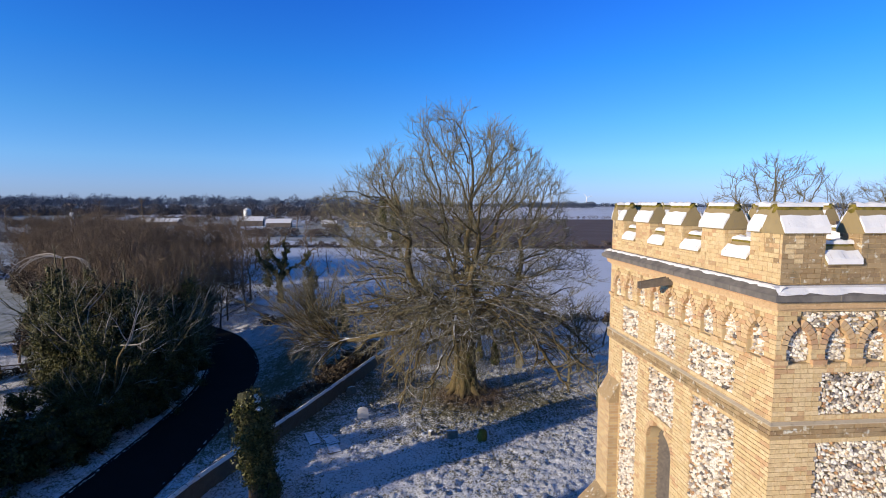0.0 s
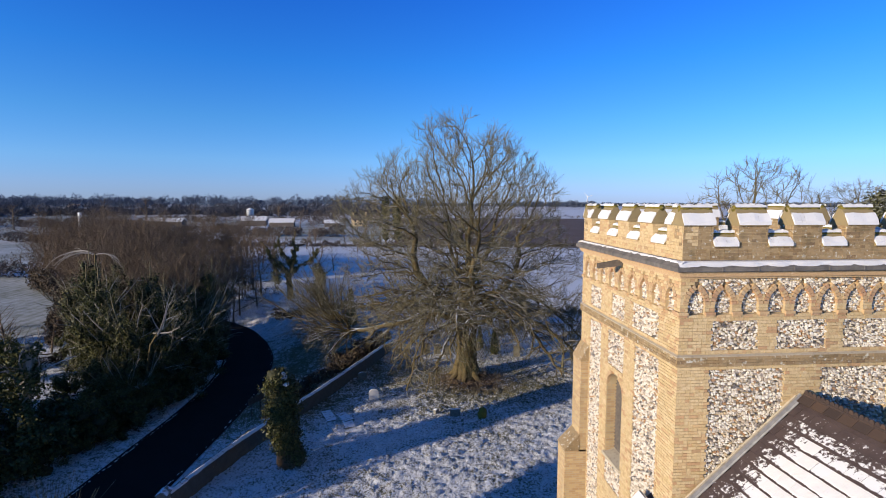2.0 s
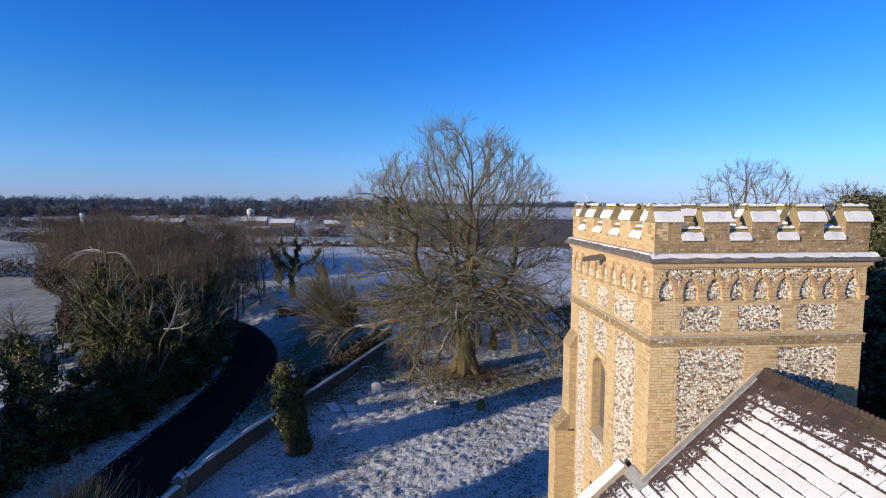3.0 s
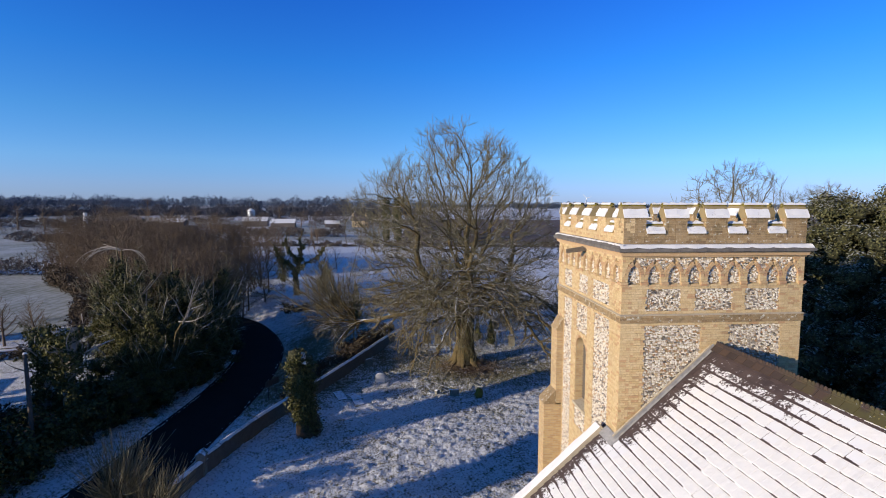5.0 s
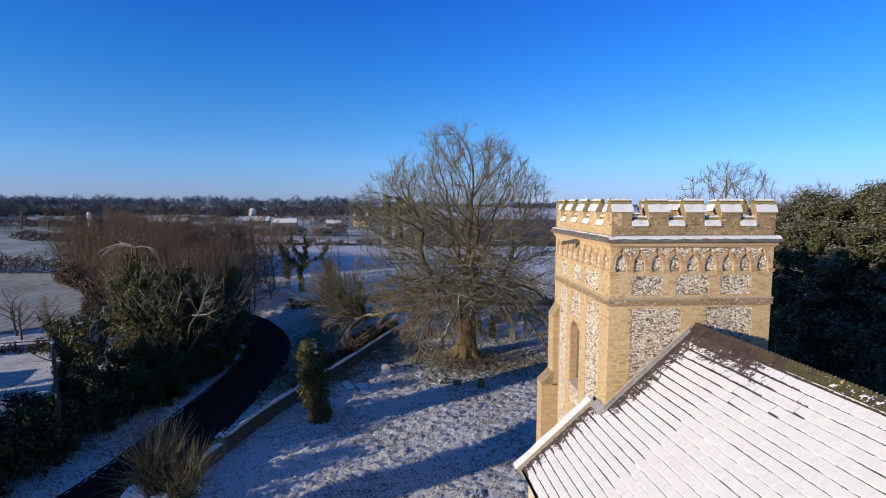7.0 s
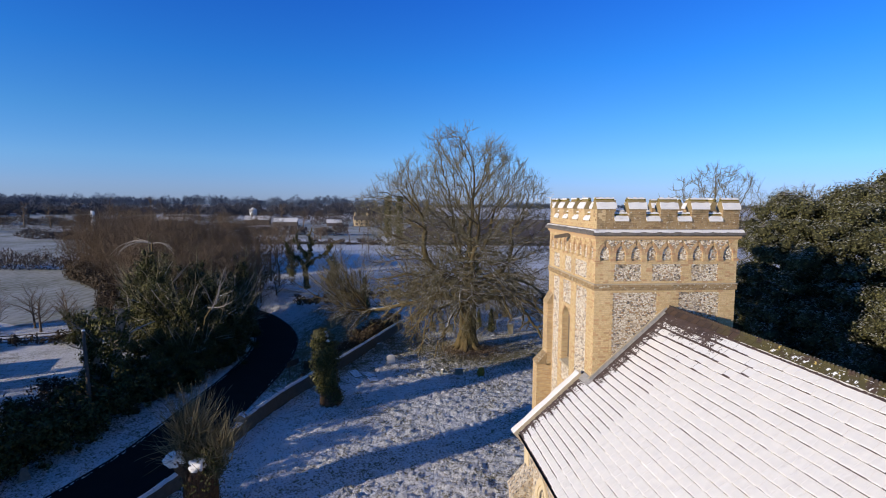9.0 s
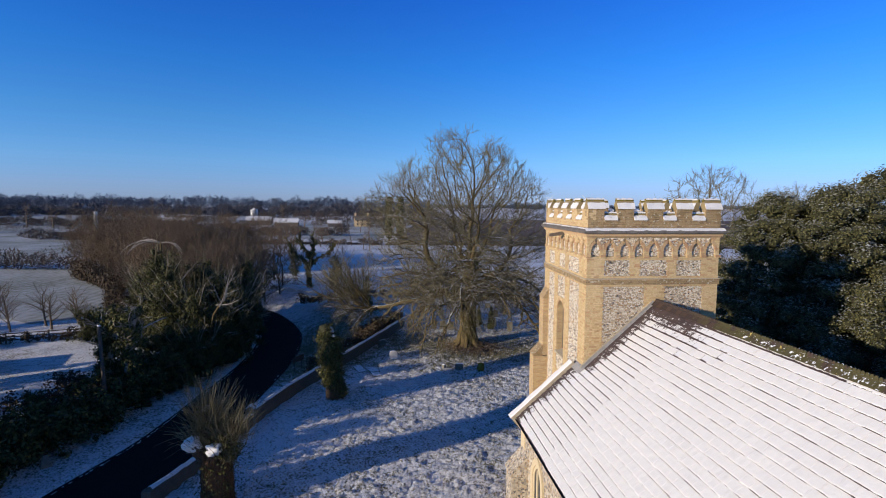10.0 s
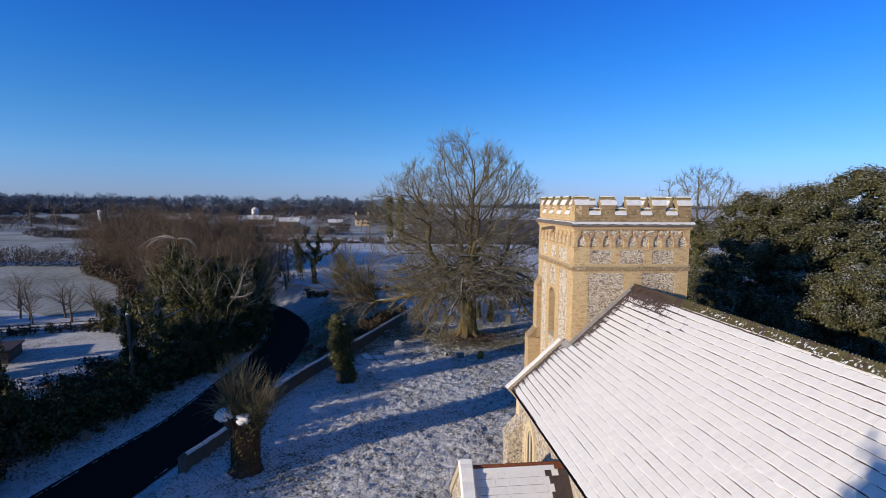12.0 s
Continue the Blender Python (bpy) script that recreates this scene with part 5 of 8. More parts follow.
def grown_tree(seed, trunk, trunk_r, aims, step, kill, tip, twigs, twig_len, sub=2, noise_=0.12, g=None, up=0.25, thick=0.48, forks=(), rise=0.0):
    """A tree of the class Growth, grown by colonise(), with fine twigs on its thin branches."""
    g = g or Growth(seed)
    rng = g.rng
    P, parent = colonise(g, trunk, aims, step, kill, noise_, rise, forks)
    n = len(P)
    kids = [[] for _ in range(n)]
    for i, q in enumerate(parent):
        if q >= 0:
            kids[q].append(i)
    power = np.zeros(n)
    for i in range(n - 1, -1, -1):
        power[i] = sum(power[k] for k in kids[i]) if kids[i] else 1.0
    # nodes are made after their parents, so one backward pass suffices
    r = tip * power ** thick
    r *= np.minimum(1.0, trunk_r / max(r[0], 1e-6)) ** np.clip((power / power[0]) ** 0.5, 0, 1)
    for i in range(len(trunk)):
        r[i] = max(r[i], trunk_r * (1 - 0.6 * i / len(trunk)))
    todo = [(0, None)]
    while todo:
        i, before = todo.pop()
        path = [i] if before is None else [before, i]
        while kids[i]:
            ks = sorted(kids[i], key=lambda k: -power[k])
            todo.extend((k, i) for k in ks[1:])
            i = ks[0]
            path.append(i)
        if len(path) > 1:
            rr = [r[k] for k in path]
            if before is not None:
                rr[0] = rr[1]
            q = g.wood if max(rr) > 0.04 else g.twig
            q.tube(P[path], rr, 8 if rr[0] > 0.25 else 6 if rr[0] > 0.1 else 4 if rr[0] > 0.035 else 3)
    for i in range(len(trunk), n):
        if r[i] > tip * 6:
            continue
        d = P[i] - P[parent[i]]
        d /= np.linalg.norm(d) + 1e-9
        for _ in range(twigs if kids[i] else twigs + 1):
            pts = g.bend(P[i], g.side(d, rng.uniform(0.2, 0.9)) + (0, 0, up), twig_len * rng.uniform(0.5, 1.2), 2, 0.16, 0.05)
            g.twig.tube(pts, np.linspace(tip * 0.9, tip * 0.5, 3), 3)
            for _ in range(sub):
                o = pts[1] if rng.random() < 0.6 else pts[0] * 0.5 + pts[1] * 0.5
                e = g.bend(o, g.side((pts[2] - pts[0]) / (np.linalg.norm(pts[2] - pts[0]) + 1e-9), rng.uniform(0.4, 0.9)), twig_len * rng.uniform(0.25, 0.6), 1, 0.1, 0.05)
                g.twig.tube(e, [tip * 0.6, tip * 0.4], 3)
    return g


def dome_aims(rng, n, radius, z0, z1, hollow=0.35, round_=2.2, skirt=0.8, gaps=0.0):
    """A cloud of aims filling a rounded crown, denser towards its outside, with clumps and gaps."""
    out = []
    lobes = rng.normal(size=(9, 3))
    lobes /= np.linalg.norm(lobes, axis=1)[:, None]
    while len(out) < n:
        h = rng.random()
        edge = (1 - h ** round_) ** 0.5 if h > 0.3 else skirt + (1 - skirt) * h / 0.3 * (1 - 0.3 ** round_) ** 0.5
        a = rng.random() * 6.283
        s = math.sqrt(rng.random())
        p = np.array((s * edge * math.cos(a), s * edge * math.sin(a), h))
        k = 1 + 0.14 * float(np.max(lobes @ (p - (0, 0, 0.4)) / (np.linalg.norm(p - (0, 0, 0.4)) + 1e-6)) - 0.75) * 4
        if gaps and noise.noise(Vector((p[0] * 3.1, p[1] * 3.1, p[2] * 4.2))) < gaps - 0.65:
            continue
        if s < hollow and h < 0.75 and rng.random() < 0.93:
            continue
        out.append((p[0] * radius * k, p[1] * radius * k, z0 + (z1 - z0) * (h * (0.93 + 0.07 * k))))
    return out


def spread_aims(rng, n, profile, squash=0.92, shift=0.0, gaps=0.42):
    """Aims in a crown whose radius is given at several heights, with lobes and gaps."""
    zs, rs = zip(*profile)
    out = []
    while len(out) < n:
        z = rng.uniform(zs[0], zs[-1])
        a = rng.random() * 6.283
        lobe = 1 + 0.30 * noise.noise(Vector((math.cos(a) * 1.3, math.sin(a) * 1.3, z * 0.16)))
        r = float(np.interp(z, zs, rs)) * lobe
        if rng.random() > (r / max(rs)) ** 1.3 + 0.06:
            continue
        s = rng.random() ** 0.42
        x, y = r * s * math.cos(a), r * s * math.sin(a) * squash
        if noise.noise(Vector((x * 0.36, y * 0.36, z * 0.42))) < gaps - 0.62:
            continue
        out.append((x + shift, y, z))
    return out


def hero_tree():
    base = np.array((5.4, 40.4, 0.0))
    tree = thing("old_spreading_tree", "huge bare spreading tree with pale drooping limbs in snowy churchyard", "tree", pose(*base))
    g = Growth(12)
    rng = g.rng
    trunk = np.array([(0, 0, -0.1), (0.05, 0, 2), (0.1, 0.1, 4.5), (0.0, 0.1, 7), (0.25, 0.2, 9.5)])
    g.wood.tube(trunk, [1.15, 0.92, 0.86, 0.72, 0.44], 14)
    for a in np.arange(0, 6.3, 0.9):
        g.wood.tube([(1.8 * math.cos(a), 1.8 * math.sin(a), -0.1), (1.05 * math.cos(a), 1.05 * math.sin(a), 0.35), (0.62 * math.cos(a), 0.62 * math.sin(a), 1.8)], [0.12, 0.3, 0.28], 6)

    # the lobed crown: a narrower top over a wide middle, on six great stems
    stems = [[(0.25, 0.2, 9.5), (0.35, 0.25, 10.6), (0.15, 0.15, 11.8), (0.25, 0.0, 13.0), (0.5, 0.1, 14.3), (0.4, 0.0, 15.6)],
             [(0.0, 0.1, 6.3), (-1.1, -0.2, 7.2), (-2.3, -0.5, 7.8), (-3.5, -0.5, 8.5), (-4.4, -0.4, 9.6), (-4.7, -0.4, 11.0), (-4.5, -0.3, 12.5), (-4.8, -0.3, 14.0)],
             [(0.05, 0.1, 5.6), (1.3, -0.3, 6.3), (2.4, -0.5, 7.3), (3.5, -0.6, 8.3), (4.3, -0.5, 9.6), (4.7, -0.3, 11.0), (4.5, -0.2, 12.6)],
             [(0.05, 0.1, 7), (0.4, -1.0, 7.8), (0.3, -2.2, 8.6), (0.0, -3.2, 9.8), (0.2, -3.8, 11.2), (0.5, -4.0, 12.6)],
             [(0.12, 0.15, 7.8), (0.0, 1.4, 8.6), (0.4, 2.6, 9.6), (0.6, 3.4, 11.0), (0.5, 3.7, 12.5)],
             [(0.2, 0.2, 8.6), (-0.5, 0.0, 9.6), (-1.2, -0.3, 10.8), (-1.6, -0.4, 12.2), (-1.5, -0.3, 13.8)],
             [(0.2, 0.2, 8.6), (1.0, 0.3, 9.6), (1.8, 0.5, 10.8), (2.4, 0.6, 12.2), (2.6, 0.5, 13.8)]]
    outline = [(5.0, 8.6), (7.5, 10.6), (10, 11.6), (13, 11.3), (16, 10.2), (18.6, 8.5), (20.4, 7.0), (21.8, 5.2), (22.8, 3.4), (23.6, 1.2)]
    profile = [(z * 0.965, r * 0.93) for z, r in outline]
    grown_tree(12, [(0, 0, 3.5), (0.05, 0.05, 4.2), (0.1, 0.1, 4.9), (0.05, 0.1, 5.6), (0, 0.1, 6.3), (0.05, 0.1, 7), (0.12, 0.15, 7.8), (0.2, 0.2, 8.6), (0.25, 0.2, 9.5)], 0.62,
               spread_aims(rng, 4600, profile, 0.9, -0.8), 0.45, 0.62, 0.0185, 2, 1.15, 1, 0.20, g, 0.45, 0.53, stems, 0.42)
    # crooked limbs showing through the crown
    knotty = [(0.6, 0.36, 0.8, 0.2, 0.05, 6, 0.5), (0.4, 0.45, 0.75, 0.2, 0.05, 4, 0.55), (0.3, 0.5, 0.7, 0.2, 0.05, 2, 0.6)]
    for i in range(12):
        a, z0 = i * 2.39996 + 1.1, 7.0 + 0.6 * i
        reach = 7.2 - 0.2 * i
        pts = [np.array((reach * s * math.cos(a), reach * s * math.sin(a) * 0.9, z0 + 3.4 * s ** 1.5)) + (rng.normal(size=3) * 0.30 if 0 < s < 1 else 0) for s in np.linspace(0.02, 1, 10)]
        g.limb(np.array(pts), rng.uniform(0.10, 0.17) * (1.1 - 0.03 * i), 0, knotty, 0.3)
    # the long low limbs, drooping nearly to the ground, lying out over the wall and towards the church
    droop = [(0.42, 0.34, 0.9, 0.20, -0.01, 6, 0.5), (0.34, 0.46, 0.8, 0.2, -0.04, 4, 0.55), (0.26, 0.5, 0.7, 0.18, -0.03, 2, 0.6)]
    for path, r in (([(0, 0, 4.8), (-2.4, 0.4, 5.7), (-4.6, 1.4, 5.2), (-7.6, 3.0, 4.0), (-10.6, 4.6, 3.2), (-13.4, 6.0, 2.9), (-15.2, 6.6, 3.1)], 0.34),
                    ([(0, 0, 4.6), (-1.8, -1.6, 5.4), (-3.4, -3.2, 4.9), (-4.6, -4.4, 2.9), (-5.4, -5.2, 0.9)], 0.22),
                    ([(0, 0, 4.2), (-1.2, -2.2, 4.9), (-2.6, -4.2, 3.7), (-3.4, -5.2, 1.9), (-3.9, -5.6, 0.6)], 0.17),
                    ([(0, 0, 4.8), (2.2, -1.0, 5.7), (4.2, -1.9, 5.6), (5.8, -2.6, 4.2), (6.9, -3.0, 2.5), (7.9, -3.4, 0.9)], 0.27),
                    ([(0, 0, 5.4), (2.6, -1.4, 6.4), (5.2, -2.8, 5.8), (8.0, -3.4, 4.0), (10.0, -3.6, 2.4)], 0.25),
                    ([(0, 0, 6.5), (3.2, -0.5, 7.6), (6.6, -1.2, 6.9), (9.0, -1.5, 5.0), (10.2, -2, 3.2)], 0.24),
                    ([(0, 0, 6), (-1, -3, 7), (-1.6, -5.4, 6), (-2.0, -7.0, 4.0)], 0.2), ([(0, 0, 6.4), (1.6, -2.6, 7.4), (2.8, -5, 6.4), (3.4, -6.6, 4.4)], 0.2),
                    ([(0, 0, 5.6), (-3, 1, 6.9), (-6.5, 1.5, 6.9), (-10, 2, 6.0)], 0.24), ([(0, 0, 6.2), (-3, -1.2, 7.9), (-6.4, -1.5, 8.2), (-9.6, -1.0, 7.6)], 0.24)):
        pts = np.array(path, float)
        fine_pts = []
        for a, b in zip(pts, pts[1:]):
            for s in (0, 0.33, 0.67):
                fine_pts.append(a + (b - a) * s + rng.normal(size=3) * 0.13)
        fine_pts.append(pts[-1])
        g.limb(np.array(fine_pts), r, 0, droop, 0.22)
    # more low limbs all round, arching out and down
    for i in range(14):
        a = i * 2.39996 + 0.4
        reach, z0 = rng.uniform(6.5, 10.0), rng.uniform(5.0, 9.5)
        z1 = rng.uniform(2.2, 7.5)
        pts = []
        for s in np.linspace(0, 1, 9):
            pts.append(np.array((reach * s * math.cos(a), reach * s * math.sin(a) * 0.85, z0 + (z1 - z0) * s ** 1.6 + 1.6 * math.sin(s * math.pi))) + (rng.normal(size=3) * 0.25 if 0 < s < 1 else 0))
        g.limb(np.array(pts), rng.uniform(0.12, 0.2), 0, droop, 0.25)
    # the far end of the great low limb, lying beyond the wall, with a fan of upright and trailing branches
    fan_levels = [(0.5, 0.5, 0.6, 0.12, 0.06, 5, 0.55), (0.34, 0.45, 0.6, 0.14, 0.05, 3, 0.6), (0.26, 0.5, 0.6, 0.14, 0.04, 2, 0.6)]
    low_levels = [(0.5, 0.45, 0.7, 0.2, -0.02, 5, 0.55), (0.4, 0.45, 0.7, 0.2, 0.0, 3, 0.6)]
    fork = np.array((-11.8, 5.4, 2.95))
    for i in range(30):
        s = rng.uniform(-1.6, 1.8)
        o = fork + np.array((-s, s * 0.45 + rng.uniform(-0.4, 0.4), rng.uniform(-0.1, 0.3)))
        lean = rng.uniform(-1.7, -0.05)
        g.limb(g.bend(o, (lean, rng.normal() * 0.35, 0.95), rng.uniform(5.0, 8.4) * (1 - 0.08 * abs(lean + 0.6)), 8, 0.09, 0.02), rng.uniform(0.06, 0.11), 0, fan_levels, 0.15)
    for i in range(22):
        o = fork + np.array((rng.uniform(-1.5, 2.0), rng.uniform(-0.6, 0.6), 0.0))
        g.limb(g.bend(o, (-1.0, rng.normal() * 0.5 - 0.3, rng.uniform(-0.15, 0.35)), rng.uniform(2.6, 5.2), 8, 0.14, -0.05), rng.uniform(0.05, 0.09), 1, low_levels + low_levels[1:], 0.15)
    # hanging whips round the trunk
    for _ in range(900):
        a, r = rng.random() * 6.3, rng.uniform(0.7, 1.0) * rng.uniform(0.9, 7.0)
        z = rng.uniform(3.0, 8.5)
        p = np.array((r * math.cos(a) * 1.1, r * math.sin(a), z))
        pts = g.bend(p, (rng.normal() * 0.4, rng.normal() * 0.4, -0.6), rng.uniform(1.4, 3.6), 5, 0.12, -0.14)
        pts[:, 2] = np.maximum(pts[:, 2], 0.3)
        g.twig.tube(pts, np.linspace(0.016, 0.004, len(pts)), 3)
    g.wood.add("trunk", M_BARK, tree, "mossy brown trunk and limbs dusted with snow", smooth=True)
    g.twig.add("crown", M_TWIG, tree, "dense pale bare twigs", smooth=True)
    me = leaf_mesh("ivy", [(0.1, -0.35, 1.8, 0.95, 0.8, 2.2), (0, -0.2, 4.6, 0.95, 0.9, 1.2), (0.7, -0.3, 8.2, 0.5, 0.5, 1.4)], 1500, 0.10, M_IVY, 4)
    child("ivy", me, tree, "patchy ivy climbing the trunk")
    brush = Mesh()
    for _ in range(700):
        a, r = rng.random() * 6.3, rng.uniform(0.6, 2.4)
        p = np.array((r * math.cos(a) * 1.3, r * math.sin(a) - 0.6, 0.0))
        pts = g.bend(p, (rng.normal() * 0.8, rng.normal() * 0.8, 0.9), rng.uniform(0.3, 0.9), 2, 0.2, -0.1)
        brush.tube(pts, [0.009, 0.007, 0.004], 3)
    brush.add("undergrowth", M_TWIGB, tree, "brown suckers round the foot")


hero_tree()


def bare_tree_meshes(seed, height, spread, levels, limbs, trunk_r, first=0.25, tilt=0.35):
    g = Growth(seed)
    trunk = g.bend((0, 0, -0.1), (0, 0, 1), height * 0.8, 7, 0.07, 0.05)
    g.draw(trunk, trunk_r, trunk_r * 0.2)
    for i in range(limbs):
        s = first + (0.97 - first) * (i + g.rng.random()) / limbs
        f = s * 7
        j = min(int(f), 6)
        p = trunk[j] + (trunk[j + 1] - trunk[j]) * (f - j)
        a = i * 2.4 + g.rng.normal() * 0.3
        up = tilt + 0.9 * s
        length = spread * math.sqrt(max(0.1, 1 - (s - 0.35) ** 2 * 1.6)) * g.rng.uniform(0.75, 1.15)
        g.limb(g.bend(p, (math.cos(a), math.sin(a), up), length, 6, 0.13, 0.05), trunk_r * 0.5 * (1 - 0.6 * s), 0, levels, 0.2)
    return g


WOODLEVELS = [(0.36, 0.42, 0.7, 0.16, 0.09, 3, 0.5), (0.27, 0.5, 0.65, 0.16, 0.08, 2, 0.6)]


def bare_tree_proto(seed, height, spread, limbs, trunk_r, bark, twig, levels=WOODLEVELS, first=0.25, tilt=0.35):
    g = bare_tree_meshes(seed, height, spread, levels, limbs, trunk_r, first, tilt)
    return g.wood.data("trunk", bark, True), g.twig.data("crown", twig, True)


def plant(protos, x, y, name, label, scale, turn, group="", ivy=None, z=0.0, category="tree"):
    t = thing(name, label, category, pose(x, y, z + ground_z(x, y), 0, 0, turn) @ Matrix.Scale(scale, 4), group)
    child("trunk", protos[0], t)
    child("crown", protos[1], t)
    if ivy:
        child("ivy", ivy, t, "dark ivy round the trunk")
    return t


def ivy_along(rng, paths, radius, count, size, seed):
    """Ivy leaves in uneven clumps along branches."""
    blobs = []
    for pts, lo, hi in paths:
        n = max(3, int(np.linalg.norm(np.diff(pts, axis=0), axis=1).sum() * (hi - lo) / 0.45))
        for i in range(n):
            f = (lo + (hi - lo) * (i + rng.random()) / n) * (len(pts) - 1)
            j = min(int(f), len(pts) - 2)
            p = pts[j] + (pts[j + 1] - pts[j]) * (f - j)
            k = radius * rng.uniform(0.5, 1.25) * (1.15 - 0.6 * i / n)
            blobs.append((p[0] + rng.normal() * 0.22, p[1] + rng.normal() * 0.22, p[2], k, k, k * rng.uniform(0.9, 1.6)))
    return leaf_mesh("ivy", blobs, count, size, M_IVY, seed, 0.75), blobs


def ivy_tree_proto(seed, high, spread, pale):
    """A hedge tree with ivy-wrapped stems and bare pale branches standing out of it."""
    g = Growth(seed)
    rng = g.rng
    bole = g.bend((0, 0, -0.2), (rng.normal() * 0.08, rng.normal() * 0.08, 1), high * 0.55, 6, 0.08, 0.05)
    g.draw(bole, 0.24, 0.13)
    paths = [(bole, 0.0, 1.0)]
    levels = [(0.6, 0.42, 0.75, 0.17, 0.06, 4, 0.55), (0.42, 0.48, 0.7, 0.17, 0.06, 3, 0.6)]
    for i in range(11):
        p = bole[2 + i % 5] + rng.normal(size=3) * 0.1
        a = i * 2.4 + rng.normal() * 0.3
        tilt = rng.uniform(0.5, 2.2)
        pts = g.bend(p, (math.cos(a), math.sin(a), tilt), (high - p[2]) * rng.uniform(0.65, 1.0) if tilt > 1.1 else spread * rng.uniform(0.8, 1.3), 8, 0.13, 0.04)
        g.limb(pts, rng.uniform(0.06, 0.10), 0, levels, 0.3)
        paths.append((pts, 0.0, rng.uniform(0.5, 0.92)))
    # sprays of smaller boughs low down
    for i in range(12):
        a = rng.random() * 6.3
        pts = g.bend(bole[1] + (0, 0, rng.uniform(-0.6, 1.6)), (math.cos(a), math.sin(a), rng.uniform(0.1, 0.8)), spread * rng.uniform(0.7, 1.2), 6, 0.15, -0.02)
        g.limb(pts, 0.05, 1, levels, 0.3)
        paths.append((pts, 0.1, 0.85))
    ivy, blobs = ivy_along(rng, paths, 0.62, 17000, 0.070, seed + 500)
    return g.wood.data("trunk", pale, True), g.twig.data("crown", M_TWIG, True), ivy, [(x, y, z, a * 0.5, b * 0.5, c * 0.5) for x, y, z, a, b, c in blobs[::2]]


def build_wood():
    rng = random.Random(31)
    def wood_tree(seed):
        g = Growth(seed)
        aims = spread_aims(g.rng, 430, [(2.0, 2.6), (5, 3.7), (8.0, 3.9), (10.2, 2.9), (11.6, 0.9)], 1.0, 0.0, 0.3)
        grown_tree(seed, [(0, 0, z) for z in np.linspace(-0.1, 3.6, 6)], 0.17, aims, 0.5, 0.65, 0.016, 2, 1.25, 1, 0.16, g, 0.85)
        return g.wood.data("trunk", M_TWIGB, True), g.twig.data("crown", M_TWIGB, True)

    protos = [wood_tree(40 + i) for i in range(4)]
    region = [(-70, 98), (-50, 79), (-38, 61), (-31, 52), (-25, 50), (-23, 54), (-25, 62), (-33, 73), (-50, 88), (-30, 100), (-75, 130)]

    def inside(x, y):
        c = False
        for (x0, y0), (x1, y1) in zip(region, region[1:] + region[:1]):
            if (y0 > y) != (y1 > y) and x < (x1 - x0) * (y - y0) / (y1 - y0) + x0:
                c = not c
        return c

    spots = []
    tries = 0
    while len(spots) < 105 and tries < 9000:
        x, y = rng.uniform(-75, -18), rng.uniform(38, 128)
        tries += 1
        if inside(x, y) and all(math.dist((x, y), s) > 2.5 for s in spots) and np.min(np.hypot(ROAD_MID[:, 0] - x, ROAD_MID[:, 1] - y)) > 4.8:
            spots.append((x, y))
    spots += [(-26, 77), (-29.5, 80), (-24, 82), (-33, 84), (-27, 88), (-23.2, 55.6), (-24.4, 60.4), (-26.8, 64.4)]
    for i, (x, y) in enumerate(spots):
        k = rng.uniform(0.74, 1.16) * (0.95 if y < 60 else 1.06)
        plant(protos[i % 4], x, y, "bare_tree", "bare brown woodland tree in a dense thicket", k, rng.uniform(0, 360), "woodland trees")
    # ivy-grown trees in front of the thicket and along the lane
    front = [ivy_tree_proto(50 + i, h, w, m_) for i, (h, w, m_) in enumerate(((9.6, 2.9, M_TWIG), (8.6, 3.2, M_DEADWOOD), (10.4, 2.6, M_TWIG), (7.4, 3.0, M_TWIG)))]
    cores = {}
    for i, (x, y, k, kind) in enumerate(((-22.3, 39.6, 1.0, 0), (-24.4, 41.0, 0.92, 1), (-26.6, 42.2, 1.0, 2), (-28.4, 44.6, 0.95, 1), (-33.6, 51.6, 0.85, 1), (-21.2, 43.0, 1.02, 2), (-21.4, 46.8, 1.02, 0), (-22.0, 50.6, 1.05, 1),
                                         (-23.4, 55.0, 1.05, 2), (-25.4, 59.4, 1.02, 0), (-24.4, 46.0, 1.08, 2), (-26.4, 50.0, 1.05, 0), (-29.2, 51.5, 1.0, 2), (-23.4, 37.6, 0.72, 3), (-36.4, 56.0, 0.8, 3), (-21.6, 36.6, 0.6, 1), (-36.6, 44.6, 0.55, 3), (-33.6, 42.6, 0.45, 3), (-28.8, 45.2, 1.1, 2), (-22.6, 53.6, 1.1, 2), (-23.4, 58.0, 1.12, 0), (-25.6, 62.4, 1.1, 2), (-27.8, 66.4, 1.1, 0))):
        t = plant(front[kind][:2], x, y, "ivy_grown_tree", "crooked ivy-grown tree with pale bare branches at the wood's edge", k * 1.2, i * 67, "ivy-grown trees", front[kind][2])
        if kind not in cores:
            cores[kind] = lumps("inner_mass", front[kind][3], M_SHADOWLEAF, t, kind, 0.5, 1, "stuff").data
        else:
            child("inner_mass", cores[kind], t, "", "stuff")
    # bleached forked branch hanging out over the lane
    g = Growth(78)
    for o, d, l, r in (((-19.9, 37.6, 5.0), (0.55, -0.2, 0.95), 4.6, 0.065), ((-19.4, 37.4, 5.6), (0.25, 0.1, 1.0), 3.6, 0.05), ((-20.3, 37.8, 5.2), (1.0, -0.3, 0.02), 3.2, 0.06), ((-19.7, 37.5, 5.6), (-0.4, -0.3, 0.8), 2.6, 0.05)):
        g.limb(g.bend(o, d, l, 7, 0.10, 0.0), r, 0, [(0.6, 0.4, 0.7, 0.16, 0.02, 4, 0.5), (0.5, 0.4, 0.7, 0.16, 0.02, 2, 0.6)])
    t = thing("dead_tree", "bleached dead tree with forked branches over the lane", "tree")
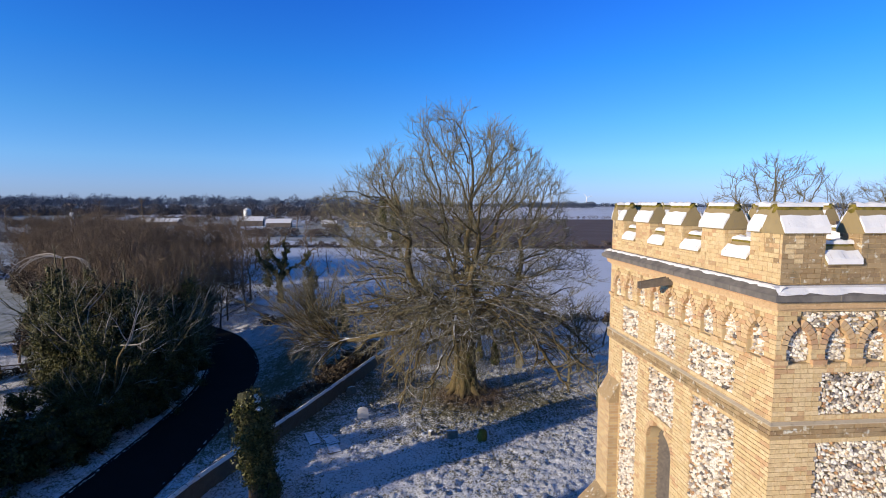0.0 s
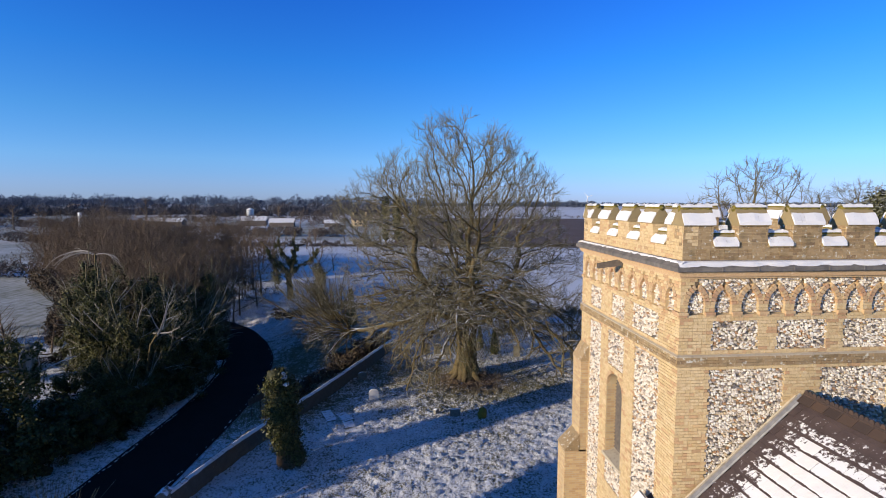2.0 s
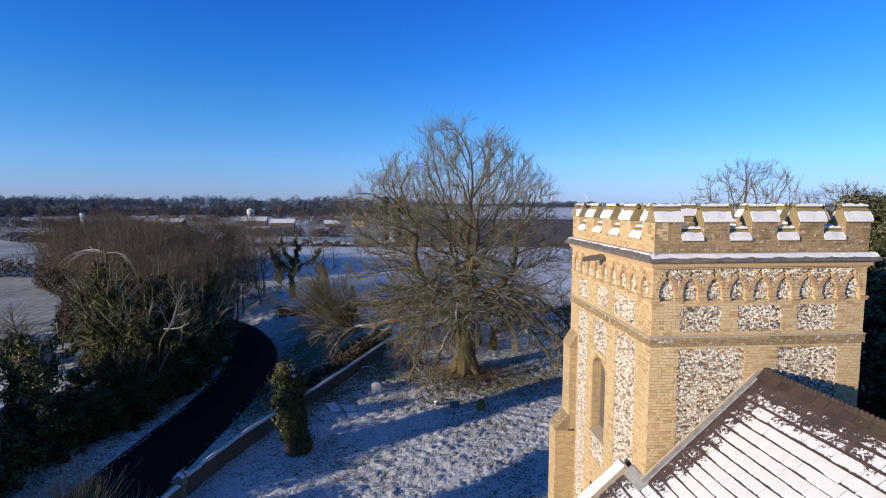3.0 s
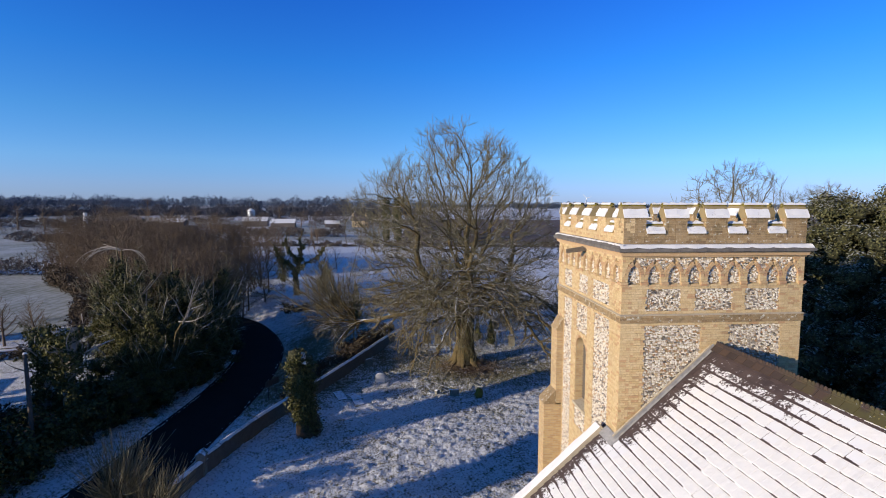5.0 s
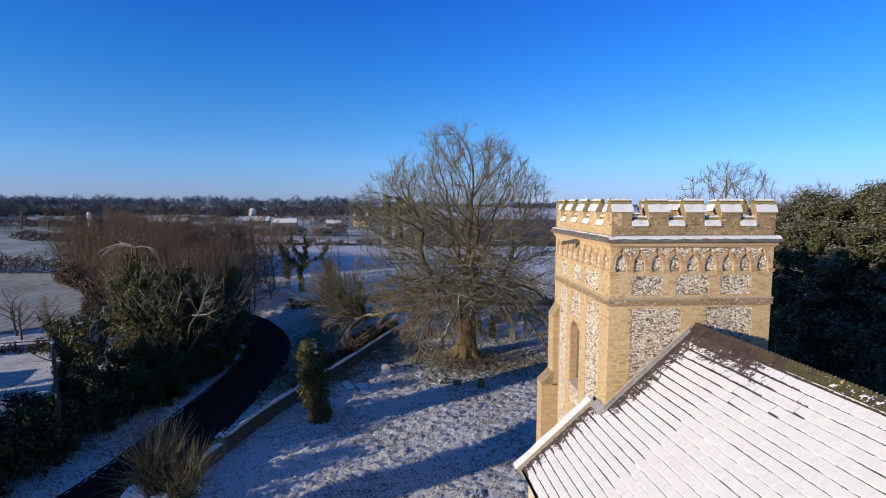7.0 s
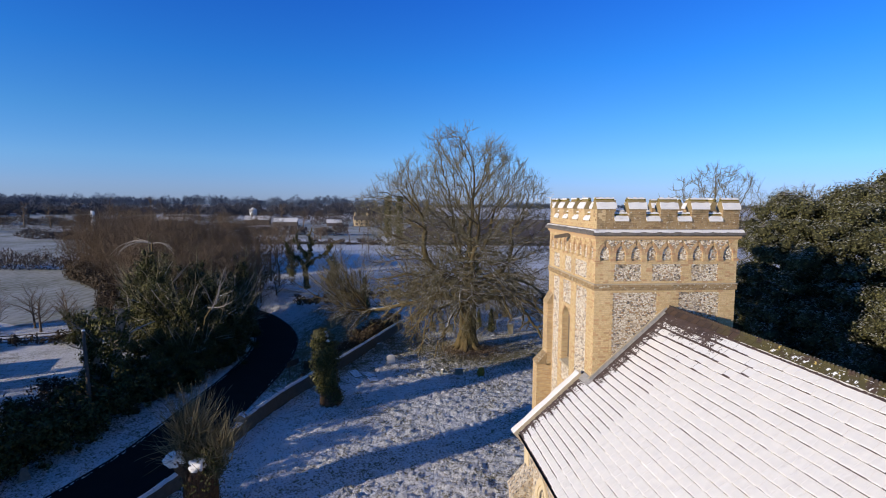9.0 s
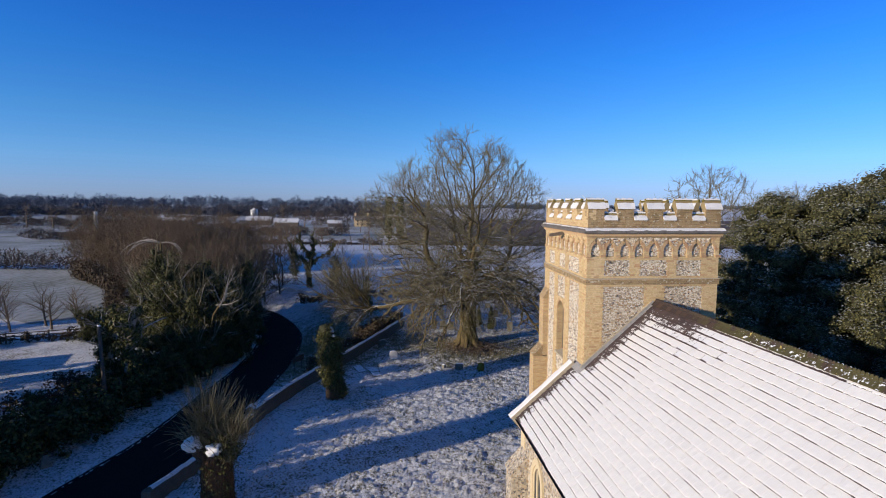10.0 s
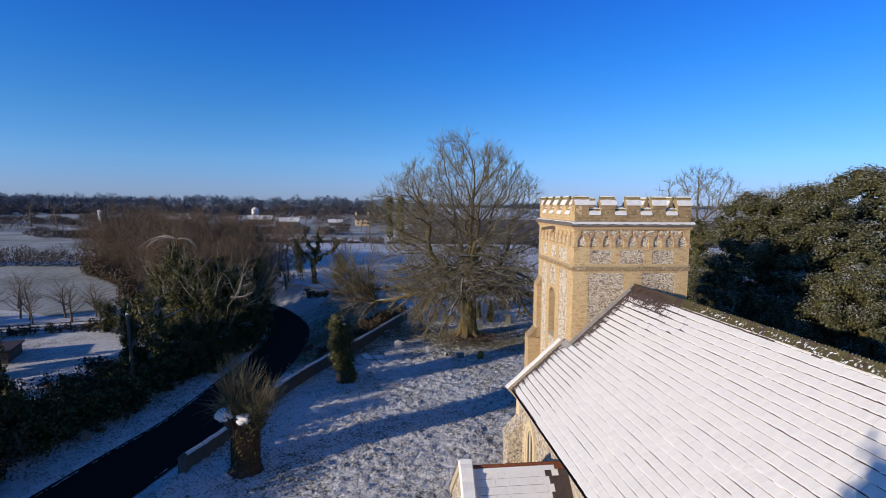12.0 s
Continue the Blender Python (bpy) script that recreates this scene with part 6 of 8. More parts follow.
    bole = Mesh()
    bole.tube([(-21.6, 38.6, -1.4), (-21.2, 38.4, 2), (-20.6, 37.9, 4.2), (-19.9, 37.6, 5.2)], [0.16, 0.12, 0.09, 0.075], 6)
    bole.add("trunk", M_BARK, t)
    g.wood.add("dead_branch", M_DEADWOOD, t), g.twig.add("crown", M_DEADWOOD, t)
    # tangled brushwood between the trunks
    brush = [(x + rng.uniform(-2, 2), y + rng.uniform(-2, 2), rng.uniform(0.6, 3.6), rng.uniform(1.2, 2.0), rng.uniform(1.2, 2.0), rng.uniform(0.9, 1.8)) for x, y in spots for _ in range(2)]
    ob = new("brushwood", leaf_mesh("brushwood", brush, 60000, 0.11, M_HEDGE, 33, 0.9))
    tagged(ob, "tangled brown brushwood between the woodland trees", "brushwood", kind="stuff")
    # the bleached arching dead branch at the wood's edge
    g = Growth(77)
    top = np.array((-28.9, 45.6, 10.8))
    for a, l in ((2.8, 4.4), (3.3, 4.2), (0.2, 2.8), (2.4, 3.2), (3.0, 4.8), (3.6, 3.6), (0.6, 2.2), (6.1, 2.6)):
        pts = g.bend(top, (math.cos(a), math.sin(a) * 0.4, 0.55), l, 8, 0.05, -0.19)
        g.limb(pts, 0.06, 0, [(0.9, 0.3, 0.6, 0.1, -0.1, 4, 0.6)])
    t = thing("arching_dead_tree", "bleached arching dead branches on an ivy-clad trunk", "tree")
    bole = Mesh()
    bole.tube([(-28.9, 45.6, -0.2), (-29.1, 45.7, 5), (-28.9, 45.6, 10.9)], [0.2, 0.14, 0.09], 6)
    bole.add("trunk", M_BARK, t)
    g.wood.add("dead_branch", M_DEADWOOD, t), g.twig.add("crown", M_DEADWOOD, t)
    leaves, _ = ivy_along(np.random.default_rng(79), [(np.array([(-29.0, 45.6, 1.0), (-29.1, 45.7, 5.0), (-28.9, 45.6, 10.2)]), 0.0, 1.0)], 0.75, 4200, 0.085, 79)
    child("ivy", leaves, t, "dark ivy up the trunk")
    # evergreen undergrowth along the lane
    shrubs = []
    for i in range(4):
        blobs = []
        for _ in range(30):
            z = rng.uniform(0.3, 4.2)
            w = 1.9 - 0.25 * z
            blobs.append((rng.uniform(-w, w), rng.uniform(-w, w), z, rng.uniform(0.35, 0.85), rng.uniform(0.35, 0.85), rng.uniform(0.3, 0.75)))
        shrubs.append((leaf_mesh("leaves", blobs, 6500, 0.078, M_IVY, 80 + i, 0.8), [(x * 0.8, y * 0.8, z * 0.85, a * 0.7, b * 0.7, c * 0.7) for x, y, z, a, b, c in blobs[:12]]))
    spots = [(-21.2, 35.0, 0.8), (-22.6, 36.4, 0.9), (-25, 38.4, 0.9), (-27.0, 40.8, 0.6), (-20.6, 38.0, 0.85), (-20.3, 41, 1.0), (-20.5, 44.5, 1.05), (-20.8, 48, 1.05), (-21.6, 52, 1.05), (-23, 56, 1.05), (-24.9, 60.5, 1.05), (-27.5, 65, 1.0), (-34, 49, 0.7), (-23.6, 33.6, 0.75), (-22.2, 31.8, 0.8), (-26, 36.0, 0.75)]
    for i, (x, y, k) in enumerate(spots):
        lv, blobs = shrubs[i % 4][:2]
        t = thing("evergreen_shrub", "dark ivy-covered evergreen shrub beside the lane", "shrub", pose(x, y, ground_z(x, y) - 0.1, 0, 0, rng.uniform(0, 360)) @ Matrix.Scale(k, 4), "shrubs along the lane")
        child("leaves", lv, t)
        if i < 4:
            shrubs[i] = (lv, blobs, lumps("inner_mass", blobs, M_SHADOWLEAF, t, i, 0.6, 1, "stuff").data)
        else:
            child("inner_mass", shrubs[i % 4][2], t, "", "stuff")


build_wood()


def build_stumps():
    # tall ivy-clad trunk by the wall
    t = thing("ivy_clad_stump", "tall cut stump clad in green ivy under a snowy top", "tree stump", pose(-7.0, 25.9, 0))
    g = Growth(90)
    g.wood.tube([(0, 0, -0.1), (0, 0, 0.4), (-0.1, 0, 1.5), (-0.3, 0.1, 3.6), (-0.45, 0.1, 5.2)], [0.72, 0.46, 0.4, 0.4, 0.35], 12, cap=True)
    g.wood.add("trunk", M_POLLARD, t, "brown bark at the foot", smooth=True)
    blobs = [(-0.05 - 0.08 * k, -0.05, 0.75 + 0.58 * k, 0.86 + 0.1 * math.sin(k * 2.1) + (0.18 if 3 < k < 7 else 0), 0.85, 0.62) for k in range(9)]
    child("ivy", leaf_mesh("ivy", [(x + g.rng.normal() * 0.25, y + g.rng.normal() * 0.25, z + g.rng.normal() * 0.15, a * 0.95 * g.rng.uniform(0.6, 1.1), b * 0.95, c) for x, y, z, a, b, c in blobs * 3], 15000, 0.08, M_IVY, 91, 0.5), t, "glossy green ivy leaves")
    lumps("inner_mass", [(x, y, z, a * 0.62, b * 0.62, c) for x, y, z, a, b, c in blobs], M_SHADOWLEAF, t, 3, 0.4, 2)
    lumps("snow_cap", [(-0.55, 0, 5.55, 0.42, 0.4, 0.16), (-0.35, -0.1, 5.4, 0.3, 0.35, 0.14), (-0.75, -0.35, 5.35, 0.22, 0.2, 0.1), (-0.1, -0.35, 5.1, 0.2, 0.2, 0.08)], M_SNOW, t, 4, 0.7)
    drape = Mesh()
    for _ in range(600):
        a, z = g.rng.random() * 6.3, g.rng.uniform(-0.2, 0.75)
        r = 0.45 + 0.35 * g.rng.random()
        p = np.array((r * math.cos(a), r * math.sin(a), z + 0.5))
        drape.tube([p, p * (1.03, 1.03, 1) - (0, 0, 0.4), p * (1.02, 1.02, 1) - (0, 0, 0.5 + 0.6 * g.rng.random())], [0.012, 0.01, 0.005], 3)
    drape.add("ivy_root", M_TWIGB, t, "dead brown ivy stems")
    # pollard with a brush of shoots
    t = thing("pollarded_tree", "pollarded tree with snow-capped cut limbs and thin bristling shoots", "tree", pose(-11.15, 11.75, 0))
    g = Growth(95)
    rng = g.rng
    g.wood.tube([(0, 0, -0.1), (0, 0, 0.25), (0.02, 0, 1.0), (0.1, 0, 2.2), (0.12, 0, 2.9)], [1.05, 0.78, 0.66, 0.68, 0.6], 18)
    for p, r in (([(0, 0, 2.2), (-0.75, -0.25, 3.0), (-0.95, -0.3, 3.55)], 0.34), ([(0.1, 0, 2.3), (0.05, -0.45, 3.0), (0.1, -0.55, 3.4)], 0.36), ([(0, 0, 2.5), (-0.45, 0.25, 3.6), (-0.5, 0.3, 4.9)], 0.33), ([(0.2, 0, 2.5), (0.75, 0.1, 3.5), (1.0, 0.1, 4.3)], 0.28)):
        g.wood.tube(p, [r * 1.15, r, r * 0.95], 10, cap=True)
    for _ in range(420):
        a, z = rng.random() * 6.3, rng.uniform(0.0, 2.3)
        p = np.array(((0.68 + 0.1 * rng.random()) * math.cos(a), 0.72 * math.sin(a), z))
        g.wood.tube([p, p * (0.97, 0.97, 1) + (0.03 * rng.normal(), 0, 0.35), p * (0.95, 0.95, 1) + (0.05 * rng.normal(), 0, 0.75)], [0.035, 0.045, 0.02], 4)
    g.wood.add("trunk", M_POLLARD, t, "thick furrowed red-brown trunk")
    for x, y, z, s in ((-1.0, -0.4, 3.45, 0.42), (0.12, -0.66, 3.25, 0.34), (-0.5, 0.3, 4.98, 0.2)):
        lumps("snow_cap", [(x, y, z, s, s * 0.8, s * 0.85)], M_SNOW, t, int(s * 100), 0.7)
    shoots = Mesh()
    for ox, oy, oz, n, tall in ((-0.45, 0.3, 4.3, 480, 2.5), (0.95, 0.1, 3.7, 380, 2.0), (0.1, 0.1, 3.1, 320, 2.1), (-0.7, 0.1, 3.3, 240, 1.8), (0.5, 0, 2.6, 200, 1.5)):
        for _ in range(n):
            d = rng.normal(size=3) * (0.5, 0.5, 0.3) + (0, 0, 0.85)
            pts = g.bend((ox + rng.normal() * 0.25, oy + rng.normal() * 0.25, oz - 0.4 + rng.random() * 0.5), d, tall * rng.uniform(0.4, 1.1), 5, 0.06, 0.06)
            shoots.tube(pts, np.linspace(0.015, 0.005, 6), 3)
    for _ in range(26):
        pts = g.bend((-0.5 + rng.normal() * 0.3, 0, 3.4 + rng.random()), (-1, rng.normal() * 0.4, 0.0), rng.uniform(0.8, 2.2), 5, 0.14, -0.03)
        shoots.tube(pts, np.linspace(0.016, 0.004, 6), 3)
    shoots.add("brush", M_TWIG, t, "dense brush of thin shoots")
    blobs = [(-0.55, 0.1, 3.9, 0.65, 0.6, 1.0), (0.75, 0, 3.2, 0.6, 0.55, 0.9), (0.1, 0.1, 2.6, 0.8, 0.7, 0.6), (0.05, 0.0, 1.1, 0.86, 0.86, 1.2), (0.1, 0.0, 2.2, 0.88, 0.86, 0.7), (0.4, -0.3, 3.3, 0.6, 0.5, 0.8)]
    child("ivy", leaf_mesh("ivy", blobs, 7500, 0.06, M_IVY, 96, 0.35), t, "ivy leaves on the cut limbs")


build_stumps()


def build_right_trees():
    rng = random.Random(51)
    # great evergreen beyond the tower, with lower skirts coming towards the nave
    def evergreen(name, label, x, y, blobs, leaves, size, seed):
        t = thing(name, label, "tree", pose(x, y, 0))
        g = Growth(seed)
        g.wood.tube([(0, 0, -0.1), (0.1, 0, 4), (0, 0.2, 9)], [0.6, 0.45, 0.2], 8)
        g.wood.add("trunk", M_BARK, t)
        child("foliage", leaf_mesh("foliage", blobs, leaves, size, M_EVER, seed, 0.5, 0.6, 0.42), t, "dark olive leaves frosted with snow")
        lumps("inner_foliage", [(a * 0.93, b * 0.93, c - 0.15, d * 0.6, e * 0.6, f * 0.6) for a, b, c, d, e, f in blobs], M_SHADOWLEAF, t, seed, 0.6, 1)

    def crown(n, rx, ry, z0, z1, r0, r1):
        out = []
        for _ in range(n):
            a, s, h = rng.random() * 6.3, math.sqrt(rng.random()), rng.random()
            k = math.sqrt(max(0.05, 1 - (h * 1.0) ** 3.4))
            out.append((rx * s * k * math.cos(a), ry * s * k * math.sin(a), z0 + (z1 - z0) * h, *[rng.uniform(r0, r1) for _ in range(2)], rng.uniform(r0, r1) * 0.7))
        return out

    evergreen("evergreen_oak", "large dark evergreen oak with snow-frosted leaves", 26.6, 17.0, crown(640, 5.6, 6.2, 1.5, 16.4, 0.5, 1.05), 120000, 0.068, 1)
    evergreen("evergreen_oak", "broad dark evergreen oak frosted with snow", 34.2, 20.0, crown(520, 7.4, 8.2, 2, 18.0, 0.6, 1.25), 95000, 0.088, 4)
    evergreen("evergreen_shrub_tree", "lower snow-frosted evergreen beside the nave", 25.2, 10.6, crown(360, 4.6, 5.2, 1, 11.6, 0.45, 0.95), 85000, 0.060, 3)
    evergreen("evergreen_oak", "dark evergreen beyond the tower", 37.5, 34.0, crown(90, 6, 6, 1, 12.0, 0.9, 1.5), 20000, 0.15, 7)
    evergreen("evergreen_oak", "ivy-grown evergreen beyond the tower", 30.0, 31.0, crown(70, 4, 5, 1, 8.0, 0.8, 1.3), 14000, 0.14, 8)
    evergreen("evergreen_oak", "dark evergreen oak leaning towards the tower", 24.6, 20.0, crown(300, 4.4, 4.6, 1.0, 16.0, 0.5, 1.0), 50000, 0.072, 10)
    evergreen("ivy_grown_evergreen", "olive evergreen close behind the tower", 23.6, 24.5, crown(210, 4.2, 4.0, 0.8, 10.6, 0.5, 0.95), 45000, 0.06, 9)
    evergreen("evergreen_oak", "dark evergreen oak behind the nave", 30, -3, crown(40, 6, 8, 2, 9.0, 1.3, 2.2), 8000, 0.2, 5)
    g = Growth(61)
    grown_tree(61, [(0, 0, z) for z in np.linspace(-0.1, 8.0, 10)], 0.36, dome_aims(g.rng, 1000, 6.4, 6.0, 17.0, 0.25, 2.0, 0.6), 0.5, 0.75, 0.019, 2, 1.0, 1, 0.12, g, 0.4, 0.5)
    p = g.wood.data("trunk", M_BARK, True), g.twig.data("crown", M_TWIG, True)
    blobs = [(0, 0, 1 + k * 1.05, 1.6 - 0.06 * k, 1.6 - 0.06 * k, 1.3) for k in range(10)]
    ivy = leaf_mesh("ivy", blobs, 6000, 0.15, M_IVY, 62)
    plant(p, 35.6, 45.0, "bare_tree", "tall bare ivy-clad tree beyond the tower", 1.17, 30, "trees beyond the tower", ivy)
    plant(p, 46.0, 44.5, "bare_tree", "tall bare tree beyond the tower", 1.04, 200, "trees beyond the tower")
    plant(p, 31.0, 49.0, "bare_tree", "smaller bare tree beyond the tower", 0.86, 120, "trees beyond the tower")


build_right_trees()


def build_middle_trees():
    """Trees between the churchyard and the farm."""
    rng = random.Random(71)
    lv = [(0.6, 0.45, 0.75, 0.18, 0.03, 3, 0.5), (0.5, 0.5, 0.7, 0.16, 0.04, 2, 0.6)]
    p = bare_tree_proto(72, 9, 4.6, 14, 0.26, M_BARK, M_TWIGB, lv, 0.3, 0.2)
    ivy = leaf_mesh("ivy", [(rng.uniform(-0.6, 0.6), rng.uniform(-0.6, 0.6), 1 + k * 0.9, 0.9, 0.9, 1.0) for k in range(6)], 2200, 0.14, M_IVY, 73)
    plant(p, -24, 94, "bare_tree", "ivy-clad field tree with a crooked crown", 1.0, 10, "field trees", ivy)
    q = bare_tree_proto(74, 8.5, 5.2, 18, 0.2, M_TWIG, M_TWIG, [(0.42, 0.45, 0.75, 0.18, 0.05, 3, 0.5), (0.34, 0.5, 0.7, 0.16, 0.05, 2, 0.6)], 0.12, 0.4)
    g = Growth(75)
    bole = np.array([(0, 0, -1.8), (0.1, 0, 0.8), (-0.1, 0.1, 3.0), (0.0, 0, 4.4)])
    g.wood.tube(bole, [0.6, 0.46, 0.42, 0.36], 9)
    paths = [(bole, 0.2, 1.0)]
    for path, r in (([(0, 0, 4.0), (-1.2, 0, 5.4), (-2.6, 0.2, 6.4), (-3.2, 0, 8.2), (-4.6, 0.2, 9.4)], 0.3), ([(0, 0, 4.2), (0.7, 0, 6.0), (1.0, 0.2, 7.8), (0.6, 0, 9.6), (1.2, 0.1, 11.0)], 0.3),
                    ([(0, 0, 4.0), (1.6, 0.3, 5.4), (3.6, 0.2, 6.6), (4.4, 0.1, 8.0), (6.2, 0.2, 8.8)], 0.24), ([(0.4, 0, 5.4), (-0.6, -0.8, 7.2), (-1.2, -1.2, 9.2), (-0.8, -1.0, 10.8)], 0.2)):
        pts = np.array([np.array(p_) + g.rng.normal(size=3) * 0.12 for a_, b_ in zip(path, path[1:]) for p_ in (a_, tuple((u + v) / 2 for u, v in zip(a_, b_)))] + [np.array(path[-1])])
        g.limb(pts, r, 0, [(0.55, 0.36, 0.85, 0.2, 0.03, 5, 0.5), (0.45, 0.46, 0.75, 0.2, 0.03, 3, 0.6), (0.36, 0.5, 0.7, 0.18, 0.03, 2, 0.7)], 0.35)
        paths.append((pts, 0.0, 0.8))
    t = thing("ivy_grown_tree", "dark crooked ivy-grown tree with forked limbs beyond the lane", "tree", pose(-18.6, 79.0, 0))
    g.wood.add("trunk", M_BARK, t, smooth=True), g.twig.add("crown", M_TWIGB, t)
    leaves, blobs = ivy_along(g.rng, paths, 0.5, 9000, 0.11, 76)
    child("ivy", leaves, t, "dark ivy wrapped round the limbs")
    lumps("inner_mass", [(a, b, c, d * 0.55, e * 0.55, f * 0.55) for a, b, c, d, e, f in blobs], M_SHADOWLEAF, t, 6, 0.5, 1)
    plant(p, -13.4, 77.0, "bare_tree", "dark ivy-grown tree at the field edge", 0.95, 80, "field trees", ivy)
    thorn = bare_tree_proto(77, 7.2, 3.4, 22, 0.16, M_TWIGB, M_TWIGB, [(0.36, 0.45, 0.75, 0.18, 0.05, 3, 0.5), (0.28, 0.5, 0.7, 0.16, 0.05, 2, 0.6)], 0.08, 0.5)
    plant(thorn, -12.4, 66.5, "thorn_bush", "dense brown thorn bush beside the lane", 0.8, 140, "field trees", None, 0, "shrub")
    plant(thorn, -23.6, 78.0, "thorn_bush", "dense brown thorn bush at the field edge", 0.8, 20, "field trees", None, 0, "shrub")
    plant(q, 16.6, 44.5, "bare_shrub", "pale bare snow-dusted shrub beside the tower", 0.85, 75, "", None, 0, "shrub")
    plant(q, 14.4, 40.6, "bare_shrub", "tangled pale bare shrub beside the tower", 0.78, 20, "", None, 0, "shrub")
    plant(q, 15.2, 36.2, "bare_shrub", "bare arching shrub against the tower", 0.5, 175, "", None, 0, "shrub")
    # dark clipped conifers
    for x, y, h in ((-6.9, 60.8, 4.4), (6.5, 66, 3.0), (2.5, 63.0, 2.4), (9.2, 47.0, 2.6), (8.0, 49.0, 2.2)):
        t = thing("conifer", "small dark columnar conifer among the graves", "tree", pose(x, y, 0), "conifers among the graves")
        blobs = [(0, 0, h * (0.15 + 0.2 * k), 0.75 * (1 - 0.16 * k) * h / 4, 0.75 * (1 - 0.16 * k) * h / 4, h * 0.16) for k in range(5)]
        child("foliage", leaf_mesh("foliage", blobs, 900, 0.10, M_IVY, int(h * 10)), t)
        lumps("inner_foliage", blobs, M_IVY, t, 2, 0.2, 2)
    # two tall dark columnar conifers standing far off in the fields
    for x, w in ((-7.0, 1.5), (-2.4, 1.7)):
        t = thing("columnar_conifer", "tall dark columnar conifer standing in the far fields", "tree", pose(x, 196, 0), "columnar conifers")
        g = Growth(int(w * 100))
        g.wood.tube([(0, 0, -0.1), (0, 0, 8)], [0.4, 0.2], 6)
        g.wood.add("trunk", M_BARK, t)
        blobs = [(g.rng.normal() * 0.15, g.rng.normal() * 0.15, 2.0 + 1.25 * k, w * g.rng.uniform(0.85, 1.1), w * g.rng.uniform(0.85, 1.1), 1.3) for k in range(13)]
        child("foliage", leaf_mesh("foliage", blobs, 5200, 0.28, M_IVY, int(w * 10), 0.6), t)
        lumps("inner_foliage", [(a, b, c, d * 0.8, e * 0.8, f) for a, b, c, d, e, f in blobs], M_SHADOWLEAF, t, 2, 0.3, 2)
    # small bare trees along the field edge and hedges
    s = bare_tree_proto(76, 7.5, 3.2, 12, 0.14, M_TWIGB, M_TWIGB, lv, 0.2, 0.4)
    for i, (x, y, k) in enumerate(((-26, 74, 1.1), (-29, 90, 1.2), (-16, 112, 1.0), (-34, 120, 1.3), (-48, 135, 1.3), (-12, 150, 1.0), (-30, 165, 1.2), (-45, 170, 1.1), (-58, 168, 1.2), (-70, 176, 1.2), (-20, 172, 1.2), (-66, 200, 1.4), (-40, 215, 1.5), (-18, 235, 1.4), (-84, 230, 1.6), (62, 100, 1.3), (28, 60, 0.8), (22, 52, 0.7), (-24, 260, 1.7), (-3, 262, 1.4), (-90, 300, 2.0))):
        plant(s, x, y, "field_tree", "small bare brown field-edge tree", k, i * 77, "field-edge trees")
    for i in range(34):
        x, y = rng.uniform(-90, -12), rng.uniform(118, 215)
        plant(s, x, y, "field_tree", "small bare brown field-edge tree", rng.uniform(0.9, 1.4), i * 41, "field-edge trees")
    # big hedgerow oaks towards the farm
    lo = bare_tree_proto(79, 15, 6.5, 16, 0.45, M_TWIGB, M_TWIGB, [(0.9, 0.45, 0.75, 0.18, 0.04, 3, 0.6), (0.8, 0.5, 0.7, 0.16, 0.05, 2, 0.8)], 0.28, 0.3)
    for i, (x, y, k) in enumerate(((-220, 300, 1.15), (-203, 296, 1.05), (-237, 420, 1.4), (-208, 425, 1.5), (-110, 300, 0.8), (-60, 296, 0.8), (-130, 262, 0.8), (-92, 380, 1.1), (-14, 300, 0.9), (-160, 400, 1.1))):
        plant(lo, x, y, "hedgerow_oak", "large bare oak standing in a far hedgerow", k, i * 51, "hedgerow oaks")
    # orchard and paddock trees by the western drive
    o = bare_tree_proto(78, 4.6, 2.4, 14, 0.13, M_TWIGB, M_TWIGB, [(0.34, 0.45, 0.8, 0.2, 0.03, 3, 0.5), (0.3, 0.5, 0.7, 0.16, 0.04, 2, 0.6)], 0.25, 0.3)
    for i, (x, y, k) in enumerate(((-44, 50, 1.0), (-40.5, 50, 0.95), (-48, 49, 0.8), (-51.5, 52, 0.9), (-37, 51, 0.8), (-56, 58, 1.0), (-46, 52, 1.0), (-42.4, 52.5, 0.95), (-49.6, 51, 1.05), (-53.6, 50, 1.0))):
        plant(o, x, y, "orchard_tree", "small dark bare orchard tree on snow", k * 1.15, i * 63, "orchard trees")


build_middle_trees()

# ---- hedges, farm, far woods ----
def bushy(name, centres, per, size, mat, seed, label, kind="stuff"):
    """Rows of rough twiggy crowns, joined: (x, y, z, rx, ry, rz)."""
    me = leaf_mesh(name, centres, per * len(centres), size, mat, seed, 0.9)
    return tagged(new(name, me), label, "trees", kind=kind)


